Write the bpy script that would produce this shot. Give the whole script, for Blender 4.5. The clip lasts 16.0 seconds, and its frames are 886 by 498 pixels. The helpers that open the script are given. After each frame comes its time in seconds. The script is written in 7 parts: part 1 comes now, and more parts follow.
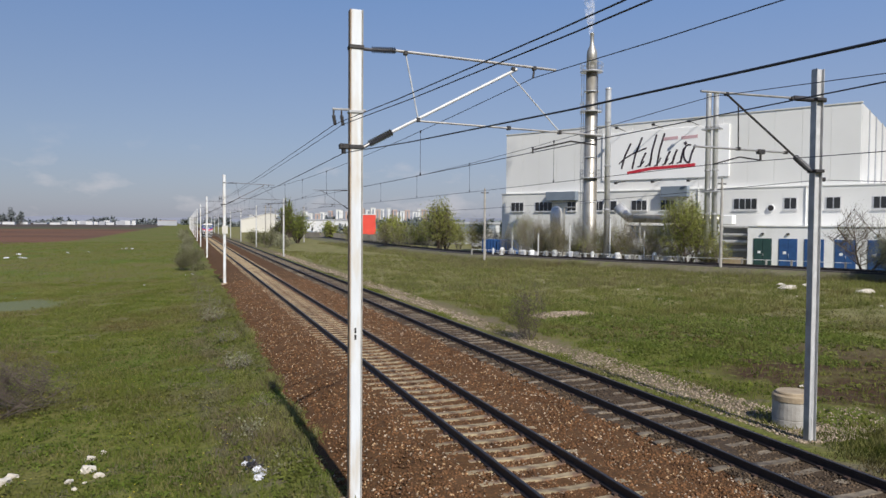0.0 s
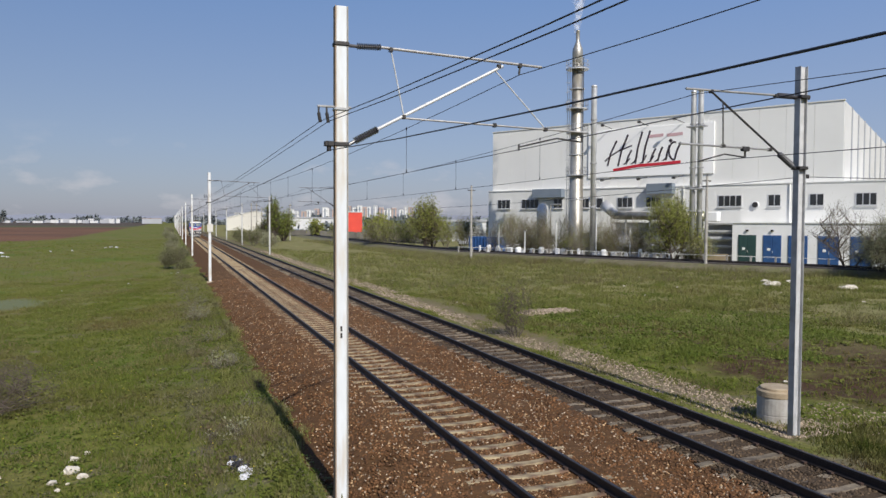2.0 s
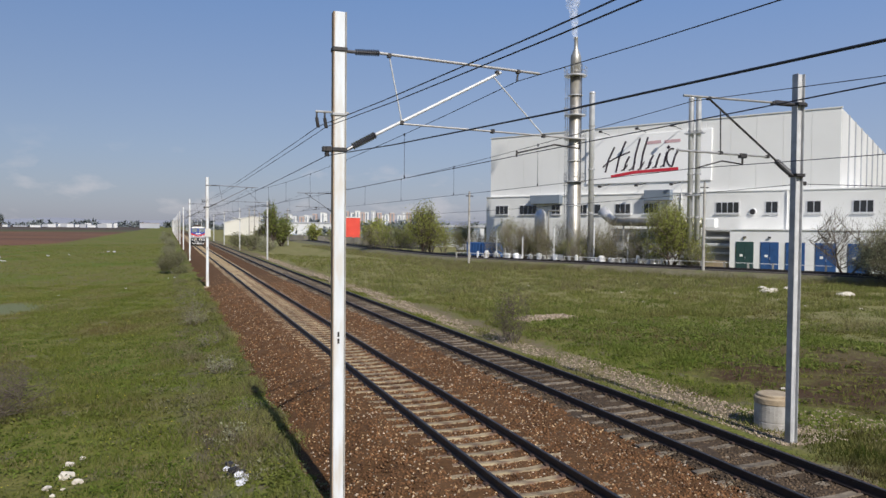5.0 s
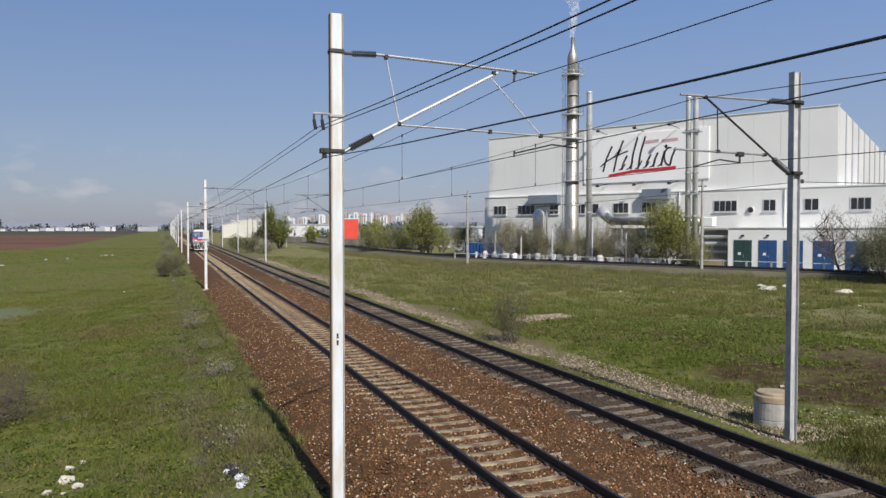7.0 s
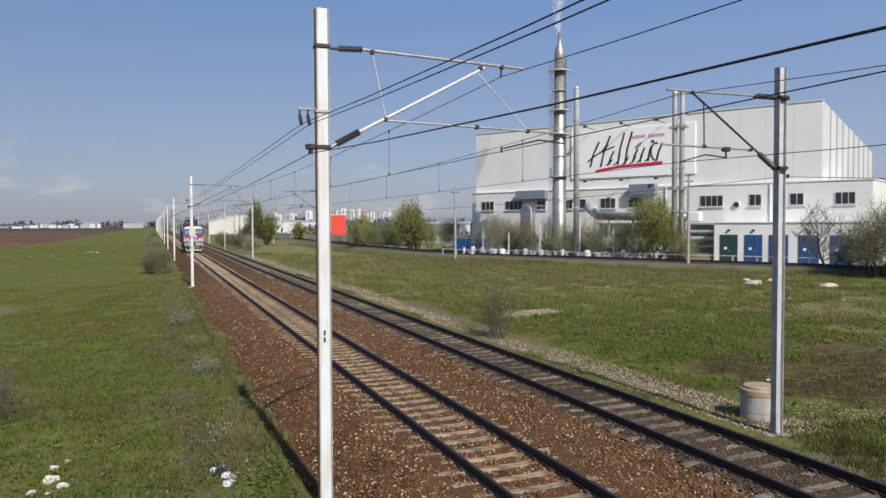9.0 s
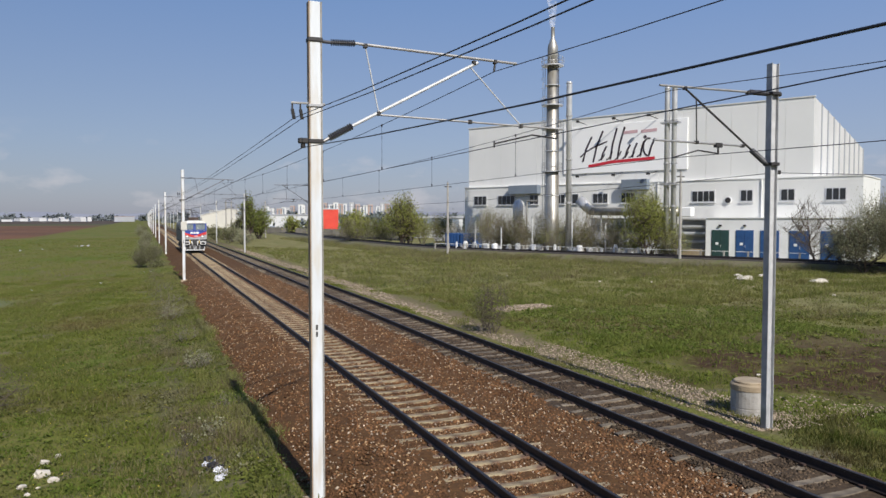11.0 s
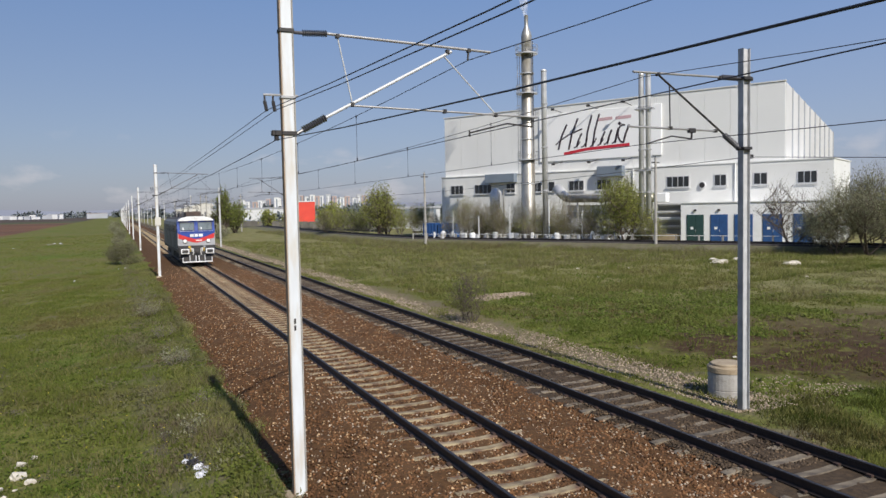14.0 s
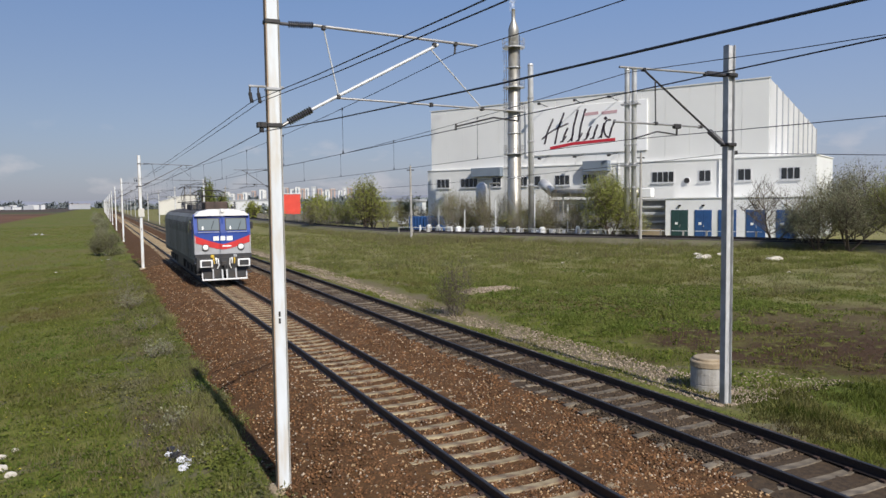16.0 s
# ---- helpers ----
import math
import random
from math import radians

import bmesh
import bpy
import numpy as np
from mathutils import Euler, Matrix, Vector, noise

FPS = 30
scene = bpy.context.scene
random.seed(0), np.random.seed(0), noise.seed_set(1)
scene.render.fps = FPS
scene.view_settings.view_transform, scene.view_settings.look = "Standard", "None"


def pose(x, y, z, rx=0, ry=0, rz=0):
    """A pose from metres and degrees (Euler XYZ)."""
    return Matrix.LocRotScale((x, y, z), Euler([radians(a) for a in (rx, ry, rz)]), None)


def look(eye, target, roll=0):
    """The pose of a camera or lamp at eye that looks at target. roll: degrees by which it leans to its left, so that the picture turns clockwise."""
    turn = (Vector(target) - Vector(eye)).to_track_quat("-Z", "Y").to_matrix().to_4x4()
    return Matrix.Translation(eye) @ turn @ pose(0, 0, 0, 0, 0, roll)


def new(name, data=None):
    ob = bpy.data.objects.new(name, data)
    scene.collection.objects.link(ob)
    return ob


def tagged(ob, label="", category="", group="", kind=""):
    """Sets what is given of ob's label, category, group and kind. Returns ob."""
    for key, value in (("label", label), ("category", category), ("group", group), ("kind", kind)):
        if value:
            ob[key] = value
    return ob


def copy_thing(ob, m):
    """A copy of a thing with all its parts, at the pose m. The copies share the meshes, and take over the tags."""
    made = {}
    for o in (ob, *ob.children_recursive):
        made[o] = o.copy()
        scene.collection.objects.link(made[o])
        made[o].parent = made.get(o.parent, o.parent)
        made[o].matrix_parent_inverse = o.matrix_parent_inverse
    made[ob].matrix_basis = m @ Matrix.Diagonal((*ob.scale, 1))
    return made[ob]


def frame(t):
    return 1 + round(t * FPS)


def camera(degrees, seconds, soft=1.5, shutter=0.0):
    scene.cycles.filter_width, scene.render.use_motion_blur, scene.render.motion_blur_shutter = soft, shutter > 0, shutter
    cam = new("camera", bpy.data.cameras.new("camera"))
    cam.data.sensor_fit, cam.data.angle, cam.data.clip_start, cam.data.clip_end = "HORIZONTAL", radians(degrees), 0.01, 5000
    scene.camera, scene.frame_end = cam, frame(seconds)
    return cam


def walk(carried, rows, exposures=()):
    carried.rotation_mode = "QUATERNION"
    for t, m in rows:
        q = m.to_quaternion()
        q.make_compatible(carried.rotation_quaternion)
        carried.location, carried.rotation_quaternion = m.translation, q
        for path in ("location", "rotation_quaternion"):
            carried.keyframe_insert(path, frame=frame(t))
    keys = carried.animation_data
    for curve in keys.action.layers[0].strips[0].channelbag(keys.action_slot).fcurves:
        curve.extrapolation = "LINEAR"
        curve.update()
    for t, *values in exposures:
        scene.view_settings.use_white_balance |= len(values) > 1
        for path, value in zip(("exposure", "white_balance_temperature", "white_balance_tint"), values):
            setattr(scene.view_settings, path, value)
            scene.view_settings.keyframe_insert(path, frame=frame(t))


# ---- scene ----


# ---- camera ----
cam = camera(61.99, 16.0, soft=1.5)
EYE = (0.0, 0.0, 4.31)
# seconds, yaw, pitch, roll, and the small drift of the held camera
ROWS = [
    (0.0, -19.203, -1.919, -0.399, 0.000, -0.001, 0.000),
    (0.5, -19.534, -1.995, -0.546, 0.011, 0.016, -0.000),
    (1.0, -19.715, -2.034, -0.492, 0.014, 0.014, 0.002),
    (1.5, -20.109, -2.129, -0.391, 0.012, 0.025, -0.002),
    (2.0, -20.230, -2.108, -0.265, 0.023, 0.028, 0.001),
    (2.5, -19.959, -1.976, -0.302, 0.023, 0.024, 0.000),
    (3.0, -19.965, -2.055, -0.382, 0.013, 0.014, 0.004),
    (3.5, -20.060, -1.898, -0.674, 0.016, 0.021, -0.000),
    (4.0, -20.350, -1.804, -0.923, 0.023, 0.029, 0.003),
    (6.5, -20.353, -1.497, 0.254, 0.033, 0.034, 0.003),
    (7.0, -20.519, -1.611, 0.003, 0.031, 0.026, 0.003),
    (7.5, -20.687, -1.486, 0.121, 0.045, 0.043, -0.004),
    (8.0, -21.306, -1.683, -0.110, 0.050, 0.061, -0.001),
    (8.5, -21.357, -1.844, 0.121, 0.051, 0.062, 0.006),
    (9.0, -21.467, -1.946, 0.206, 0.056, 0.065, 0.007),
    (11.5, -22.417, -2.394, -0.064, 0.053, 0.073, 0.013),
    (12.0, -22.899, -2.085, 0.093, 0.066, 0.080, 0.013),
    (12.5, -22.853, -1.899, 0.871, 0.068, 0.086, 0.018),
    (13.0, -22.544, -2.184, 0.481, 0.069, 0.066, 0.011),
    (13.5, -22.501, -2.025, 0.823, 0.074, 0.076, 0.012),
    (14.0, -23.807, -3.166, 1.159, 0.077, 0.093, 0.016),
    (14.5, -23.908, -3.482, 1.030, 0.073, 0.095, 0.015),
    (15.0, -24.286, -3.083, 0.556, 0.078, 0.088, 0.016),
    (15.5, -24.786, -3.671, 0.700, 0.077, 0.095, 0.016),
    (16.0, -24.895, -3.692, 0.718, 0.080, 0.093, 0.019),
]
walk(cam, [(t, pose(EYE[0] + dx, EYE[1] + dy, EYE[2] + dz, 90 + p, r, y)) for t, y, p, r, dx, dy, dz in ROWS])

# ---- light ----
SUN_EL = radians(40.0)   # behind the camera and a little to its right
to_sun = Vector((0.035 * math.cos(SUN_EL), -0.9994 * math.cos(SUN_EL), math.sin(SUN_EL)))
sun_data = bpy.data.lights.new("sun", "SUN")
sun_data.energy, sun_data.angle, sun_data.color = 4.5, radians(0.6), (1.0, 0.95, 0.87)
sun = new("sun", sun_data)
sun.matrix_world = look(to_sun * 100, (0, 0, 0))

world = bpy.data.worlds.new("sky")
scene.world = world
world.use_nodes = True
wt = world.node_tree
wt.nodes.clear()
w_out = wt.nodes.new("ShaderNodeOutputWorld")
w_bg = wt.nodes.new("ShaderNodeBackground")
sky = wt.nodes.new("ShaderNodeTexSky")
sky.sky_type = "NISHITA"
sky.sun_disc = False
sky.sun_elevation, sky.sun_rotation = SUN_EL, radians(175)
sky.air_density, sky.dust_density, sky.ozone_density = 1.0, 1.0, 4.0
# thin cumulus low over the horizon
w_co = wt.nodes.new("ShaderNodeTexCoord")
w_map = wt.nodes.new("ShaderNodeMapping")
w_map.inputs["Scale"].default_value = (7.5, 7.5, 17.0)
w_no = wt.nodes.new("ShaderNodeTexNoise")
w_no.inputs["Scale"].default_value, w_no.inputs["Detail"].default_value = 2.2, 7.0
w_rp = wt.nodes.new("ShaderNodeValToRGB")
w_rp.color_ramp.elements[0].position, w_rp.color_ramp.elements[1].position = 0.56, 0.72
w_mx = wt.nodes.new("ShaderNodeMix")
w_mx.data_type = "RGBA"
w_mul = wt.nodes.new("ShaderNodeMath")
w_mul.operation = "MULTIPLY"
w_mul.inputs[1].default_value = 0.38
w_mx.inputs[7].default_value = (6.2, 5.9, 6.1, 1)
wt.links.new(w_co.outputs["Generated"], w_map.inputs["Vector"])
wt.links.new(w_map.outputs["Vector"], w_no.inputs["Vector"])
wt.links.new(w_no.outputs["Fac"], w_rp.inputs["Fac"])
wt.links.new(w_rp.outputs["Color"], w_mul.inputs[0])
w_low = wt.nodes.new("ShaderNodeMapRange")   # clouds stay low
w_low.inputs["From Min"].default_value, w_low.inputs["From Max"].default_value = 0.12, 0.05
w_cl = wt.nodes.new("ShaderNodeMath")
w_cl.operation = "MULTIPLY"
wt.links.new(w_mul.outputs[0], w_cl.inputs[0])
wt.links.new(w_low.outputs["Result"], w_cl.inputs[1])
wt.links.new(w_cl.outputs[0], w_mx.inputs[0])
# spring haze: the clear sky is veiled by a milky blue-violet layer, thickest low down
w_sep = wt.nodes.new("ShaderNodeSeparateXYZ")
w_grad = wt.nodes.new("ShaderNodeValToRGB")
els = w_grad.color_ramp.elements
els[0].position, els[0].color = 0.0, (0.375, 0.385, 0.495, 1)
els[1].position, els[1].color = 1.0, (0.08, 0.165, 0.43, 1)
for at, colour in ((0.10, (0.318, 0.385, 0.565, 1)), (0.30, (0.188, 0.318, 0.62, 1))):
    els.new(at).color = colour
w_gain = wt.nodes.new("ShaderNodeVectorMath")
w_gain.operation = "SCALE"
w_ex = wt.nodes.new("ShaderNodeMapRange")   # a little brighter towards +x
for w_k, w_v in (("From Min", -1.0), ("From Max", 1.0), ("To Min", 5.9), ("To Max", 9.6)):
    w_ex.inputs[w_k].default_value = w_v
wt.links.new(w_ex.outputs["Result"], w_gain.inputs["Scale"])
w_haze = wt.nodes.new("ShaderNodeMix")
w_haze.data_type = "RGBA"
w_haze.inputs[0].default_value = 0.72
wt.links.new(w_co.outputs["Generated"], w_sep.inputs[0])
wt.links.new(w_sep.outputs["Z"], w_low.inputs["Value"])
wt.links.new(w_sep.outputs["X"], w_ex.inputs["Value"])
wt.links.new(w_sep.outputs["Z"], w_grad.inputs["Fac"])
wt.links.new(w_grad.outputs["Color"], w_gain.inputs[0])
wt.links.new(sky.outputs["Color"], w_haze.inputs[6])
wt.links.new(w_gain.outputs["Vector"], w_haze.inputs[7])
wt.links.new(w_haze.outputs[2], w_mx.inputs[6])
wt.links.new(w_mx.outputs[2], w_bg.inputs["Color"])
w_bg.inputs["Strength"].default_value = 0.1
wt.links.new(w_bg.outputs["Background"], w_out.inputs["Surface"])
scene.view_settings.exposure = 0.12


# ---- materials ----
def mat(name, a, b=None, scale=4.0, rough=0.7, metal=0.0, bump=0.0, fine=40.0, rand=0.0, island=0.0, spec=0.5, c=None, cscale=0.5, stretch=None):
    """A noise-mixed surface: colours a and b at one scale, c in larger stains, bump from a finer grain."""
    m = bpy.data.materials.new(name)
    m.use_nodes = True
    nt = m.node_tree
    bs = nt.nodes["Principled BSDF"]
    bs.inputs["Roughness"].default_value, bs.inputs["Metallic"].default_value = rough, metal
    bs.inputs["Specular IOR Level"].default_value = spec
    if b is None:
        b = tuple(v * 0.85 for v in a)
    co = nt.nodes.new("ShaderNodeTexCoord")
    src = co.outputs["Object"]
    if stretch:
        mp = nt.nodes.new("ShaderNodeMapping")
        mp.inputs["Scale"].default_value = stretch
        nt.links.new(src, mp.inputs["Vector"])
        src = mp.outputs["Vector"]

    def noise_node(s, detail=5.0):
        n = nt.nodes.new("ShaderNodeTexNoise")
        n.inputs["Scale"].default_value, n.inputs["Detail"].default_value = s, detail
        nt.links.new(src, n.inputs["Vector"])
        return n

    def ramp(out, lo, hi):
        r = nt.nodes.new("ShaderNodeMapRange")
        r.inputs["From Min"].default_value, r.inputs["From Max"].default_value = lo, hi
        nt.links.new(out, r.inputs["Value"])
        return r.outputs["Result"]

    def mix(fac, x, y):
        n = nt.nodes.new("ShaderNodeMix")
        n.data_type = "RGBA"
        nt.links.new(fac, n.inputs[0])
        for i, v in ((6, x), (7, y)):
            if isinstance(v, tuple):
                n.inputs[i].default_value = (*v, 1)
            else:
                nt.links.new(v, n.inputs[i])
        return n.outputs[2]

    col = mix(ramp(noise_node(scale).outputs["Fac"], 0.35, 0.65), a, b)
    if c:
        col = mix(ramp(noise_node(cscale, 4.0).outputs["Fac"], 0.48, 0.66), col, c)
    if rand or island:
        if rand:
            info = nt.nodes.new("ShaderNodeObjectInfo")
            val, amount = info.outputs["Random"], rand
        else:
            info = nt.nodes.new("ShaderNodeNewGeometry")
            val, amount = info.outputs["Random Per Island"], island
        r = nt.nodes.new("ShaderNodeMapRange")
        r.inputs["To Min"].default_value, r.inputs["To Max"].default_value = 1 - amount, 1 + amount
        nt.links.new(val, r.inputs["Value"])
        hs = nt.nodes.new("ShaderNodeHueSaturation")
        nt.links.new(r.outputs["Result"], hs.inputs["Value"])
        nt.links.new(col, hs.inputs["Color"])
        col = hs.outputs["Color"]
    nt.links.new(col, bs.inputs["Base Color"])
    if bump:
        bp = nt.nodes.new("ShaderNodeBump")
        bp.inputs["Strength"].default_value = bump
        bp.inputs["Distance"].default_value = 0.02
        nt.links.new(noise_node(fine, 3.0).outputs["Fac"], bp.inputs["Height"])
        nt.links.new(bp.outputs["Normal"], bs.inputs["Normal"])
    return m


def ground_material():
    """Meadow grass with dry and bare patches, a ploughed field far off and a pale stony strip beside the line."""
    m = bpy.data.materials.new("meadow_ground")
    m.use_nodes = True
    nt = m.node_tree
    bs = nt.nodes["Principled BSDF"]
    bs.inputs["Roughness"].default_value = 0.95
    bs.inputs["Specular IOR Level"].default_value = 0.15
    geo = nt.nodes.new("ShaderNodeNewGeometry")
    pos = geo.outputs["Position"]
    sep = nt.nodes.new("ShaderNodeSeparateXYZ")
    nt.links.new(pos, sep.inputs[0])

    def nz(s, d=5.0):
        n = nt.nodes.new("ShaderNodeTexNoise")
        n.inputs["Scale"].default_value, n.inputs["Detail"].default_value = s, d
        nt.links.new(pos, n.inputs["Vector"])
        return n.outputs["Fac"]

    def rng(o, lo, hi, a=0.0, b=1.0):
        r = nt.nodes.new("ShaderNodeMapRange")
        for k, v in (("From Min", lo), ("From Max", hi), ("To Min", a), ("To Max", b)):
            r.inputs[k].default_value = v
        nt.links.new(o, r.inputs["Value"])
        return r.outputs["Result"]

    def op(kind, x, y):
        n = nt.nodes.new("ShaderNodeMath")
        n.operation = kind
        for i, v in ((0, x), (1, y)):
            if isinstance(v, (int, float)):
                n.inputs[i].default_value = v
            else:
                nt.links.new(v, n.inputs[i])
        return n.outputs[0]

    def mix(f, x, y):
        n = nt.nodes.new("ShaderNodeMix")
        n.data_type = "RGBA"
        nt.links.new(f, n.inputs[0])
        for i, v in ((6, x), (7, y)):
            if isinstance(v, tuple):
                n.inputs[i].default_value = (*v, 1)
            else:
                nt.links.new(v, n.inputs[i])
        return n.outputs[2]

    X, Y = sep.outputs["X"], sep.outputs["Y"]
    wob = op("MULTIPLY", op("SUBTRACT", nz(0.35), 0.5), 3.0)
    col = mix(rng(nz(1.8, 8), 0.38, 0.62), (0.102, 0.116, 0.022), (0.155, 0.152, 0.040))
    col = mix(rng(nz(0.16, 6), 0.46, 0.66), col, (0.145, 0.125, 0.045))
    col = mix(rng(nz(0.06, 4), 0.50, 0.66), col, (0.095, 0.13, 0.018))
    col = mix(op("MULTIPLY", rng(nz(0.8, 6), 0.58, 0.66), 0.7), col, (0.15, 0.125, 0.085))
    # bare brown earth on the meadow beyond the manhole
    dx, dy = op("DIVIDE", op("SUBTRACT", X, 25.0), 9.0), op("DIVIDE", op("SUBTRACT", Y, 17.2), 7.4)
    rad = op("ADD", op("ADD", op("MULTIPLY", dx, dx), op("MULTIPLY", dy, dy)), wob)
    col = mix(op("MULTIPLY", rng(rad, 1.4, 0.6), rng(nz(2.5, 6), 0.30, 0.46)), col, (0.064, 0.038, 0.021))
    # stony strip along the right-hand track
    side = op("ADD", X, op("MULTIPLY", wob, 0.35))
    strip = op("MULTIPLY", op("MULTIPLY", rng(side, 12.5, 13.0), rng(side, 15.0, 14.2)), op("MULTIPLY", rng(nz(5, 4), 0.34, 0.5), rng(Y, 11.6, 13.0)))
    # drier, paler sward towards the siding
    dry = op("MULTIPLY", rng(op("ADD", X, op("MULTIPLY", Y, 0.5)), 31.0, 46.0), rng(X, 13.5, 16.0))
    col = mix(op("MULTIPLY", dry, rng(nz(0.5, 6), 0.30, 0.56)), col, (0.215, 0.195, 0.085))
    col = mix(strip, col, (0.17, 0.135, 0.085))
    trail = op("ADD", op("ADD", X, op("MULTIPLY", wob, 0.3)), -0.75)
    col = mix(op("MULTIPLY", op("MULTIPLY", rng(trail, -0.5, -0.2), rng(trail, 0.5, 0.2)), rng(nz(1.1, 5), 0.36, 0.6)), col, (0.115, 0.098, 0.060))
    # ploughed field, far side of the meadow
    far = op("MULTIPLY", rng(op("ADD", Y, op("MULTIPLY", op("ADD", X, 47.0), -3.0)), 200.0, 212.0), rng(op("ADD", X, wob), -30.0, -33.0))
    earth = mix(rng(nz(0.012, 3), 0.42, 0.6), (0.165, 0.085, 0.052), (0.115, 0.066, 0.045))
    earth = mix(rng(Y, 620.0, 700.0), earth, mix(rng(Y, 800.0, 900.0), (0.085, 0.09, 0.045), (0.08, 0.062, 0.052)))
    col = mix(far, col, earth)
    # dry puddle bed
    px, py = op("DIVIDE", op("SUBTRACT", X, -11.5), 3.6), op("DIVIDE", op("SUBTRACT", Y, 55.5), 4.2)
    pr = op("ADD", op("MULTIPLY", px, px), op("MULTIPLY", py, py))
    col = mix(rng(op("ADD", pr, op("MULTIPLY", wob, 0.25)), 1.25, 0.55), col, (0.14, 0.155, 0.08))
    nt.links.new(col, bs.inputs["Base Color"])
    bp = nt.nodes.new("ShaderNodeBump")
    bp.inputs["Strength"].default_value, bp.inputs["Distance"].default_value = 0.8, 0.12
    nt.links.new(nz(7.0, 8.0), bp.inputs["Height"])
    nt.links.new(bp.outputs["Normal"], bs.inputs["Normal"])
    return m


def glass_material(name, tint, rough=0.05):
    m = bpy.data.materials.new(name)
    m.use_nodes = True
    bs = m.node_tree.nodes["Principled BSDF"]
    bs.inputs["Base Color"].default_value = (*tint, 1)
    bs.inputs["Roughness"].default_value = rough
    bs.inputs["Specular IOR Level"].default_value = 0.6
    return m


def puff_material():
    m = bpy.data.materials.new("steam")
    m.use_nodes = True
    nt = m.node_tree
    bs = nt.nodes["Principled BSDF"]
    bs.inputs["Base Color"].default_value = (0.9, 0.9, 0.92, 1)
    bs.inputs["Roughness"].default_value = 1.0
    bs.inputs["Specular IOR Level"].default_value = 0.0
    n = nt.nodes.new("ShaderNodeTexNoise")
    n.inputs["Scale"].default_value, n.inputs["Detail"].default_value = 1.4, 5.0
    co = nt.nodes.new("ShaderNodeTexCoord")
    nt.links.new(co.outputs["Object"], n.inputs["Vector"])
    r = nt.nodes.new("ShaderNodeMapRange")
    r.inputs["From Min"].default_value, r.inputs["From Max"].default_value = 0.4, 0.7
    r.inputs["To Max"].default_value = 0.24
    nt.links.new(n.outputs["Fac"], r.inputs["Value"])
    nt.links.new(r.outputs["Result"], bs.inputs["Alpha"])
    return m


def leafy(m, share=0.4):
    """Lets a share of the light pass through thin leaves and blades."""
    nt = m.node_tree
    bs, out = nt.nodes["Principled BSDF"], nt.nodes["Material Output"]
    tr = nt.nodes.new("ShaderNodeBsdfTranslucent")
    mx = nt.nodes.new("ShaderNodeMixShader")
    mx.inputs[0].default_value = share
    nt.links.new(bs.inputs["Base Color"].links[0].from_socket, tr.inputs["Color"])
    nt.links.new(bs.outputs["BSDF"], mx.inputs[1])
    nt.links.new(tr.outputs["BSDF"], mx.inputs[2])
    nt.links.new(mx.outputs["Shader"], out.inputs["Surface"])
    return m


M_ground = ground_material()
M_ballast = mat("ballast_bed", (0.12, 0.060, 0.023), (0.068, 0.035, 0.015), 9, 0.95, bump=1.0, fine=25, c=(0.115, 0.060, 0.026), cscale=0.6, spec=0.2)
M_ballast_grey = mat("grimy_ballast", (0.085, 0.058, 0.036), (0.05, 0.036, 0.025), 9, 0.95, bump=1.0, fine=25, spec=0.2)
M_stone = mat("ballast_stone", (0.168, 0.082, 0.036), (0.092, 0.046, 0.022), 2.0, 0.9, island=0.5, spec=0.25)
M_stone_grey = mat("grimy_stone", (0.12, 0.082, 0.05), (0.06, 0.043, 0.03), 2.0, 0.9, island=0.6, spec=0.25)
M_tan_stone = mat("tan_stone", (0.42, 0.285, 0.16), (0.27, 0.17, 0.09), 2.0, 0.9, island=0.5, spec=0.25)
M_pale_stone = mat("pale_stone", (0.44, 0.35, 0.26), (0.27, 0.205, 0.14), 3.0, 0.9, island=0.5)
M_rubble = mat("verge_rubble", (0.37, 0.295, 0.215), (0.24, 0.185, 0.13), 3.0, 0.9, island=0.45)
M_sleeper = mat("sleeper_concrete", (0.37, 0.295, 0.18), (0.26, 0.20, 0.115), 6, 0.9, bump=0.5, rand=0.18, c=(0.15, 0.09, 0.06), cscale=2.5)
M_sleeper_old = mat("sleeper_concrete_grimy", (0.235, 0.19, 0.132), (0.135, 0.108, 0.078), 5, 0.9, bump=0.5, rand=0.3, c=(0.07, 0.055, 0.045), cscale=1.8)
M_rail = mat("rail_steel", (0.022, 0.018, 0.018), (0.035, 0.026, 0.022), 12, 0.55, metal=0.3, bump=0.2)
M_rail_top = mat("rail_running_surface", (0.05, 0.048, 0.052), (0.035, 0.034, 0.036), 20, 0.5, metal=0.5)
M_clip = mat("rusty_clip", (0.07, 0.04, 0.03), (0.04, 0.025, 0.02), 20, 0.8)
M_white_pole = mat("white_painted_pole", (0.68, 0.71, 0.74), (0.61, 0.63, 0.65), 3, 0.6, bump=0.15, c=(0.58, 0.55, 0.50), cscale=1.9, stretch=(3, 3, 0.5))
M_brown_edge = mat("rust_stained_edge", (0.42, 0.30, 0.20), (0.32, 0.22, 0.15), 6, 0.8)
M_galv = mat("galvanised_steel", (0.50, 0.50, 0.50), (0.38, 0.38, 0.385), 5, 0.42, metal=0.2, bump=0.1, c=(0.30, 0.30, 0.305), cscale=1.5)
# the same zinc with direct sun put into a lighter colour
M_galv_lit = mat("bright_galvanised_steel", (0.60, 0.605, 0.615), (0.48, 0.485, 0.49), 4, 0.5, metal=0.1, bump=0.1, c=(0.48, 0.48, 0.48), cscale=1.2)
M_tube = mat("aluminium_tube", (0.42, 0.41, 0.40), (0.32, 0.31, 0.30), 6, 0.45, metal=0.5)
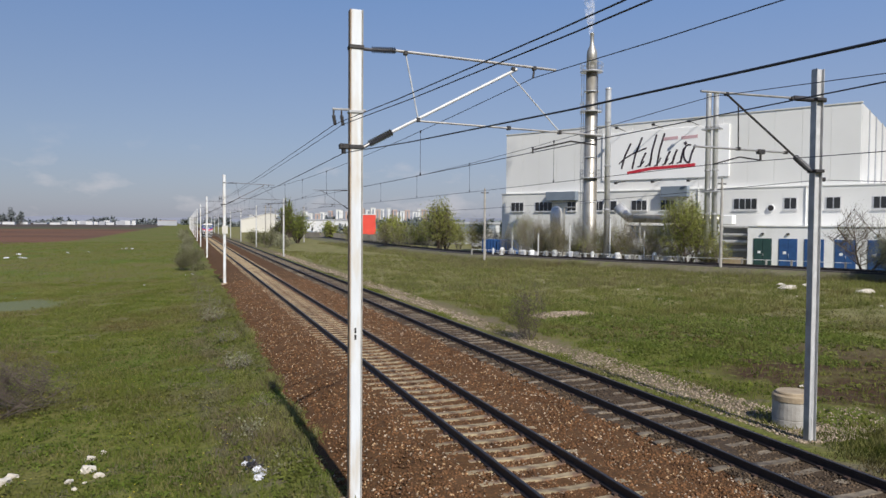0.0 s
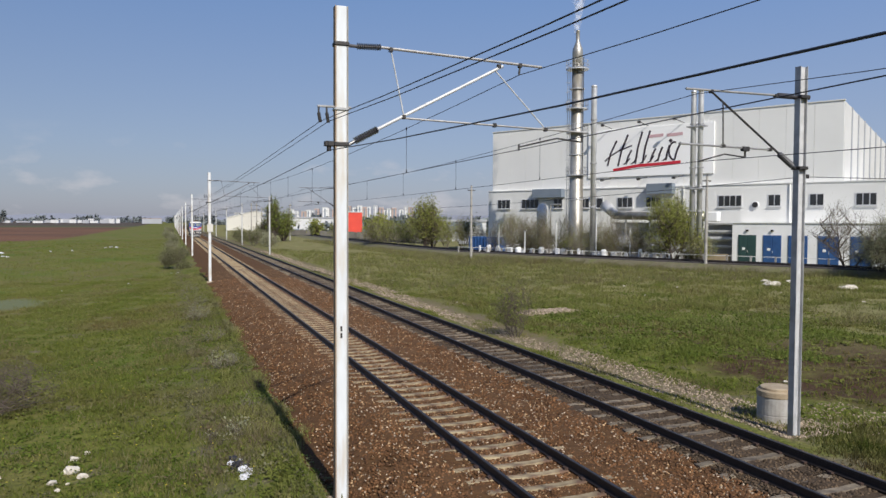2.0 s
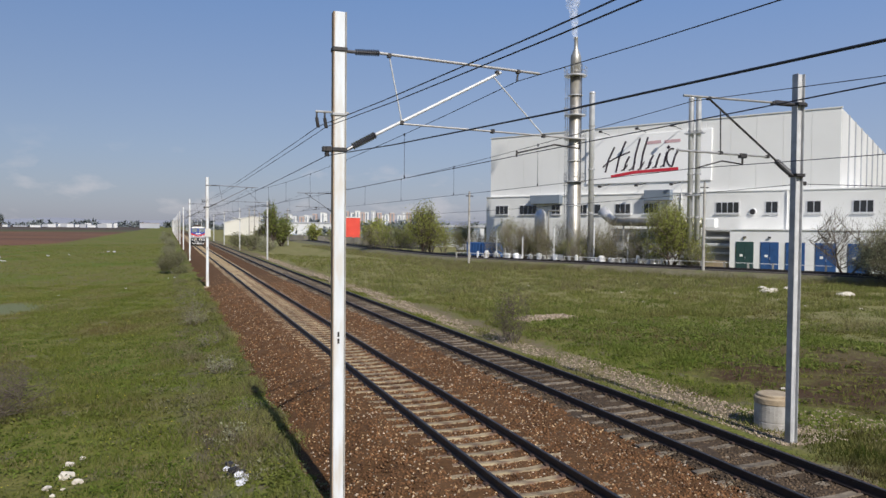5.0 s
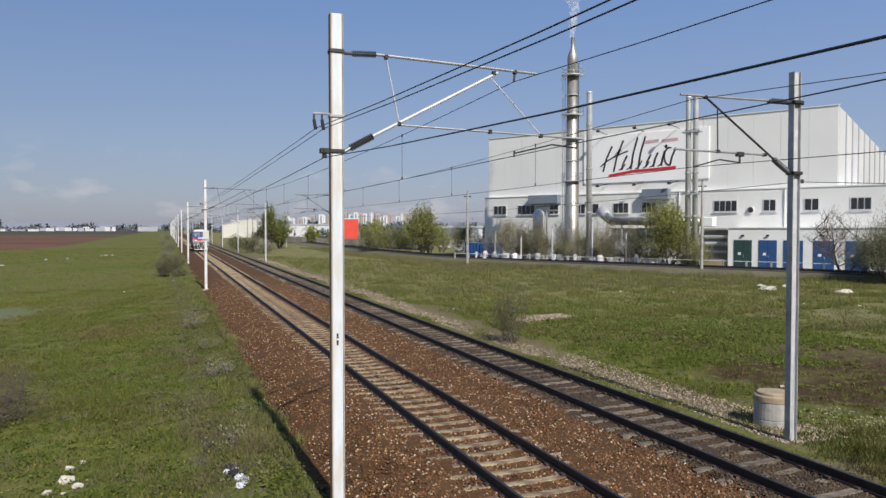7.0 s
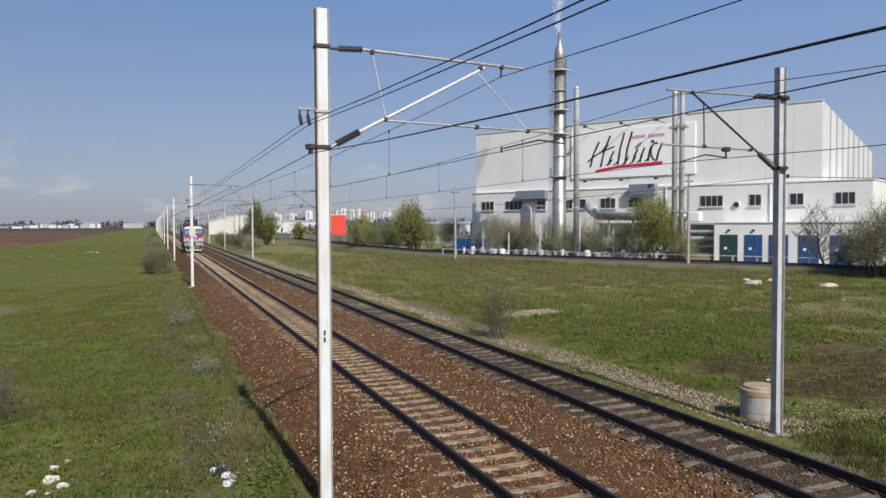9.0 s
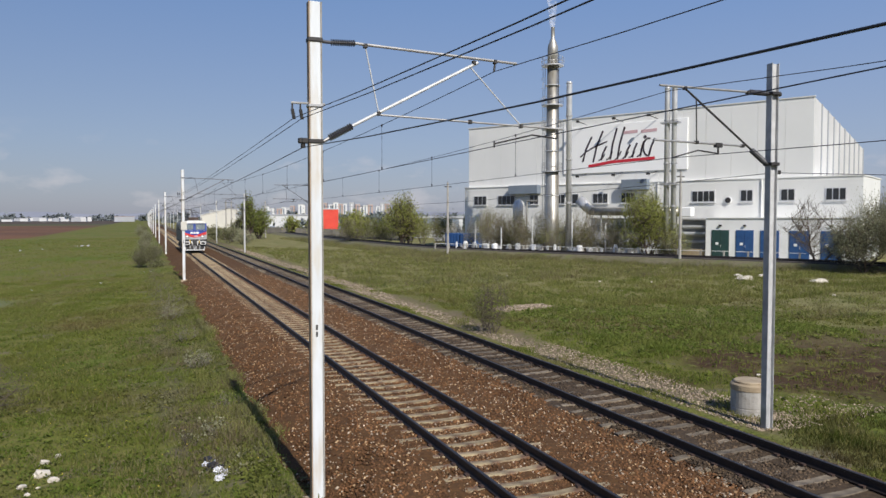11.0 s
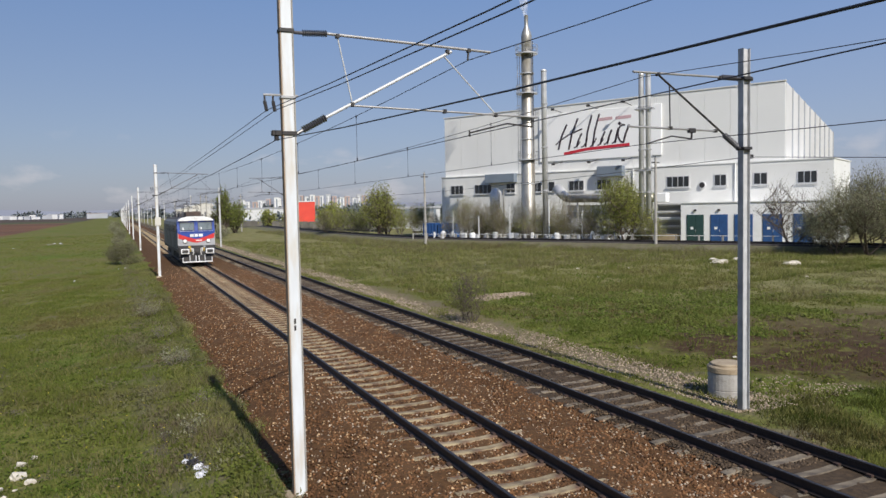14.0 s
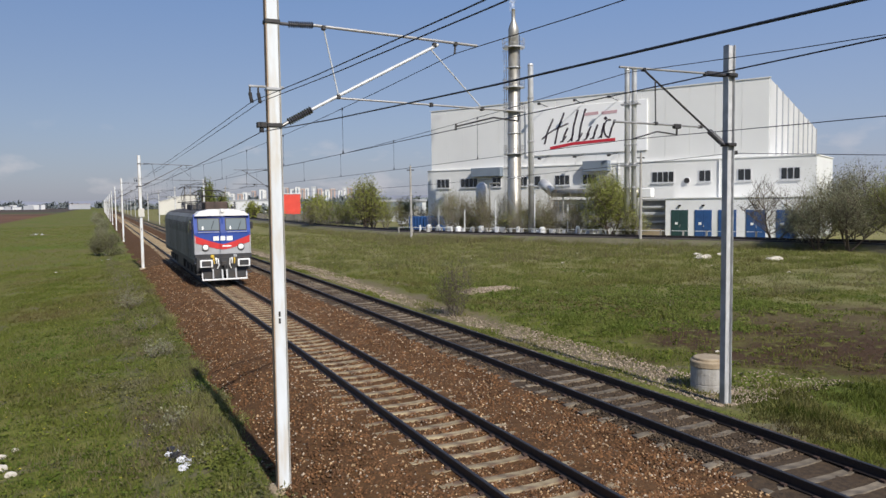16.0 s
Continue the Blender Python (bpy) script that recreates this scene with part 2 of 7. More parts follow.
# darker copy of the tube; dimming by distance is in its colour
M_tube_far = mat("sooty_tube", (0.19, 0.19, 0.20), (0.13, 0.13, 0.135), 6, 0.6, metal=0.3)
M_dark_metal = mat("dark_fitting", (0.035, 0.033, 0.035), (0.05, 0.045, 0.042), 10, 0.6, metal=0.3)
M_insul = mat("grey_brown_insulator", (0.085, 0.085, 0.095), (0.055, 0.052, 0.056), 10, 0.3)
M_wire = mat("wire", (0.030, 0.032, 0.045), (0.04, 0.04, 0.05), 8, 0.5, metal=0.3)
M_concrete = mat("concrete", (0.42, 0.40, 0.37), (0.34, 0.32, 0.29), 5, 0.9, bump=0.5, fine=30, c=(0.25, 0.23, 0.2), cscale=1.2)
M_concrete_warm = mat("stained_concrete", (0.40, 0.32, 0.22), (0.30, 0.23, 0.15), 5, 0.9, bump=0.5, fine=30)
M_clad = mat("light_grey_cladding", (0.83, 0.825, 0.80), (0.80, 0.795, 0.77), 0.25, 0.5, c=(0.77, 0.765, 0.745), cscale=0.08)
M_clad_white = mat("white_cladding", (0.77, 0.765, 0.735), (0.74, 0.735, 0.705), 0.3, 0.55, c=(0.70, 0.695, 0.665), cscale=0.15)
M_white = mat("white_render", (0.88, 0.88, 0.88), (0.84, 0.84, 0.84), 0.6, 0.8, c=(0.76, 0.76, 0.74), cscale=0.3)
M_blue_grey = mat("blue_grey_panel", (0.20, 0.24, 0.29), (0.17, 0.205, 0.25), 0.5, 0.5)
M_sign = mat("white_banner", (0.96, 0.955, 0.945), (0.94, 0.935, 0.925), 0.3, 0.6)
M_ink = mat("dark_ink", (0.03, 0.02, 0.03), (0.045, 0.03, 0.04), 2, 0.6)
M_red_ink = mat("red_ink", (0.62, 0.03, 0.05), (0.52, 0.03, 0.05), 2, 0.6)
M_pink_ink = mat("faded_red_ink", (0.66, 0.42, 0.44), (0.60, 0.40, 0.42), 2, 0.6)
M_blue_door = mat("blue_door_paint", (0.030, 0.095, 0.26), (0.025, 0.075, 0.21), 1.5, 0.5)
M_green_door = mat("dark_green_door_paint", (0.03, 0.075, 0.07), (0.025, 0.06, 0.06), 1.5, 0.5)
M_window = glass_material("dark_window_glass", (0.03, 0.032, 0.035))
M_frame_w = mat("white_window_frame", (0.72, 0.72, 0.72), None, 3, 0.5)
# hall cladding again, coloured darker to offset the sun on the end wall
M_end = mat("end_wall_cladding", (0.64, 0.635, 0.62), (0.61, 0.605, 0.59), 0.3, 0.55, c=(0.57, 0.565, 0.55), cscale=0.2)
M_bright_tube = mat("white_tube", (0.58, 0.59, 0.60), (0.44, 0.445, 0.45), 6, 0.45)
M_steel = mat("polished_steel", (0.50, 0.48, 0.44), (0.36, 0.34, 0.30), 1.6, 0.45, metal=0.65, c=(0.29, 0.26, 0.21), cscale=0.7, bump=0.05, stretch=(1, 1, 0.35))
M_steel_mat = mat("dull_steel", (0.68, 0.68, 0.68), (0.56, 0.56, 0.56), 1.5, 0.38, metal=0.45)
M_bark = mat("bark", (0.13, 0.10, 0.08), (0.085, 0.065, 0.05), 6, 0.95, bump=0.6)
M_twig = mat("bare_twig", (0.25, 0.215, 0.17), (0.17, 0.145, 0.115), 3, 0.95)
M_leaf_yellow = leafy(mat("spring_leaf", (0.33, 0.345, 0.085), (0.25, 0.27, 0.07), 0.6, 0.8, island=0.25, spec=0.2))
M_leaf_green = leafy(mat("green_leaf", (0.22, 0.25, 0.055), (0.15, 0.185, 0.042), 0.6, 0.8, island=0.4, spec=0.2))
M_leaf_grey = leafy(mat("grey_olive_leaf", (0.33, 0.325, 0.20), (0.26, 0.255, 0.155), 0.6, 0.9, island=0.2, spec=0.2))
M_leaf_olive = leafy(mat("olive_leaf", (0.205, 0.205, 0.10), (0.15, 0.15, 0.075), 0.6, 0.9, island=0.4, spec=0.2))
M_blossom = leafy(mat("budding_leaf", (0.23, 0.23, 0.075), (0.165, 0.16, 0.06), 0.6, 0.9, island=0.4, spec=0.2))
M_petal = leafy(mat("white_blossom", (0.72, 0.70, 0.62), (0.55, 0.53, 0.42), 0.6, 0.9, island=0.3, spec=0.2))
M_grass = leafy(mat("grass_blade", (0.132, 0.160, 0.030), (0.215, 0.215, 0.062), 0.45, 0.9, island=0.2, c=(0.225, 0.195, 0.09), cscale=0.22, spec=0.15))
M_grass_lush = leafy(mat("lush_grass_blade", (0.105, 0.145, 0.023), (0.170, 0.192, 0.040), 0.35, 0.9, island=0.18, c=(0.16, 0.125, 0.05), cscale=0.16, spec=0.15))
M_grass_deep = leafy(mat("deep_green_grass_blade", (0.058, 0.080, 0.014), (0.090, 0.102, 0.022), 0.5, 0.9, island=0.3, c=(0.11, 0.085, 0.04), cscale=0.3, spec=0.15))
M_grass_bright = leafy(mat("bright_grass_blade", (0.140, 0.188, 0.036), (0.190, 0.212, 0.055), 0.4, 0.9, island=0.2, spec=0.15))
M_grass_pale = leafy(mat("pale_grass_blade", (0.215, 0.228, 0.066), (0.285, 0.265, 0.105), 0.3, 0.9, island=0.2, c=(0.15, 0.175, 0.04), cscale=0.2, spec=0.15))
M_weed = leafy(mat("grey_weed_blade", (0.165, 0.168, 0.075), (0.22, 0.20, 0.105), 0.6, 0.9, island=0.25, c=(0.19, 0.15, 0.09), cscale=0.5, spec=0.15))
M_flower = mat("yellow_flower", (0.55, 0.45, 0.03), None, 3, 0.8)
M_bag = mat("white_plastic", (0.75, 0.75, 0.78), (0.5, 0.5, 0.54), 9, 0.5)
M_black_bag = mat("black_plastic", (0.025, 0.025, 0.03), None, 9, 0.4)
M_red_hall = mat("red_sheet", (0.70, 0.075, 0.045), (0.62, 0.06, 0.04), 0.5, 0.55)
M_far_white = mat("far_white_wall", (0.66, 0.66, 0.66), (0.56, 0.565, 0.57), 0.05, 0.8)
M_far_grey = mat("far_grey_wall", (0.40, 0.41, 0.44), (0.34, 0.35, 0.38), 0.05, 0.8)
M_cream = mat("cream_wall", (0.60, 0.58, 0.52), (0.53, 0.51, 0.46), 0.05, 0.8)
M_board = mat("weathered_board", (0.15, 0.14, 0.12), (0.10, 0.092, 0.08), 0.8, 0.9, rand=0.25)
M_far_brick = mat("far_red_wall", (0.42, 0.32, 0.28), (0.35, 0.265, 0.23), 0.05, 0.8)
# foliage greyed and lightened: the haze of distance is in the colour
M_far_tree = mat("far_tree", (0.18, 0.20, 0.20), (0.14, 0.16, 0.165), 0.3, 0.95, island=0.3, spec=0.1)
# distance haze is painted into this flat blue-grey
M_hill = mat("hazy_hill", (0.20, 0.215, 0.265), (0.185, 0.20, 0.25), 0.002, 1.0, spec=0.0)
M_tar = mat("grimy_track_bed", (0.06, 0.05, 0.045), (0.04, 0.034, 0.03), 2, 0.95, bump=0.5)
M_gravel_bank = mat("gravel_bank", (0.155, 0.135, 0.085), (0.115, 0.105, 0.055), 2.5, 0.95, bump=0.8, c=(0.125, 0.135, 0.038), cscale=0.6)
M_loco_blue = mat("loco_blue_paint", (0.035, 0.075, 0.32), (0.03, 0.065, 0.28), 2, 0.55, spec=0.3, c=(0.035, 0.06, 0.24), cscale=1.2)
M_loco_grey = mat("loco_light_grey_paint", (0.42, 0.425, 0.44), (0.36, 0.365, 0.38), 2, 0.4, c=(0.36, 0.36, 0.37), cscale=1.0)
M_loco_side = mat("loco_side_grey_paint", (0.165, 0.17, 0.16), (0.135, 0.137, 0.13), 1.5, 0.55, c=(0.085, 0.08, 0.075), cscale=0.7, stretch=(1, 1, 0.3))
M_loco_red = mat("loco_red_paint", (0.62, 0.045, 0.045), (0.54, 0.04, 0.04), 2, 0.35)
M_loco_white = mat("loco_white_paint", (0.82, 0.82, 0.82), (0.75, 0.74, 0.72), 2, 0.4)
M_loco_dark = mat("loco_dark_frame", (0.045, 0.045, 0.048), (0.03, 0.03, 0.032), 4, 0.6, c=(0.06, 0.05, 0.042), cscale=2)
M_loco_roof = mat("loco_sooty_roof", (0.085, 0.08, 0.078), (0.06, 0.055, 0.052), 2, 0.8)
M_roof_rust = mat("roof_resistor_brown", (0.095, 0.065, 0.05), (0.065, 0.045, 0.038), 3, 0.8)
# the light grey tint paints the sky's reflection into the cab glass
M_loco_glass = glass_material("windscreen", (0.17, 0.20, 0.21), 0.04)
M_lens = mat("headlight_lens", (0.92, 0.92, 0.90), (0.82, 0.82, 0.80), 8, 0.15)
M_yellow = mat("yellow_paint", (0.70, 0.48, 0.06), None, 5, 0.5)
M_steam = puff_material()


# ---- building blocks ----
def mesh_from(bm, name, smooth=False):
    me = bpy.data.meshes.new(name)
    bm.to_mesh(me)
    bm.free()
    if smooth:
        for p in me.polygons:
            p.use_smooth = len(p.vertices) <= 4   # end caps stay flat
    return me


def part(name, bm, material, parent, label="", smooth=False):
    """Links a bmesh as one mesh object under a thing or a part."""
    ob = new(name, mesh_from(bm, name, smooth))
    ob.data.materials.append(material)
    ob.parent = parent
    if label:
        tagged(ob, label)
    return ob


def solo(name, bm, material, m, label, category, group="", kind="", smooth=False):
    ob = part(name, bm, material, None, "", smooth)
    ob.matrix_world = m
    return tagged(ob, label, category, group, kind)


def thing(name, m, label, category, group="", kind=""):
    ob = new(name)
    ob.empty_display_size = 0.3
    ob.matrix_world = m
    return tagged(ob, label, category, group, kind)


def box(bm, x0, x1, y0, y1, z0, z1, bevel=0.0):
    v = [bm.verts.new((x, y, z)) for x in (x0, x1) for y in (y0, y1) for z in (z0, z1)]
    fs = [bm.faces.new([v[i] for i in f]) for f in ((0, 1, 3, 2), (4, 6, 7, 5), (0, 4, 5, 1), (2, 3, 7, 6), (0, 2, 6, 4), (1, 5, 7, 3))]
    if bevel:
        es = list({e for f in fs for e in f.edges})
        bmesh.ops.bevel(bm, geom=es, offset=bevel, segments=1, affect="EDGES")
    return bm


def rod(bm, p, q, r, seg=8, r2=None, caps=True):
    """A round bar from p to q, tapering from r to r2."""
    p, q = Vector(p), Vector(q)
    r2 = r if r2 is None else r2
    d = (q - p).normalized()
    a = d.orthogonal().normalized()
    b = d.cross(a)
    rings = []
    for c, rad in ((p, r), (q, r2)):
        rings.append([bm.verts.new(c + (a * math.cos(2 * math.pi * i / seg) + b * math.sin(2 * math.pi * i / seg)) * rad) for i in range(seg)])
    for i in range(seg):
        j = (i + 1) % seg
        bm.faces.new((rings[0][i], rings[0][j], rings[1][j], rings[1][i]))
    if caps:
        bm.faces.new(rings[0][::-1])
        bm.faces.new(rings[1])
    return bm


def lathe(bm, profile, seg=16, axis="z", at=(0, 0, 0)):
    """A body turned from (radius, height) pairs."""
    rings = []
    for r, h in profile:
        ring = []
        for i in range(seg):
            c, s = r * math.cos(2 * math.pi * i / seg), r * math.sin(2 * math.pi * i / seg)
            p = (c, s, h) if axis == "z" else ((c, h, s) if axis == "y" else (h, c, s))
            ring.append(bm.verts.new((p[0] + at[0], p[1] + at[1], p[2] + at[2])))
        rings.append(ring)
    for a, b in zip(rings, rings[1:]):
        for i in range(seg):
            j = (i + 1) % seg
            bm.faces.new((a[i], a[j], b[j], b[i]))
    bm.faces.new(rings[0][::-1])
    bm.faces.new(rings[-1])
    return bm


def prism(bm, outline, y0, y1):
    """An outline of (x, z) pairs drawn out along y."""
    a = [bm.verts.new((x, y0, z)) for x, z in outline]
    b = [bm.verts.new((x, y1, z)) for x, z in outline]
    n = len(outline)
    for i in range(n):
        j = (i + 1) % n
        bm.faces.new((a[i], a[j], b[j], b[i]))
    bm.faces.new(a[::-1])
    bm.faces.new(b)
    bmesh.ops.recalc_face_normals(bm, faces=bm.faces[:])
    return bm


def B():
    return bmesh.new()


def raw_mesh(name, verts, faces, material):
    """A mesh from numpy arrays of corners and of equal-sided faces."""
    me = bpy.data.meshes.new(name)
    k = faces.shape[1]
    me.vertices.add(len(verts))
    me.vertices.foreach_set("co", verts.astype(np.float32).ravel())
    me.loops.add(faces.size)
    me.loops.foreach_set("vertex_index", faces.astype(np.int32).ravel())
    me.polygons.add(len(faces))
    me.polygons.foreach_set("loop_start", np.arange(0, faces.size, k, dtype=np.int32))
    me.update(calc_edges=True)
    me.materials.append(material)
    return me


# ---- ground ----
def ground_height(x, y):
    """Level of the land: a low bank left of the line, a meadow on both sides, a slight rise to the siding."""
    x, y = np.asarray(x, float), np.asarray(y, float)
    left = np.interp(x, [-400, -30, -6, 0, 2.2, 3.2], [-1.5, -1.5, -1.25, -0.95, -0.72, -0.7])
    right = np.interp(x, [11.2, 11.9, 12.6, 13.4, 16, 60, 400], [-0.75, -0.40, -0.44, -0.52, -0.55, -0.5, -0.5])
    h = np.where(x < 7, left, right)
    near = np.clip((x < 2.4) | (x > 14.5), 0, 1) * np.clip(1 - np.abs(y) / 400, 0, 1)
    return h + near * (0.08 * np.sin(x * 0.9 + 0.7 * np.sin(y * 0.31)) * np.sin(y * 0.47 + 1.0) + 0.14 * np.sin(x * 0.19 + 2) * np.sin(y * 0.13))


def axis_steps(near0, near1, step, far0, far1):
    a = list(np.arange(near0, near1 + step, step))
    s, v = step, near1 + step
    while v < far1:
        s *= 1.22
        v += s
        a.append(v)
    s, v = step, near0
    while v > far0:
        s *= 1.22
        v -= s
        a.insert(0, v)
    return np.array(a)


gx, gy = axis_steps(-26, 70, 0.7, -3200, 3200), axis_steps(4, 110, 0.9, -900, 4600)
GX, GY = np.meshgrid(gx, gy, indexing="ij")
GZ = ground_height(GX, GY)
idx = np.arange(GX.size).reshape(GX.shape)
quads = np.stack([idx[:-1, :-1], idx[1:, :-1], idx[1:, 1:], idx[:-1, 1:]], -1).reshape(-1, 4)
ground = new("ground", raw_mesh("ground", np.stack([GX, GY, GZ], -1).reshape(-1, 3), quads, M_ground))
for p in ground.data.polygons:
    p.use_smooth = True
tagged(ground, "spring meadow with green and dry grass and a ploughed field far off", "ground", kind="structure")

# ---- railway ----
GAUGE = 1.505
TRACK_L, TRACK_R = 6.07, 10.46
rng = np.random.default_rng(7)


def ballast_bed(name, outline, material, label):
    """A long bed with an uneven surface, drawn along the line."""
    ys = np.concatenate([np.arange(-12, 70, 0.5), np.arange(70, 200, 2.5), np.arange(200, 1000, 25)])
    xs = np.array([p[0] for p in outline])
    zs = np.array([p[1] for p in outline])
    fx = np.arange(xs[0], xs[-1] + 0.01, 0.22)
    fz = np.interp(fx, xs, zs)
    A, Bq = np.meshgrid(fx, ys, indexing="ij")
    Z = np.repeat(fz[:, None], len(ys), 1) + rng.normal(0, 0.012, A.shape)
    A = A + rng.normal(0, 0.03, A.shape) + (0.12 * np.sin(Bq * 0.7) + 0.08 * np.sin(Bq * 1.9 + 1)) * (A < xs[0] + 0.5)
    i = np.arange(A.size).reshape(A.shape)
    q = np.stack([i[:-1, :-1], i[1:, :-1], i[1:, 1:], i[:-1, 1:]], -1).reshape(-1, 4)
    ob = new(name, raw_mesh(name, np.stack([A, Bq, Z], -1).reshape(-1, 3), q, material))
    return tagged(ob, label, "ballast", kind="structure")


ballast_bed("ballast", [(2.35, -0.85), (2.75, -0.70), (3.5, -0.36), (4.2, -0.20), (4.75, -0.192), (5.20, -0.192), (5.45, -0.206), (5.75, -0.232), (6.40, -0.232), (6.70, -0.206), (6.95, -0.192), (7.4, -0.192), (8.0, -0.21), (9.3, -0.215)], M_ballast, "red-brown crushed stone ballast under the railway track")
ballast_bed("ballast", [(9.25, -0.216), (9.55, -0.17), (9.66, -0.18), (9.9, -0.218), (11.0, -0.218), (11.25, -0.18), (11.55, -0.18), (11.95, -0.28), (12.3, -0.55)], M_ballast_grey, "grimy grey-brown ballast under the second track")


def stones(n, x0, x1, y0, y1, zf, size, power):
    """Corners and faces of n scattered rough stones; denser towards y0."""
    base = np.array([(1, 0, 0), (-1, 0, 0), (0, 1, 0), (0, -1, 0), (0, 0, 1), (0, 0, -1)], float)
    tri = np.array([(0, 2, 4), (2, 1, 4), (1, 3, 4), (3, 0, 4), (2, 0, 5), (1, 2, 5), (3, 1, 5), (0, 3, 5)])
    x = rng.uniform(x0, x1, n)
    y = y0 + (y1 - y0) * rng.uniform(0, 1, n) ** power
    s = size * rng.uniform(0.55, 1.35, n)
    a = rng.uniform(0, 2 * np.pi, n)
    v = base[None] * s[:, None, None] * rng.uniform(0.5, 1.15, (n, 6, 1))
    v[:, :, 2] *= 0.75
    c, d = np.cos(a)[:, None], np.sin(a)[:, None]
    vx, vy = v[:, :, 0] * c - v[:, :, 1] * d, v[:, :, 0] * d + v[:, :, 1] * c
    tilt = rng.uniform(-0.8, 0.8, n)[:, None]
    vz = v[:, :, 2] + vx * tilt * 0.6
    z = zf(x)
    out = np.stack([vx + x[:, None], vy + y[:, None], vz + z[:, None] + 0.2 * s[:, None]], -1).reshape(-1, 3)
    f = (tri[None] + 6 * np.arange(n)[:, None, None]).reshape(-1, 3)
    return out, f


bed_l = lambda x: np.interp(x, [2.35, 2.75, 3.5, 4.2, 4.75, 5.2, 5.45, 5.75, 6.4, 6.7, 6.95, 7.4, 8.0, 9.3], [-0.85, -0.70, -0.36, -0.205, -0.2, -0.2, -0.214, -0.238, -0.238, -0.214, -0.2, -0.2, -0.215, -0.215])
bed_r = lambda x: np.interp(x, [9.2, 9.55, 9.66, 9.9, 11.0, 11.25, 11.55, 11.95, 12.3], [-0.22, -0.178, -0.188, -0.224, -0.224, -0.188, -0.185, -0.28, -0.55])
v, f = stones(56000, 2.4, 9.35, 8.5, 60, bed_l, 0.038, 1.7)
tagged(new("ballast_stones", raw_mesh("ballast_stones", v, f, M_stone)), "loose red-brown ballast stones beside and between the rails", "ballast", kind="stuff")
v, f = stones(15000, 5.3, 6.85, 8.5, 60, bed_l, 0.032, 1.5)
tagged(new("ballast_stones", raw_mesh("ballast_stones", v, f, M_stone)), "red-brown stones filling the bays between the sleepers", "ballast", kind="stuff")
v, f = stones(2600, 5.3, 6.85, 8.5, 60, bed_l, 0.032, 1.5)
tagged(new("ballast_stones", raw_mesh("ballast_stones", v, f, M_tan_stone)), "tan stones between the sleepers", "ballast", kind="stuff")
v, f = stones(6500, 2.4, 9.3, 8.5, 60, bed_l, 0.034, 1.7)
tagged(new("ballast_stones", raw_mesh("ballast_stones", v, f, M_pale_stone)), "pale beige stones scattered over the ballast", "ballast", kind="stuff")
v, f = stones(24000, 9.3, 12.1, 9, 60, bed_r, 0.034, 1.6)
tagged(new("ballast_stones", raw_mesh("ballast_stones", v, f, M_stone_grey)), "grimy grey ballast stones in the second track", "ballast", kind="stuff")


def rail_mesh(y0, y1):
    prof = [(-0.07, -0.172), (-0.07, -0.160), (-0.012, -0.138), (-0.009, -0.05), (-0.036, -0.038), (-0.036, -0.008), (-0.026, 0.0),
            (0.026, 0.0), (0.036, -0.008), (0.036, -0.038), (0.009, -0.05), (0.012, -0.138), (0.07, -0.160), (0.07, -0.172)]
    me = mesh_from(prism(B(), prof, y0, y1), "rail")
    me.materials.append(M_rail)
    me.materials.append(M_rail_top)
    for p in me.polygons:
        if p.normal.z > 0.95 and p.center.z > -0.01:
            p.material_index = 1
    return me


def sleeper_mesh(material):
    """Prestressed concrete sleeper: trapezoid section, dipped in the middle, with rail fastenings."""
    bm = B()
    xs = [-1.28, -0.95, -0.55, -0.3, 0.3, 0.55, 0.95, 1.28]
    top = [-0.012, 0.0, -0.004, -0.024, -0.024, -0.004, 0.0, -0.012]
    rows = []
    for x, t in zip(xs, top):
        rows.append([bm.verts.new((x, y, z)) for y, z in ((-0.13, -0.14), (-0.082, t), (0.082, t), (0.13, -0.14))])
    for a, b in zip(rows, rows[1:]):
        for i in range(3):
            bm.faces.new((a[i], b[i], b[i + 1], a[i + 1]))
    bm.faces.new(rows[0])
    bm.faces.new(rows[-1][::-1])
    me = mesh_from(bm, "sleeper")
    me.materials.append(material)
    return me


RAIL_Y0, RAIL_Y1 = -10.0, 900.0


def track(cx, sleeper_material, label, lift, count):
    t = thing("railway_track", pose(cx, 0, 0), label, "railway track", "two main line tracks", "structure")
    rm = rail_mesh(RAIL_Y0, RAIL_Y1)
    for sx in (-GAUGE / 2, GAUGE / 2):
        r = new("rail", rm)
        r.parent, r.location = t, (sx, 0, 0)
    sm = sleeper_mesh(sleeper_material)
    r0 = np.random.default_rng(int(cx * 100))
    far = B()
    for k in range(1400):
        y = 6.3 + 0.6 * k
        if y > 420:
            break
        dz = -0.172 + lift * r0.uniform(-1.0, 0.25)
        if k < count:
            s = new("sleeper", sm)
            s.parent, s.location = t, (r0.normal(0, 0.015), y + r0.normal(0, 0.012), dz)
            s.rotation_euler = (0, 0, r0.normal(0, 0.006))
        else:
            box(far, -1.28, 1.28, y - 0.085, y + 0.085, dz - 0.1, dz)
    fs = part("far_sleepers", far, sleeper_material, t, "sleepers far along the line")
    tagged(fs, kind="stuff")
    clips = B()
    for k in range(130):
        y = 6.3 + 0.6 * k
        for sx in (-GAUGE / 2, GAUGE / 2):
            for o in (-0.11, 0.11):
                box(clips, sx + o - 0.035, sx + o + 0.035, y - 0.05, y + 0.05, -0.172, -0.135)
    c = part("rail_clips", clips, M_clip, t, "rusty rail clips")
    tagged(c, kind="stuff")
    return t


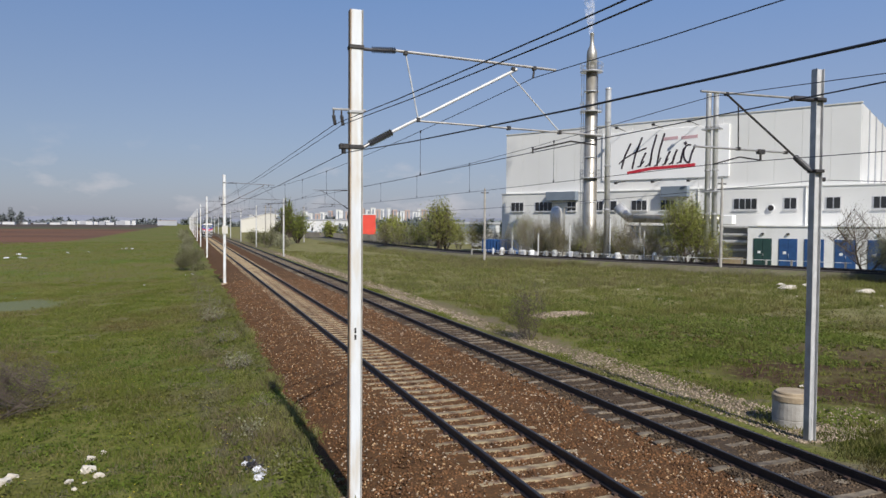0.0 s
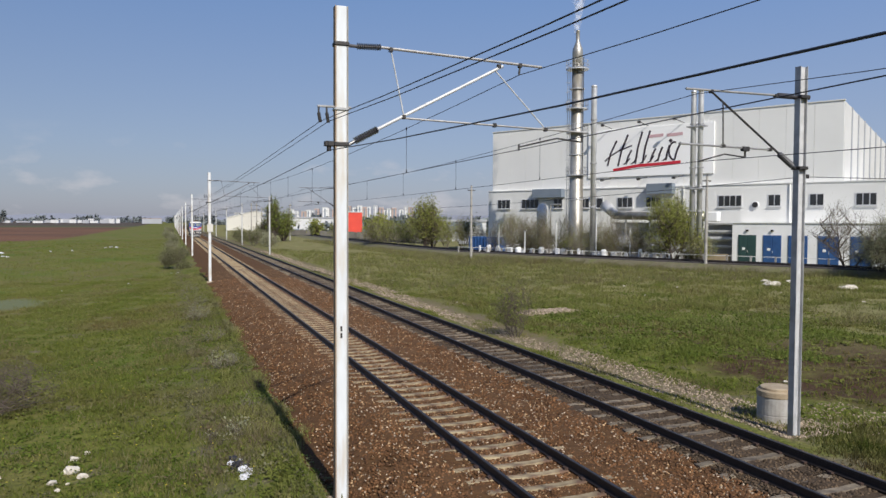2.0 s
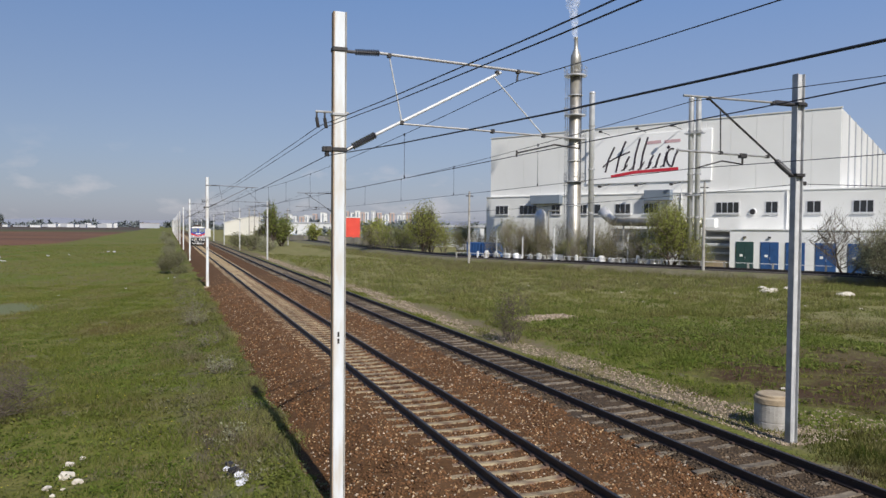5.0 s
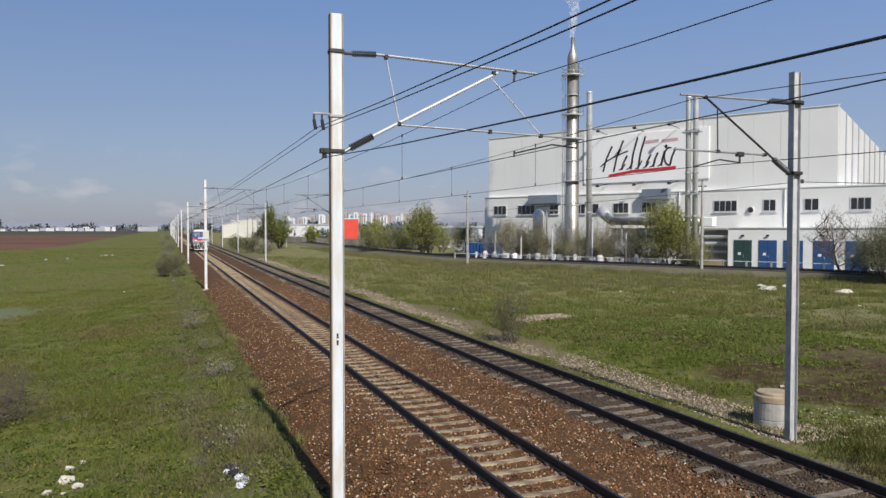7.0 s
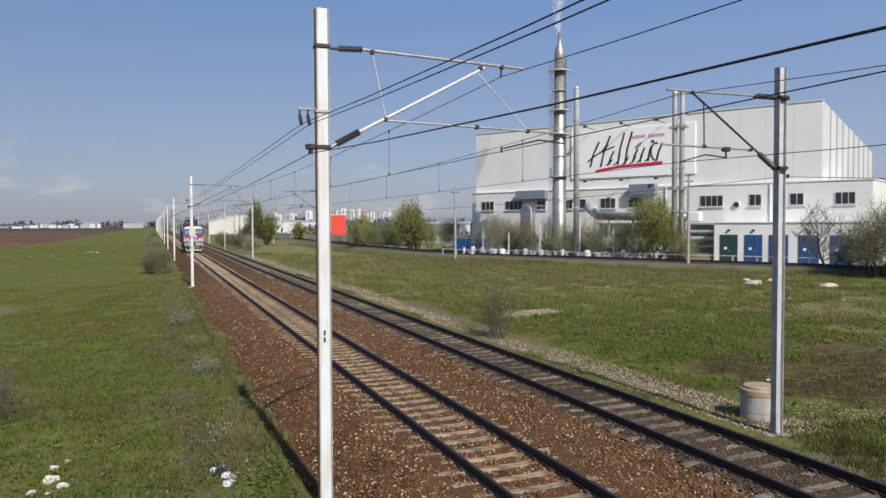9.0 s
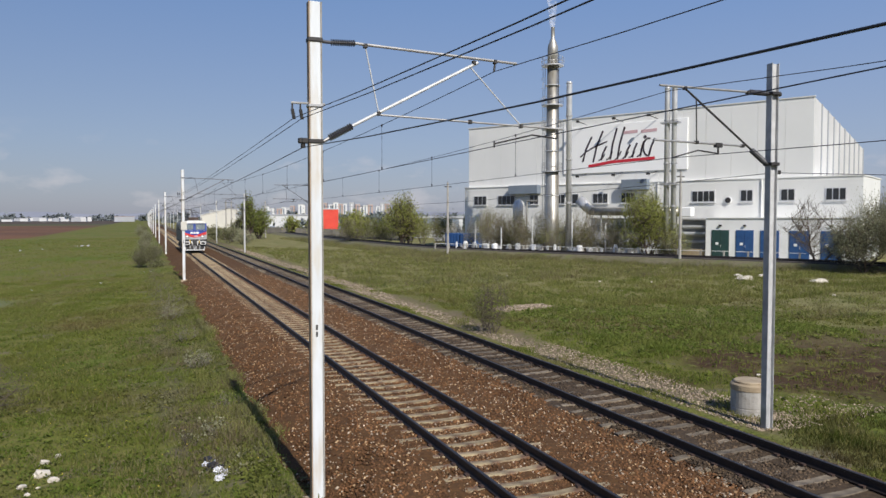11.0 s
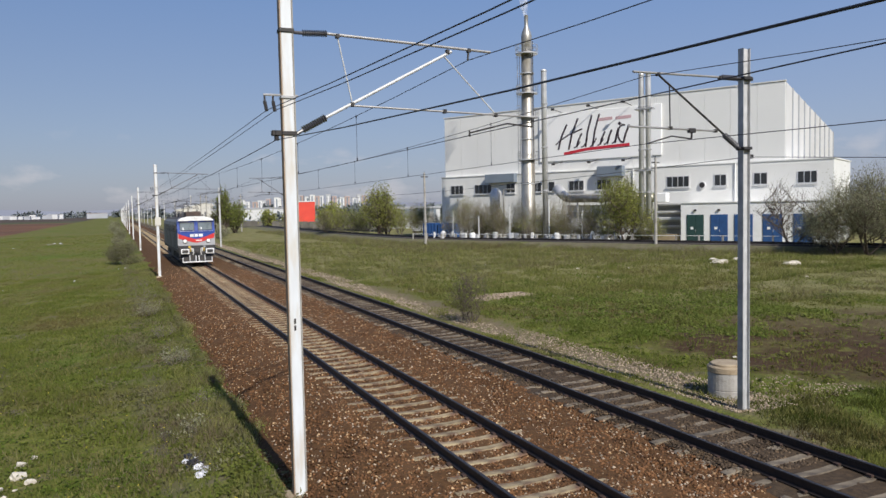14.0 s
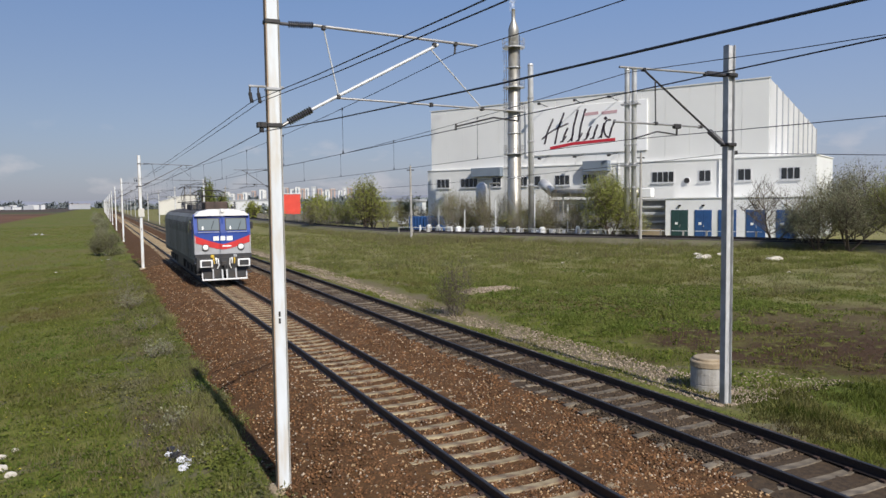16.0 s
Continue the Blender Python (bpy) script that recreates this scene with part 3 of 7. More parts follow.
track(TRACK_L, M_sleeper, "electrified railway track with dark rails on pale concrete sleepers", 0.004, 110)
track(TRACK_R, M_sleeper_old, "second railway track with dark rails and grimy half-buried sleepers", 0.025, 110)


# ---- overhead line ----
def insulator(bm, p, q, r=0.062, n=11):
    p, q = Vector(p), Vector(q)
    d = (q - p).normalized()
    a = d.orthogonal().normalized()
    c = d.cross(a)
    prof = [(0.4, 0.0)]
    for i in range(n):
        prof += [(0.4, (i + 0.22) / n), (1.0, (i + 0.24) / n), (0.75, (i + 0.74) / n), (0.4, (i + 0.76) / n)]
    prof.append((0.4, 1.0))
    rings = [[bm.verts.new(p.lerp(q, f) + (a * math.cos(0.2 * math.pi * i) + c * math.sin(0.2 * math.pi * i)) * r * k) for i in range(10)] for k, f in prof]
    for u, w in zip(rings, rings[1:]):
        for i in range(10):
            j = (i + 1) % 10
            bm.faces.new((u[i], u[j], w[j], w[i]))
    bm.faces.new(rings[0][::-1])
    bm.faces.new(rings[-1])
    return bm


def left_pole(y, near=False):
    """White mast of the left row with its cantilever, reaching towards the first track (+x)."""
    gz = -0.72
    t = thing("catenary_mast", pose(2.84, y, 0), "white painted steel mast with a tubular cantilever arm over the track", "mast", "white masts along the line")
    # hollow square mast: front face white, edge plates stained
    bm = box(B(), -0.105, 0.085, -0.075, 0.075, gz, 8.05, 0.012)
    part("mast", bm, M_white_pole, t)
    part("edge_plate", box(B(), 0.087, 0.108, -0.085, 0.085, gz, 8.05, 0.006), M_concrete, t, "dirty pale edge plate")
    part("edge_plate", box(B(), -0.125, -0.107, -0.085, 0.085, gz, 8.05, 0.006), M_brown_edge, t, "rust-stained edge plate")
    part("footing", box(B(), -0.26, 0.26, -0.28, 0.28, gz - 0.3, gz + 0.06, 0.03), M_concrete_warm, t, "stained concrete footing")
    for z in (2.42, 2.30):
        part("stencil_bar", box(B(), -0.035, 0.0, -0.079, -0.0755, z - 0.045, z + 0.045), M_dark_metal, t, "worn dark stencil mark")
    for z, h in ((7.40, 0.035), (5.66, 0.035), (6.27, 0.025)):
        part("clamp_band", box(B(), -0.14, 0.122, -0.1, 0.1, z - h, z + h, 0.01), M_dark_metal if z != 6.27 else M_galv, t, "dark steel clamp band")
    bm = B()
    rod(bm, (0.13, 0, 7.39), (0.30, 0, 7.39), 0.03)
    insulator(bm, (0.28, 0, 7.39), (0.72, 0, 7.41))
    part("top_insulator", bm, M_insul, t, "dark ribbed insulator")
    part("top_tube", rod(B(), (0.70, 0, 7.41), (3.92, 0, 7.30), 0.026), M_tube, t, "grey tube")
    bm = B()
    rod(bm, (0.13, 0, 5.66), (0.26, 0, 5.74), 0.03)
    insulator(bm, (0.24, 0, 5.73), (0.66, 0, 5.96), 0.07)
    part("lower_insulator", bm, M_insul, t, "dark ribbed insulator")
    part("diagonal_tube", rod(B(), (0.64, 0, 5.95), (3.10, 0, 7.26), 0.029), M_bright_tube, t, "bright diagonal tube")
    part("stay_rod", rod(B(), (0.90, 0, 7.38), (1.14, 0, 6.24), 0.013, 6), M_bright_tube, t)
    part("stay_rod", rod(B(), (2.94, 0, 7.17), (4.02, 0, 6.12), 0.013, 6), M_bright_tube, t)
    part("registration_tube", rod(B(), (1.13, 0, 6.18), (4.95, 0, 6.09), 0.018), M_tube, t)
    bm = B()
    rod(bm, (3.45, 0, 5.75), (4.27, 0, 5.95), 0.016, 6)
    rod(bm, (4.27, 0, 5.95), (4.83, 0, 5.90), 0.016, 6)
    rod(bm, (4.83, 0, 5.90), (4.83, 0, 6.09), 0.016, 6)
    part("steady_arm", bm, M_dark_metal, t)
    for p in ((0.9, 0, 7.38), (1.14, 0, 6.2), (3.02, 0, 7.25), (3.46, 0, 7.30), (4.02, 0, 6.11), (2.94, 0, 6.14)):
        part("clamp", box(B(), p[0] - 0.034, p[0] + 0.034, -0.04, 0.04, p[2] - 0.038, p[2] + 0.038, 0.008), M_dark_metal, t, "dark clamp")
    part("wire_hanger", rod(B(), (3.46, 0, 7.3), (3.44, 0, 7.12), 0.02, 6), M_dark_metal, t)
    part("wire_hanger", rod(B(), (3.45, 0, 5.68), (3.45, 0, 5.80), 0.018, 6), M_dark_metal, t)
    bm = B()
    rod(bm, (-0.42, 0, 6.31), (0.17, 0, 6.31), 0.02, 6)
    for x in (-0.40, -0.26):
        hk = rod(B(), (x, 0, 6.31), (x, 0, 6.20), 0.016, 6)
        rod(hk, (x, 0, 6.20), (x + 0.03, 0, 6.03), 0.03, 8)
        part("wire_hook", hk, M_dark_metal, t, "dark hook insulator")
    part("wire_bracket", bm, M_galv, t, "thin cross bracket")
    bm = B()
    box(bm, -0.30, -0.12, -0.06, 0.06, 5.62, 5.71, 0.01)
    rod(bm, (-0.22, 0, 5.62), (-0.22, 0, 5.54), 0.04)
    part("feeder_bracket", bm, M_dark_metal, t)
    return t


def right_pole(y):
    """Galvanised H-section mast of the right row with its cantilever over the second track (-x)."""
    gz = -0.58
    t = thing("catenary_mast", pose(13.17, y, 0), "galvanised steel H-section mast with a cantilever arm over the second track", "mast", "galvanised masts along the line")
    # the web's lighter colour paints in sunlight; the flanges keep the plain zinc
    for nm, x0, x1, y0, y1 in (("flange", -0.105, -0.090, -0.08, 0.08), ("flange", 0.090, 0.105, -0.08, 0.08), ("web", -0.089, 0.089, -0.012, 0.012)):
        part(nm, box(B(), x0, x1, y0, y1, gz - 0.2, 7.78), M_galv_lit if nm == "web" else M_galv, t)
    part("footing", box(B(), -0.22, 0.22, -0.24, 0.24, gz - 0.3, gz + 0.03, 0.03), M_concrete, t, "concrete footing")
    bm = B()
    rod(bm, (-0.12, 0, 7.11), (-0.3, 0, 7.11), 0.03)
    insulator(bm, (-0.25, 0, 7.11), (-0.68, 0, 7.11))
    part("top_insulator", bm, M_insul, t, "dark ribbed insulator")
    part("top_tube", rod(B(), (-0.66, 0, 7.11), (-3.10, 0, 7.10), 0.025), M_tube, t, "grey tube")
    bm = B()
    rod(bm, (-0.12, 0, 5.54), (-0.24, 0, 5.60), 0.03)
    insulator(bm, (-0.22, 0, 5.59), (-0.60, 0, 5.84), 0.07)
    part("lower_insulator", bm, M_insul, t, "dark ribbed insulator")
    part("diagonal_tube", rod(B(), (-0.58, 0, 5.83), (-2.45, 0, 7.08), 0.024), M_dark_metal, t, "dark diagonal tube")
    part("stay_rod", rod(B(), (-2.14, 0, 6.86), (-2.12, 0, 5.93), 0.016, 6), M_dark_metal, t)
    part("registration_tube", rod(B(), (-0.85, 0, 5.92), (-3.25, 0, 5.96), 0.022), M_tube, t)
    bm = B()
    rod(bm, (-2.73, 0, 5.61), (-2.08, 0, 5.78), 0.016, 6)
    rod(bm, (-2.08, 0, 5.78), (-1.53, 0, 5.73), 0.016, 6)
    rod(bm, (-1.53, 0, 5.73), (-1.53, 0, 5.93), 0.025, 6)
    box(bm, -1.62, -1.44, -0.05, 0.05, 5.86, 5.96, 0.01)
    part("steady_arm", bm, M_dark_metal, t)
    for p in ((-2.45, 0, 7.08), (-0.85, 0, 5.92), (-2.12, 0, 5.95), (-0.72, 0, 7.1), (0, 0, 7.11), (0, 0, 5.54)):
        w = 0.122 if p[0] == 0 else 0.036
        part("clamp", box(B(), p[0] - w, p[0] + w, -w - 0.01, w + 0.01, p[2] - 0.035, p[2] + 0.035, 0.008), M_dark_metal, t, "dark clamp")
    part("wire_bracket", box(B(), 0.11, 0.24, -0.04, 0.04, 7.07, 7.15, 0.01), M_dark_metal, t)
    part("wire_bracket", box(B(), 0.11, 0.26, -0.04, 0.04, 5.32, 5.41, 0.01), M_dark_metal, t)
    return t


SPAN = 49.0
POLE_Y = [12.85 + SPAN * k for k in range(14)]
RIGHT_Y = [12.75, 61.85, 107.0, 150.5, 194.0] + [194.0 + 46.0 * k for k in range(1, 10)]
a_pole = left_pole(POLE_Y[0])
b_pole = right_pole(POLE_Y[0] - 0.1)
for k, y in enumerate(POLE_Y[1:], 1):
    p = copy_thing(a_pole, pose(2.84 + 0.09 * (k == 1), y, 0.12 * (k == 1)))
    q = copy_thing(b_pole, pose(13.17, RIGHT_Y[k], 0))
    for far_part in [*p.children, *q.children]:   # the farther arms are coloured darker, to look dim with distance
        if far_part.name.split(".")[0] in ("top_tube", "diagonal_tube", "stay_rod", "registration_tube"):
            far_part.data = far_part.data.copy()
            far_part.data.materials[0] = M_tube_far
    if k == 1:
        tagged(p, "white steel mast with a cantilever arm and a small plate")
        part("sign_plate", box(B(), -0.20, 0.24, -0.16, -0.137, 3.3, 3.95, 0.01), M_cream, p, "weathered pale square plate")


def wire(name, pts_of_span, radius, label, y_from=-36.15):
    """A wire hung from mast to mast: pts_of_span(k) gives x, height at the mast and sag."""
    cu = bpy.data.curves.new(name, "CURVE")
    cu.dimensions, cu.bevel_depth, cu.bevel_resolution = "3D", radius, 1
    pts = []
    for k in range(-1, 9):
        x0, z0, sag = pts_of_span(k)
        x1, z1, _ = pts_of_span(k + 1)
        n = 12
        for i in range(n):
            s = i / n
            pts.append((x0 + (x1 - x0) * s, 12.85 + SPAN * (k + s), z0 + (z1 - z0) * s - 4 * sag * s * (1 - s)))
    sp = cu.splines.new("POLY")
    sp.points.add(len(pts) - 1)
    for q, p in zip(sp.points, pts):
        q.co = (*p, 1)
    cu.materials.append(M_wire)
    ob = new(name, cu)
    return tagged(ob, label, "wire", "overhead wires")


zig = lambda k: 0.22 if k % 2 == 0 else -0.22
near = lambda k, a, b: a if k < 0 else b   # the first span dips lower, towards the bridge
wire("contact_wire", lambda k: (TRACK_L + zig(k), 5.70, 0.04), 0.008, "copper contact wire over the first track")
wire("contact_wire", lambda k: (TRACK_R - zig(k) * 0.3, 5.60, near(k, 0.30, 0.04)), 0.008, "copper contact wire over the second track")
wire("messenger_wire", lambda k: (TRACK_L + zig(k), 7.12, near(k, 0.70, 0.42)), 0.008, "catenary messenger wire over the first track")
wire("messenger_wire", lambda k: (TRACK_R - zig(k) * 0.3, 7.02, near(k, 0.94, 0.42)), 0.008, "catenary messenger wire over the second track")
wire("feeder_wire", lambda k: (2.62, 5.55, near(k, 0.74, 0.18)), 0.0075, "thick dark feeder cable along the white masts")
wire("signal_wire", lambda k: (2.47, 6.05, near(k, 0.67, 0.08)), 0.0062, "thin line wire along the white masts")
wire("signal_wire", lambda k: (2.61, 6.05, near(k, 0.67, 0.10)), 0.0062, "thin line wire along the white masts")
wire("feeder_wire", lambda k: (13.40, 5.36, near(k, 0.98, 0.3)), 0.008, "thin earth wire along the galvanised masts")
for cx, z1, z0, sgn in ((TRACK_L, 7.12, 5.70, 1.0), (TRACK_R, 7.02, 5.60, -0.3)):
    for k in range(0, 4):
        for i in range(1, 7):
            s = i / 7
            x = cx + sgn * (zig(k) + (zig(k + 1) - zig(k)) * s)
            y = 12.85 + SPAN * (k + s)
            if y < 13:
                continue
            top = z1 - 4 * 0.42 * s * (1 - s)
            bm = rod(B(), (0, 0, 0), (0, 0, z0 - top), 0.006, 5)
            rod(bm, (0, 0, 0.03), (0, 0, -0.05), 0.02, 6)
            rod(bm, (0, 0, z0 - top + 0.06), (0, 0, z0 - top - 0.02), 0.02, 6)
            solo("dropper", bm, M_wire, pose(x, y, top), "thin dropper wire between messenger and contact wire", "dropper", "droppers")


# ---- factory ----
HALL = pose(64.54, 71.80, -0.4, 0, 0, -61)


def factory():
    """Hall on a wider ground storey; local x runs along the front, y into the building."""
    t = thing("factory_building", HALL, "large light grey industrial hall on a white ground storey", "factory")
    # upper hall: front of broad panels with narrow joints, end wall with standing ribs
    xs = [-40.1 + 50.7 * i / 16 for i in range(17)]
    for a, b in zip(xs, xs[1:]):
        part("front_panel", box(B(), a + 0.012, b - 0.012, 4.0, 4.25, 9.3, 19.0), M_clad, t, "light grey cladding panel")
    def fall(y):
        return 19.0 - 0.125 * (y - 4.0)
    core = B()
    va = [core.verts.new((x, y, z)) for x in (-40.05, 10.5) for y, z in ((4.2, 9.2), (34.9, 9.2), (34.9, fall(34.9)), (4.2, fall(4.2)))]
    for q in ((0, 1, 2, 3), (7, 6, 5, 4), (0, 3, 7, 4), (1, 5, 6, 2), (3, 2, 6, 7), (0, 4, 5, 1)):
        core.faces.new([va[i] for i in q])
    part("upper_core", core, M_clad, t)
    n = 9
    for i in range(n):
        y0 = 4.3 + 30.5 * i / n
        y1 = y0 + 30.5 / n
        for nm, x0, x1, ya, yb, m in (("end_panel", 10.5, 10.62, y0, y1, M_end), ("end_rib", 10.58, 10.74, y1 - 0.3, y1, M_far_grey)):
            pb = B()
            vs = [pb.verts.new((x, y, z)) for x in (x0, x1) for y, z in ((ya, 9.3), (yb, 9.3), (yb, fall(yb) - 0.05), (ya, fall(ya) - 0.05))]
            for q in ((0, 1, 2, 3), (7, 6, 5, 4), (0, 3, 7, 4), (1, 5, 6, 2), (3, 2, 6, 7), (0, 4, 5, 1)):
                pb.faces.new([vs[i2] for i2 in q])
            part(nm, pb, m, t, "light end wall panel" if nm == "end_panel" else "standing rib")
    part("roof_trim", box(B(), -40.2, 10.7, 3.9, 4.3, 19.0, 19.12), M_clad_white, t)
    # ground storey
    part("ground_storey", box(B(), -40.6, 11.2, 3.6, 36.0, -0.6, 9.55), M_clad_white, t, "off-white ground storey")
    part("side_wing", box(B(), 11.2, 15.9, 3.6, 15.0, -0.6, 9.55), M_clad_white, t, "off-white side wing")
    part("parapet_trim", box(B(), -40.7, 16.0, 3.5, 15.1, 9.55, 9.68), M_clad, t)
    part("plinth", box(B(), -40.65, 15.95, 3.52, 3.6, -0.6, 0.9), M_concrete, t)
    spans = [(-38.7, -36.3, 3), (-34.1, -31.0, 4), (-28.3, -26.8, 2), (-23.7, -22.3, 2), (-21.1, -20.1, 1), (-17.8, -15.5, 3), (-13.5, -11.4, 3),
             (-3.6, -0.7, 4), (2.5, 3.95, 2), (7.2, 8.75, 2), (12.1, 14.2, 3)]
    for a, b, k in spans:
        w = part("window", box(B(), a - 0.08, b + 0.08, 3.54, 3.6, 6.8, 8.28), M_frame_w, t, "white window frame")
        for i in range(k):
            p0 = a + (b - a) * i / k
            p1 = a + (b - a) * (i + 1) / k
            part("pane", box(B(), p0 + 0.06, p1 - 0.06, 3.50, 3.53, 6.9, 8.18), M_window, w, "dark glass pane")
        part("sill", box(B(), a - 0.15, b + 0.15, 3.40, 3.6, 6.70, 6.80), M_frame_w, w)
    for a, b, z0, z1 in ((-31.6, -26.4, 6.0, 9.7), (-13.1, -9.4, 6.2, 10.0)):
        part("blue_grey_box", box(B(), a, b, 2.6, 3.6, z0 + 2.4, z1, 0.03), M_blue_grey, t, "blue-grey sheet metal box on the wall")
    # round fans beside the windows
    for x in (1.0, -19.0):
        bm = lathe(B(), [(0.42, 3.6), (0.42, 3.45), (0.38, 3.42), (0.38, 3.38)], 18, "y", (x, 0, 7.0))
        f = part("fan", bm, M_frame_w, t, "white wall fan with a dark opening")
        part("fan_opening", lathe(B(), [(0.35, 3.37), (0.35, 3.34)], 18, "y", (x, 0, 7.0)), M_dark_metal, f)
    # low annex with doors
    part("annex", box(B(), -0.55, 16.3, 0.0, 3.6, -0.6, 4.72, 0.02), M_white, t, "white rendered annex")
    part("annex_roof", box(B(), -0.7, 16.45, -0.12, 3.6, 4.72, 4.85), M_white, t)
    for a, b, m, lab in ((0.2, 2.3, M_green_door, "dark green double door"), (3.1, 5.15, M_blue_door, "blue double door"), (5.9, 8.0, M_blue_door, "blue double door"),
                         (9.1, 11.25, M_blue_door, "blue double door"), (12.4, 14.5, M_blue_door, "blue double door")):
        d = part("door", box(B(), a, b, -0.05, 0.0, 0.0, 3.3), m, t, lab)
        for i in range(2):
            p0, p1 = a + (b - a) * i / 2 + 0.04, a + (b - a) * (i + 1) / 2 - 0.04
            part("door_leaf", box(B(), p0, p1, -0.09, -0.05, 0.05, 3.22, 0.015), m, d)
        part("door_plate", box(B(), a + 0.5, a + 0.85, -0.11, -0.09, 1.5, 1.8), M_white, d, "small white notice")
        part("door_handle", box(B(), (a + b) / 2 + 0.06, (a + b) / 2 + 0.1, -0.14, -0.09, 1.2, 1.5), M_steel_mat, d)
        part("door_lamp", box(B(), (a + b) / 2 - 0.15, (a + b) / 2 + 0.15, -0.2, 0.0, 3.75, 3.95, 0.02), M_dark_metal, t)
    # drain pipes
    for x in (4.2, 5.6, -9.0):
        part("drain_pipe", rod(B(), (x + 0.8, 3.48, 4.85), (x + 0.8, 3.48, 9.5), 0.07), M_clad, t)
    # banner with the maker's mark drawn as plain strokes
    sign = part("banner", box(B(), -22.7, -4.4, 3.82, 3.97, 11.15, 17.85, 0.02), M_sign, t, "white banner with dark brush strokes and a red underline")

    def stroke(name, pts, r, m, lab=""):
        bm = B()
        for p, q in zip(pts, pts[1:]):
            p0, q0 = Vector((p[0], 3.79, p[1])), Vector((q[0], 3.79, q[1]))
            d = (q0 - p0)
            nrm = Vector((-d.z, 0, d.x)).normalized() * r
            vs = [bm.verts.new(c) for c in (p0 - nrm, q0 - nrm, q0 + nrm, p0 + nrm)]
            vb = [bm.verts.new(c.co + Vector((0, 0.025, 0))) for c in vs]
            bm.faces.new(vs)
            bm.faces.new(vb[::-1])
            for i in range(4):
                j = (i + 1) % 4
                bm.faces.new((vs[i], vs[j], vb[j], vb[i]))
        part(name, bm, m, sign, lab)

    def X(px):
        return -22.7 + (px - 1068) / 223.0 * 18.3

    def Z(py):
        return 17.85 - (py - 234) / 84.0 * 6.7
    for a, top, low, lean in ((1106, 254, 298, 17), (1126, 245, 299, 18), (1141, 272, 296, 10), (1158, 242, 296, 12), (1171, 241, 296, 13),
                              (1185, 272, 294, 9), (1198, 270, 294, 8), (1212, 268, 293, 6), (1227, 264, 292, 10)):
        stroke("dark_stroke", [(X(a), Z(low)), (X(a + lean * 0.35), Z(low + (top - low) * 0.5)), (X(a + lean), Z(top))], 0.13, M_ink, "dark slanted brush stroke")
    stroke("red_underline", [(X(1117), Z(306)), (X(1160), Z(300)), (X(1237), Z(297))], 0.2, M_red_ink, "red brush underline")
    # long swash across the first strokes, hooks and a dot that tie the strokes together
    swirl = [(1101, 289), (1112, 280), (1128, 272), (1143, 267), (1152, 264)]
    stroke("swash", [(X(a), Z(b)) for a, b in swirl], 0.10, M_ink, "dark flying brush swash")
    for a, b, w, h in ((1136, 296, 12, 10), (1150, 296, 12, 14), (1166, 296, 12, 14), (1180, 295, 11, 11), (1192, 294, 10, 10), (1206, 293, 9, 9)):
        hook = [(X(a + w * k / 6), Z(b - h * (k / 6) ** 2)) for k in range(7)]
        stroke("hook", hook, 0.085, M_ink, "thin dark joining hook")
    arc = [(X(1226 + 9 * math.cos(q)), Z(278 + 15 * math.sin(q))) for q in np.linspace(-1.2, -4.9, 9)]
    stroke("arc", arc, 0.11, M_ink, "open dark brush arc")
    stroke("dot", [(X(1218), Z(262)), (X(1222), Z(259))], 0.2, M_ink, "dark brush dot")
    for a, b in ((1182, 1207), (1213, 1240)):
        stroke("small_bar", [(X(a), Z(251)), (X(b), Z(250))], 0.2, M_pink_ink, "faded red bar")
    for x in (-19, -13.5, -8.5):
        for z, dz in ((18.0, 0.35), (11.0, -0.35)):
            bm = rod(B(), (x, 3.9, z), (x - 0.5, 2.2, z + dz), 0.05, 6)
            box(bm, x - 0.75, x - 0.35, 2.0, 2.35, z + dz - 0.15, z + dz + 0.15, 0.02)
            part("banner_lamp", bm, M_dark_metal, t, "small floodlight on a bracket")
    return t


factory()


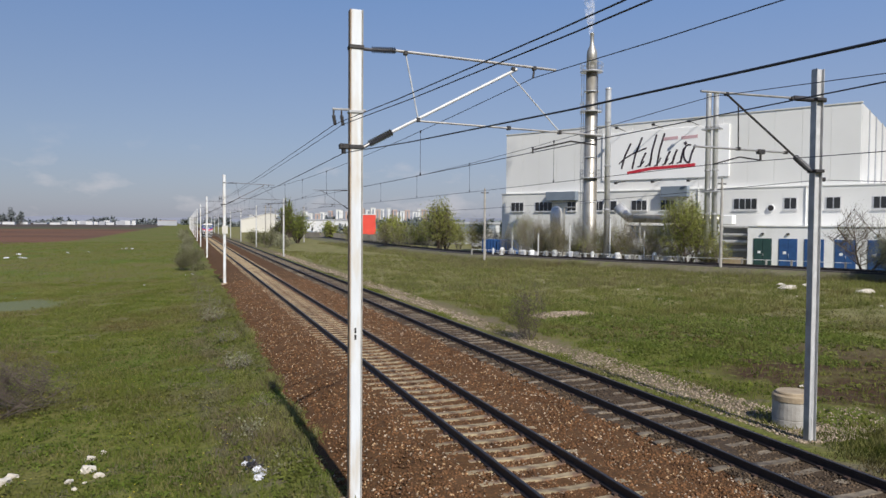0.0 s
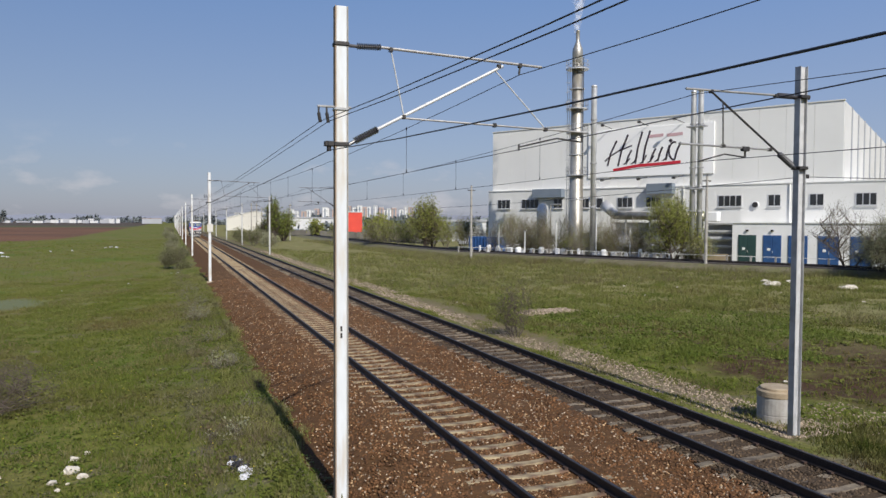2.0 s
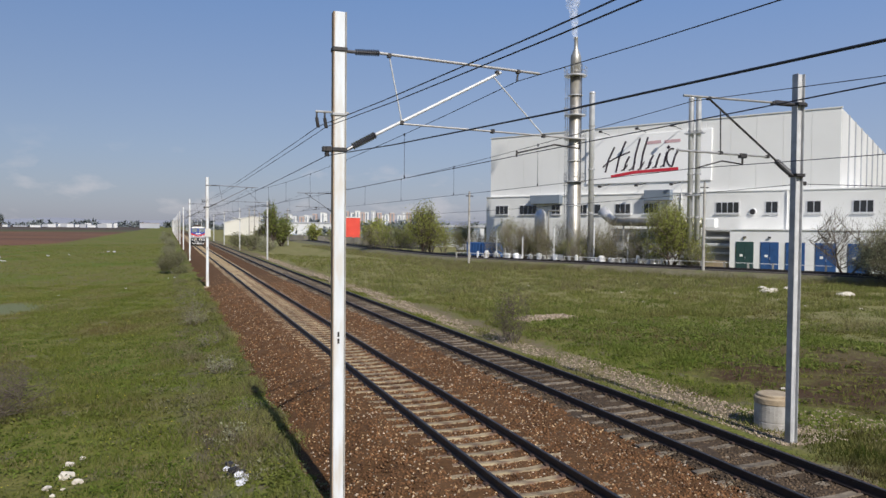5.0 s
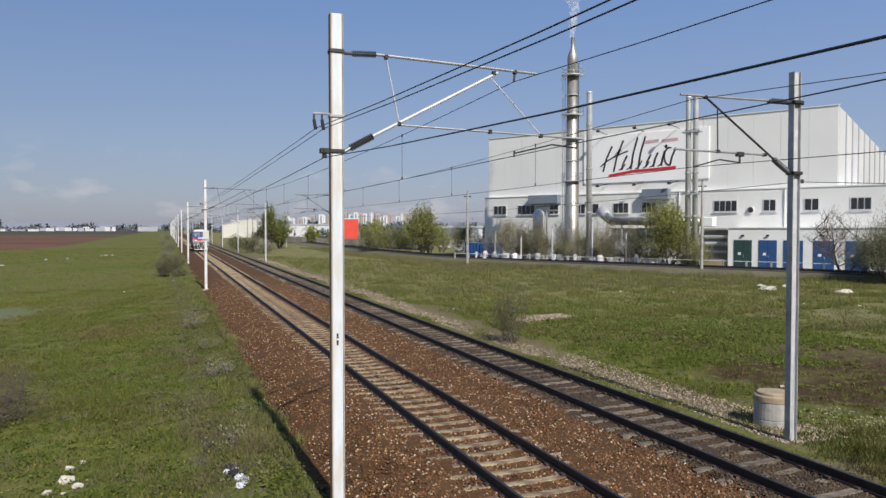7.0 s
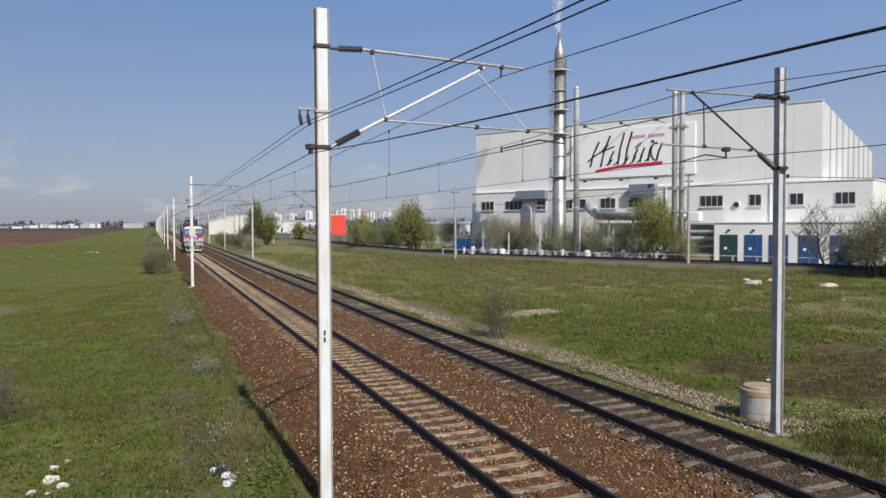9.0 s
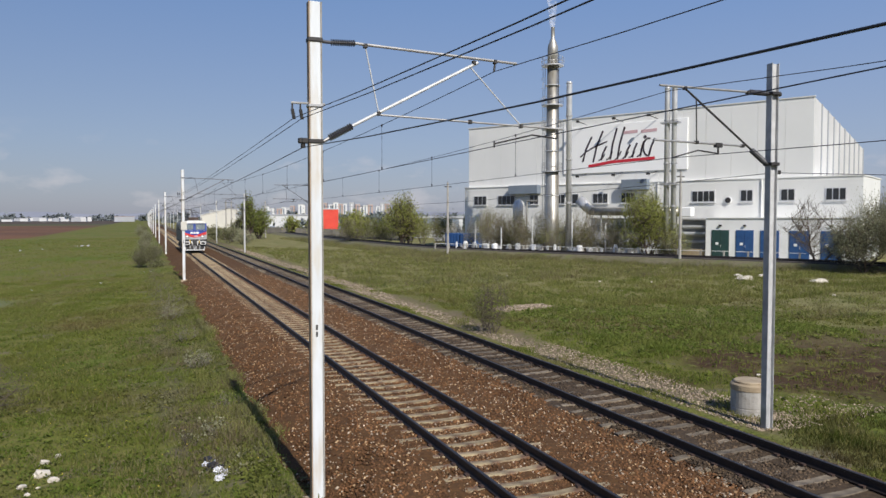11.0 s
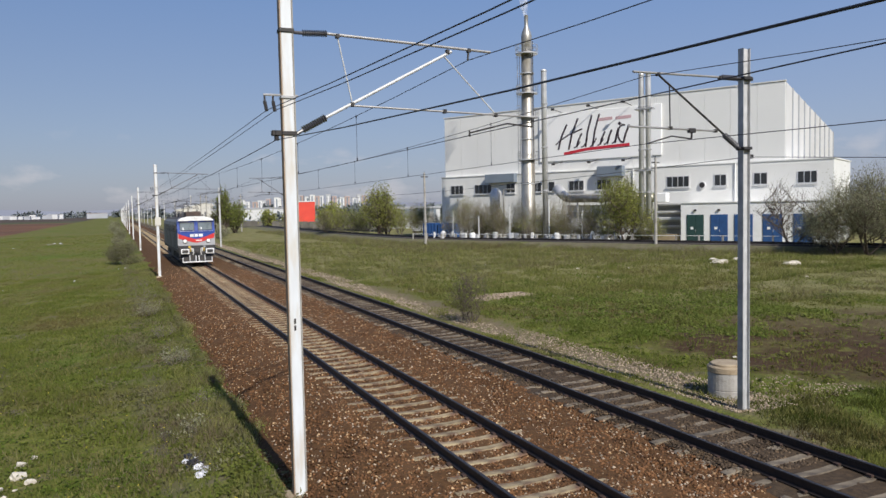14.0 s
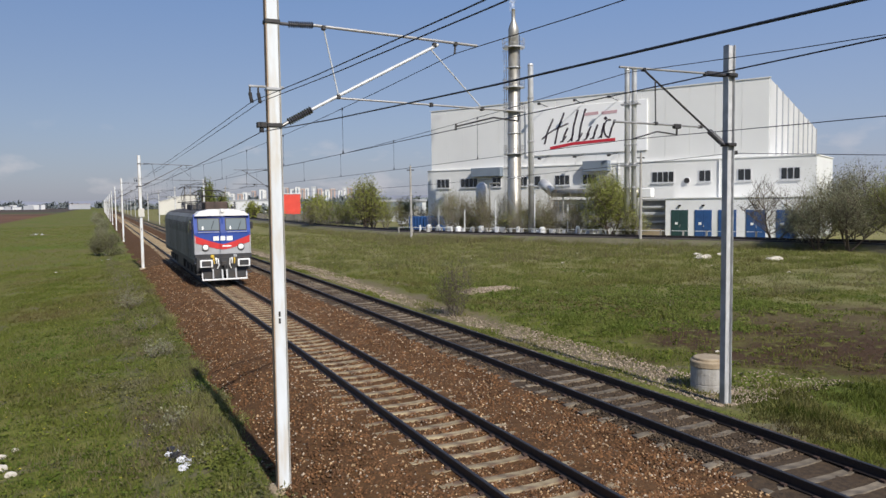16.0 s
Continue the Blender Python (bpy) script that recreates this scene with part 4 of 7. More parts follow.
# ---- locomotive ----
def locomotive():
    """Six-axle electric locomotive; local origin on the rail under its front, y towards its rear."""
    t = thing("locomotive", pose(TRACK_L, 40.3, 0), "electric locomotive with blue, red and grey front and grey sides", "locomotive")
    Lg = 19.4
    prof = [(-1.49, 1.12), (-1.50, 3.30), (-1.42, 3.62), (-1.18, 3.86), (-0.6, 3.98), (0.6, 3.98), (1.18, 3.86), (1.42, 3.62), (1.50, 3.30), (1.49, 1.12)]
    bm = prism(B(), prof, 0.55, Lg - 0.1)
    body = part("body", bm, M_loco_side, t, "weathered grey side panels")
    roof = [(-1.36, 3.66), (-1.16, 3.89), (-0.6, 4.01), (0.6, 4.01), (1.16, 3.89), (1.36, 3.66)]
    part("roof", prism(B(), roof, 1.3, Lg - 1.3), M_loco_roof, t, "sooty dark roof")
    # cab front: lower wall upright, upper wall leaning back
    def front(name, x0, x1, z0, z1, out, m, lab="", parent=None, thick=0.03):
        """A panel lying on the front between the heights z0 and z1; x0 and x1 are its edges below and above."""
        def fy(z):
            return float(np.interp(z, [1.12, 1.45, 2.75, 3.78], [0.30, 0.16, 0.14, 0.42]))
        b = B()
        zs = sorted({z0, z1, *[z for z in (1.45, 2.75) if z0 < z < z1]})
        ra, rb = [], []
        for z in zs:
            ra.append([b.verts.new((x, fy(z) - out + 0.10 * (abs(x) / 1.5) ** 2, z)) for x in np.linspace(x0, x1, 5)])
            rb.append([b.verts.new((x, fy(z) - out + thick + 0.10 * (abs(x) / 1.5) ** 2, z)) for x in np.linspace(x0, x1, 5)])
        for k in range(len(zs) - 1):
            for i in range(4):
                b.faces.new((ra[k][i], ra[k][i + 1], ra[k + 1][i + 1], ra[k + 1][i]))
                b.faces.new((rb[k][i], rb[k + 1][i], rb[k + 1][i + 1], rb[k][i + 1]))
        for i in range(4):
            b.faces.new((ra[0][i], rb[0][i], rb[0][i + 1], ra[0][i + 1]))
            b.faces.new((ra[-1][i], ra[-1][i + 1], rb[-1][i + 1], rb[-1][i]))
        for k in range(len(zs) - 1):
            b.faces.new((ra[k][0], ra[k + 1][0], rb[k + 1][0], rb[k][0]))
            b.faces.new((ra[k][-1], rb[k][-1], rb[k + 1][-1], ra[k + 1][-1]))
        return part(name, b, m, parent or t, lab)

    part("cab", prism(B(), [(-1.49, 1.12), (-1.50, 3.30), (-1.42, 3.62), (1.42, 3.62), (1.50, 3.30), (1.49, 1.12)], 0.52, 0.56), M_loco_grey, t)
    front("front_lower_panel", -1.49, 1.49, 1.62, 2.76, 0.0, M_loco_grey, "light grey lower front", thick=0.45)
    front("front_upper_panel", -1.49, 1.49, 2.70, 3.78, 0.0, M_loco_blue, "blue windscreen surround", thick=0.30)
    # blue field dipping to the middle, bordered by a red chevron
    for sgn in (-1, 1):
        for name, lo, hi, m, out in (("blue_field", 2.17, 2.60, M_loco_blue, 0.012), ("red_chevron", 1.87, 2.40, M_loco_red, 0.008)):
            b = B()
            xs = np.linspace(0, 1.47, 8) * sgn
            va, vb = [], []
            for x in xs:
                s = abs(x) / 1.47
                low = lo + (0.48 if name == "blue_field" else 0.40) * s ** 1.3
                top = 2.78
                y = 0.14 - out + 0.10 * (abs(x) / 1.5) ** 2
                va.append(b.verts.new((x, y, low)))
                vb.append(b.verts.new((x, y, top)))
            for i in range(7):
                fv = (va[i], va[i + 1], vb[i + 1], vb[i])
                b.faces.new(fv if sgn > 0 else fv[::-1])
            g = bmesh.ops.extrude_face_region(b, geom=b.faces[:])
            bmesh.ops.translate(b, verts=[e for e in g["geom"] if isinstance(e, bmesh.types.BMVert)], vec=(0, 0.006, 0))
            bmesh.ops.recalc_face_normals(b, faces=b.faces[:])
            part(name, b, m, t, "red band curved like a smile" if name == "red_chevron" else "blue painted field")
    for x0, x1 in ((-0.52, -0.22), (-0.15, 0.11), (0.18, 0.50)):
        front("mark", x0, x1, 2.36, 2.60, 0.03, M_loco_white, "white block mark", thick=0.012)
    front("small_mark", -0.05, 0.42, 2.02, 2.10, 0.024, M_loco_white, "small white bar", thick=0.012)
    for sgn in (-1, 1):
        a, b = sorted((sgn * 0.14, sgn * 1.30))
        fr = front("windscreen", a, b, 2.90, 3.58, 0.02, M_dark_metal, "dark windscreen seal")
        front("windscreen_glass", a + 0.05, b - 0.05, 2.94, 3.54, 0.034, M_loco_glass, "glass with a pale sky reflection in its colour", fr, 0.012)
        c = 0.5 * (a + b)
        front("cab_paper", c - 0.35, c - 0.28, 2.97, 3.14, 0.04, M_loco_white, "white card behind the glass", fr, 0.004)
        part("wiper", rod(B(), (c + 0.1, 0.12, 2.98), (c + 0.28, 0.24, 3.45), 0.012, 5), M_dark_metal, t)
        y = 0.10
        hx = sgn * 0.93
        h = part("headlight", lathe(B(), [(0.19, y + 0.12), (0.19, y), (0.155, y - 0.02)], 18, "y", (hx, 0.04, 2.0)), M_dark_metal, t, "round headlight in a dark ring")
        part("headlight_lens", lathe(B(), [(0.15, y - 0.022), (0.12, y - 0.05), (0.04, y - 0.065)], 18, "y", (hx, 0.04, 2.0)), M_lens, h, "clear glass lens")
        # mirrors and handrails
        part("mirror", box(B(), sgn * 1.62 - 0.07, sgn * 1.62 + 0.07, 0.62, 0.68, 2.95, 3.35, 0.02), M_dark_metal, t, "dark rear-view mirror")
        part("handrail", rod(B(), (sgn * 1.44, 0.2, 1.7), (sgn * 1.44, 0.2, 2.6), 0.016, 6), M_steel_mat, t)
        # buffers with square white-edged heads
        bx = sgn * 0.98
        bf = part("buffer", rod(B(), (bx, 0.20, 1.17), (bx, -0.38, 1.17), 0.14, 14), M_loco_dark, t, "buffer with a white-edged square head")
        part("buffer_head", box(B(), bx - 0.33, bx + 0.33, -0.45, -0.38, 0.96, 1.38, 0.03), M_loco_white, bf, "white rim")
        part("buffer_face", box(B(), bx - 0.24, bx + 0.24, -0.47, -0.45, 1.03, 1.31, 0.01), M_loco_dark, bf)
    # white brow over the windscreens
    brow = [(-1.44, 3.70), (-1.20, 3.93), (-0.6, 4.06), (0.6, 4.06), (1.20, 3.93), (1.44, 3.70)]
    part("brow", prism(B(), brow, 0.26, 1.45), M_loco_white, t, "white cab roof edge")
    part("top_headlight", lathe(B(), [(0.11, 0.45), (0.11, 0.2), (0.08, 0.18)], 14, "y", (0, 0, 3.98)), M_loco_white, t, "white headlight housing")
    part("marker_post", box(B(), -0.05, 0.05, 0.28, 0.36, 3.0, 3.72, 0.01), M_loco_blue, t)
    part("skirt_band", box(B(), -1.5, 1.5, 0.12, 0.5, 1.45, 1.64, 0.02), M_loco_dark, t, "dark band under the front")
    part("buffer_beam", box(B(), -1.42, 1.42, 0.1, 0.5, 0.72, 1.46, 0.03), M_loco_dark, t, "dark buffer beam")
    hook = rod(B(), (0, 0.2, 1.1), (0, -0.22, 1.08), 0.05)
    rod(hook, (0, -0.2, 1.08), (0, -0.22, 0.72), 0.035)
    box(hook, -0.14, 0.14, -0.1, 0.12, 1.0, 1.24, 0.02)
    part("coupling", hook, M_loco_dark, t, "drawhook with hanging screw link")
    for x, m in ((-0.55, M_yellow), (-0.42, M_loco_white), (0.42, M_loco_white), (0.55, M_yellow)):
        b = rod(B(), (x, 0.08, 1.42), (x, -0.06, 1.30), 0.045)
        rod(b, (x, -0.06, 1.30), (x * 0.95, -0.08, 1.12), 0.028)
        part("brake_hose", b, m, t, "painted hose tap")
    # snow plough: dark plates between pale struts, a white guard tube along the foot
    for x0, x1 in ((-1.12, -0.66), (-0.54, -0.16), (0.16, 0.54), (0.66, 1.12)):
        part("plough_plate", box(B(), x0, x1, -0.10, -0.05, 0.34, 0.78, 0.02), M_loco_dark, t, "dark plough plate")
    for x, w, z1 in ((-1.16, 0.03, 0.72), (-0.60, 0.035, 0.84), (-0.12, 0.045, 0.80), (0.12, 0.045, 0.80), (0.60, 0.035, 0.84), (1.16, 0.03, 0.72)):
        b = B()
        va = [b.verts.new((x + dx, y, z)) for y, z in ((-0.16, 0.28), (-0.02, z1)) for dx in (-w, w)]
        vb = [b.verts.new(q.co + Vector((0, 0.06, 0))) for q in va]
        for q in ((va[0], va[1], va[3], va[2]), (vb[0], vb[2], vb[3], vb[1]), (va[0], va[2], vb[2], vb[0]), (va[1], vb[1], vb[3], va[3]), (va[0], vb[0], vb[1], va[1]), (va[2], va[3], vb[3], vb[2])):
            b.faces.new(q)
        part("plough_strut", b, M_loco_grey, t, "pale plough strut")
    edge_tube = rod(B(), (-1.18, -0.12, 0.27), (1.18, -0.12, 0.27), 0.05, 10)
    part("plough_edge", edge_tube, M_loco_white, t, "white guard tube along the plough's foot")
    for sgn in (-1, 1):
        part("step", box(B(), sgn * 1.3 - 0.16, sgn * 1.3 + 0.16, 0.0, 0.3, 0.55, 0.60, 0.01), M_loco_dark, t, "dark foot step")
        part("jumper_socket", box(B(), sgn * 0.60 - 0.09, sgn * 0.60 + 0.09, 0.0, 0.12, 1.44, 1.6, 0.02), M_yellow if sgn < 0 else M_loco_grey, t, "small cable socket")
        part("front_grab_rail", rod(B(), (sgn * 0.2, 0.06, 2.83), (sgn * 1.3, 0.12, 2.83), 0.014, 6), M_steel_mat, t)
        part("cable_loop", rod(rod(B(), (sgn * 0.32, 0.06, 1.40), (sgn * 0.28, -0.05, 1.05), 0.03, 7), (sgn * 0.28, -0.05, 1.05), (sgn * 0.36, 0.0, 0.85), 0.03, 7), M_loco_white, t, "pale hanging hose")
    # side detail, both sides
    for sgn in (-1, 1):
        def side(name, y0, y1, z0, z1, m, lab="", out=0.015, parent=None):
            a, b = sorted((sgn * 1.497, sgn * (1.497 + out)))
            return part(name, box(B(), a, b, y0, y1, z0, z1), m, parent or t, lab)
        side("cab_side_panel", 0.56, 1.25, 2.45, 3.5, M_loco_blue, "blue cab corner", 0.008)
        cw = side("cab_side_window", 1.3, 2.0, 2.85, 3.5, M_dark_metal, "cab side window")
        side("cab_side_glass", 1.36, 1.94, 2.9, 3.45, M_loco_glass, "", 0.024, cw)
        side("cab_door", 2.3, 2.95, 1.4, 3.4, M_loco_side, "cab door with window", 0.02)
        side("cab_door_window", 2.42, 2.82, 2.75, 3.25, M_loco_glass, "", 0.028)
        for i in range(7):
            y0 = 3.6 + 1.85 * i
            g = side("vent_grille", y0, y0 + 1.35, 2.7, 3.3, M_loco_dark, "dark louvred vent", 0.012)
            for j in range(5):
                side("louvre", y0 + 0.03, y0 + 1.32, 2.74 + 0.11 * j, 2.79 + 0.11 * j, M_loco_side, "", 0.028, g)
        side("sill_beam", 0.6, Lg - 0.6, 1.10, 1.30, M_loco_dark, "dark sill beam", 0.03)
        for i in range(6):
            side("panel_joint", 3.2 + 2.4 * i, 3.24 + 2.4 * i, 1.35, 3.6, M_loco_dark, "", 0.006)
    # bogies and wheels
    for y0 in (1.9, 12.2):
        bg = part("bogie", box(B(), -1.2, 1.2, y0, y0 + 5.3, 0.62, 0.92, 0.04), M_loco_dark, t, "dark bogie frame")
        for sgn in (-1, 1):
            a, b = sorted((sgn * 1.02, sgn * 1.18))
            part("side_frame", box(B(), a, b, y0 - 0.1, y0 + 5.4, 0.42, 0.85, 0.03), M_loco_dark, bg)
            for k in range(3):
                yw = y0 + 0.7 + 2.0 * k
                part("axle_box", box(B(), sgn * 1.23 - 0.07, sgn * 1.23 + 0.07, yw - 0.22, yw + 0.22, 0.4, 0.82, 0.03), M_loco_dark, bg)
                part("spring", rod(B(), (sgn * 1.22, yw + 0.5, 0.45), (sgn * 1.22, yw + 0.5, 0.85), 0.09, 8), M_dark_metal, bg)
    part("battery_box", box(B(), -1.35, 1.35, 7.9, 11.4, 0.42, 1.12, 0.04), M_loco_dark, t, "dark equipment box under the frame")
    wheels = []
    for y0 in (1.9, 12.2):
        for k in range(3):
            yw = y0 + 0.7 + 2.0 * k
            w = B()
            for sgn in (-1, 1):
                lathe(w, [(0.2, sgn * 0.70), (0.655, sgn * 0.69), (0.655, sgn * 0.715), (0.625, sgn * 0.72), (0.615, sgn * 0.83), (0.55, sgn * 0.83), (0.5, sgn * 0.79), (0.2, sgn * 0.80)], 24, "x")
            rod(w, (-0.75, 0, 0), (0.75, 0, 0), 0.09, 10)
            wo = part("wheelset", w, M_loco_dark, t, "steel wheelset")
            wo.location = (0, yw, 0.625)
            wheels.append((wo, yw))
    # roof equipment
    part("resistor_box", box(B(), -0.62, 0.62, 2.2, 3.9, 4.0, 4.48, 0.05), M_roof_rust, t, "brown louvred resistor box on the roof")
    part("resistor_box", box(B(), -0.7, 0.7, 8.3, 11.2, 4.0, 4.35, 0.05), M_loco_roof, t, "dark roof hatch")
    for x, y in ((-0.9, 2.2), (0.95, 1.9), (-0.8, 7.4), (0.8, 7.4), (-0.8, 12.0), (0.8, 12.0)):
        part("roof_insulator", insulator(B(), (x, y, 3.85), (x, y, 4.45), 0.09, 6), M_insul, t, "ribbed insulator")
    part("busbar", rod(B(), (-0.8, 2.2, 4.5), (-0.8, 16.5, 4.5), 0.03, 6), M_dark_metal, t)
    part("horn", rod(B(), (0.6, 1.0, 4.12), (0.6, 0.62, 4.14), 0.03, 8, 0.09), M_dark_metal, t)

    def pantograph(y, height, name):
        """Diamond pantograph whose knees stand at half the height of the head."""
        b = B()
        for x in (-0.6, 0.6):
            rod(b, (x, y - 0.9, 4.42), (x, y + 0.9, 4.42), 0.03, 6)
            for sg in (-1, 1):
                rod(b, (x, y + sg * 0.35, 4.45), (x * 1.05, y + sg * 1.15, 4.45 + height * 0.5), 0.024, 6)
                rod(b, (x * 1.05, y + sg * 1.15, 4.45 + height * 0.5), (x * 0.75, y + sg * 0.18, 4.45 + height), 0.02, 6)
        for sg in (-1, 1):
            rod(b, (-0.63, y + sg * 1.15, 4.45 + height * 0.5), (0.63, y + sg * 1.15, 4.45 + height * 0.5), 0.02, 6)
            rod(b, (-0.55, y + sg * 0.9, 4.42), (0.55, y + sg * 0.9, 4.42), 0.03, 6)
        p = part(name, b, M_dark_metal, t, "dark diamond pantograph")
        h = B()
        for sg in (-0.18, 0.18):
            rod(h, (-0.62, y + sg, 4.47 + height), (0.62, y + sg, 4.47 + height), 0.028, 6)
            for e in (-1, 1):
                rod(h, (e * 0.62, y + sg, 4.47 + height), (e * 0.92, y + sg, 4.30 + height), 0.022, 6)
        part("contact_strip", h, M_dark_metal, p)
        for x in (-0.6, 0.6):
            for sg in (-1, 1):
                part("foot_insulator", insulator(B(), (x, y + sg * 0.85, 3.95), (x, y + sg * 0.85, 4.40), 0.08, 5), M_insul, p)
    pantograph(5.4, 0.70, "pantograph")
    pantograph(14.6, 1.12, "pantograph")
    return t, wheels


LOCO, WHEELS = locomotive()
LOCO_SPEED, LOCO_END = 11.75, 41.3


def loco_y(s):
    return LOCO_END + LOCO_SPEED * (16.0 - s)


# ---- factory yard ----
def in_yard(x, y, z=0.0, turn=0.0):
    """A pose given in the hall's own directions."""
    return HALL @ pose(x, y, z, 0, 0, turn)


def chimney():
    t = thing("chimney", in_yard(-17.65, -8.0) @ Matrix.Scale(0.952, 4), "tall polished steel stack with ring platforms and a caged ladder", "chimney")
    secs = [(0.92, -0.4), (0.92, 5.0), (0.90, 5.05), (0.90, 11.2), (0.85, 11.25), (0.85, 17.0), (0.80, 17.05), (0.80, 20.2), (0.74, 20.25), (0.74, 25.4)]
    part("shaft", lathe(B(), secs, 24), M_steel, t, smooth=True)
    part("head", lathe(B(), [(0.70, 25.4), (0.70, 27.9), (0.62, 28.3), (0.30, 29.1), (0.27, 29.2), (0.24, 30.6), (0.28, 30.65)], 24), M_steel, t, "tapering steel head", smooth=True)
    for z in (8.0, 14.0, 22.8):
        part("flange", lathe(B(), [(0.98, z), (0.98, z + 0.12)], 24), M_steel_mat, t, "ring flange")
    for z, r in ((11.3, 1.4), (17.0, 1.45), (20.2, 1.45), (25.5, 1.5)):
        pf = part("platform", lathe(B(), [(r, z - 0.08), (r, z + 0.06)], 20), M_steel_mat, t, "ring platform with rail")
        b = B()
        for i in range(10):
            a = 2 * math.pi * i / 10
            rod(b, (r * math.cos(a), r * math.sin(a), z), (r * math.cos(a), r * math.sin(a), z + 1.1), 0.03, 5)
            a2 = 2 * math.pi * (i + 1) / 10
            for h in (0.55, 1.1):
                rod(b, (r * math.cos(a), r * math.sin(a), z + h), (r * math.cos(a2), r * math.sin(a2), z + h), 0.025, 5)
        part("guard_rail", b, M_galv, pf)
    b = B()
    for x in (-1.35, -1.0):
        rod(b, (x, -0.25, 0.5), (x, -0.25, 26.0), 0.035, 5)
    for i in range(70):
        rod(b, (-1.35, -0.25, 0.7 + 0.36 * i), (-1.0, -0.25, 0.7 + 0.36 * i), 0.02, 4)
    for i in range(18):
        z = 3 + 1.3 * i
        for k in range(5):
            a, a2 = math.pi * (1.0 + k / 5), math.pi * (1.0 + (k + 1) / 5)
            rod(b, (-1.18 + 0.34 * math.cos(a), -0.25 + 0.5 * math.sin(a), z), (-1.18 + 0.34 * math.cos(a2), -0.25 + 0.5 * math.sin(a2), z), 0.025, 4)
    part("ladder", b, M_galv, t, "caged access ladder")
    part("conduit", rod(B(), (1.05, -0.2, 11.0), (1.05, -0.2, 27.0), 0.05, 6), M_dark_metal, t)
    return t


chimney()


def plain_pipe(x, y, r, h, label):
    t = thing("vent_pipe", in_yard(x, y), label, "vent pipe", "vent pipes")
    part("pipe", lathe(B(), [(r, -0.4), (r, h - 0.4), (r, h - 0.3), (r * 1.06, h - 0.28), (r * 1.06, h - 0.1), (r * 0.8, h)], 16), M_steel_mat, t, smooth=True)
    for z in (h * 0.3, h * 0.55, h * 0.8):
        part("flange", lathe(B(), [(r * 1.22, z), (r * 1.22, z + 0.14)], 16), M_galv, t)
    return t


plain_pipe(-15.2, -8.0, 0.36, 22.0, "slim bright steel vent pipe beside the stack")
for x in (-2.76, -1.90):
    plain_pipe(x, -7.0, 0.31, 20.1, "one of two slim paired steel vent pipes")
fr = thing("pipe_bracket", in_yard(-2.33, -7.0), "steel frame tying the paired vent pipes together", "bracket")
for z in (8.6, 15.8):
    part("cross_bar", box(B(), -1.1, 1.1, -0.45, 0.45, z, z + 0.16), M_galv, fr)

duct = thing("air_duct", in_yard(-11, 0.6), "thick silver air duct with an elbow along the wall", "duct")
part("duct_run", rod(B(), (-5.6, 0, 5.7), (7.0, 0, 5.5), 0.55, 16), M_steel, duct, smooth=True)
part("duct_elbow", rod(B(), (-5.5, 0, 5.7), (-7.4, 0.3, 7.2), 0.62, 16, 0.8), M_steel_mat, duct, smooth=True)
part("duct_box", box(B(), 7.0, 8.6, -0.6, 0.6, 4.9, 6.1, 0.08), M_white, duct, "white fan housing")
for x in (-4.0, -0.5, 3.0, 6.5):
    part("duct_leg", box(B(), x - 0.08, x + 0.08, -0.1, 0.1, -0.3, 5.2), M_galv, duct)
shed = thing("plant_shed", in_yard(-11, 1.5), "low grey plant shed with a dull metal front", "shed")
part("shed_wall", box(B(), -6.0, 5.2, 0.0, 2.0, -0.4, 4.6, 0.03), M_far_white, shed)
part("shed_roof", box(B(), -6.2, 5.4, -0.3, 2.0, 4.6, 4.75), M_galv, shed)
for i in range(6):
    part("shed_louvre", box(B(), -5.6 + 1.8 * i, -4.2 + 1.8 * i, -0.05, 0.0, 1.0, 3.8), M_far_grey, shed)
shed2 = thing("plant_shed", in_yard(-3.0, 1.8), "open pipe shelter between the shed and the annex", "shed")
part("shelter_roof", box(B(), -1.7, 2.3, 0.5, 1.6, 4.5, 4.7), M_galv, shed2)
part("shelter_back", box(B(), -1.7, 2.3, 1.4, 1.6, -0.4, 4.5), M_far_grey, shed2)
for z, r in ((3.6, 0.22), (2.7, 0.3), (1.7, 0.2)):
    part("pipe_run", rod(B(), (-1.6, 0.9, z), (2.2, 0.9, z), r, 10), M_steel_mat, shed2, "dull steel pipe")
part("low_wall", box(B(), -1.6, 2.2, -1.5, -1.3, -0.4, 0.9), M_concrete_warm, shed2)
vessel = thing("storage_vessel", in_yard(-26.6, -2.0), "upright grey steel vessel with a domed top", "vessel")
part("shell", lathe(B(), [(0.9, -0.4), (0.9, 6.4), (0.75, 7.0), (0.3, 7.4), (0.1, 7.45)], 18), M_steel_mat, vessel, smooth=True)
part("vessel_pipe", rod(B(), (1.3, 0, -0.3), (1.3, 0, 7.2), 0.12), M_steel, vessel)
part("vessel_pipe", rod(B(), (1.3, 0, 7.2), (3.0, 0, 7.2), 0.12), M_steel, vessel)
r_y = np.random.default_rng(21)
tank = None
for i in range(48):
    x, y = -33 + 0.6 * i + r_y.uniform(-0.3, 0.3), -9.0 + r_y.uniform(-0.25, 0.9)
    h, w = r_y.uniform(0.7, 1.7), r_y.uniform(0.14, 0.42)
    if i % 3 == 0:
        b = lathe(B(), [(w * 0.9, -0.4), (w, 0.1), (w, h * 0.85), (w * 0.6, h)], 12)
    else:
        b = box(B(), -w, w, -w * 0.7, w * 0.7, -0.4, h * 0.8, 0.05)
    solo("yard_container", b, (M_far_white, M_galv, M_white, M_far_white, M_concrete)[i % 5], in_yard(x, y), "pale drum or crate standing in the factory yard", "container", "containers in the yard")
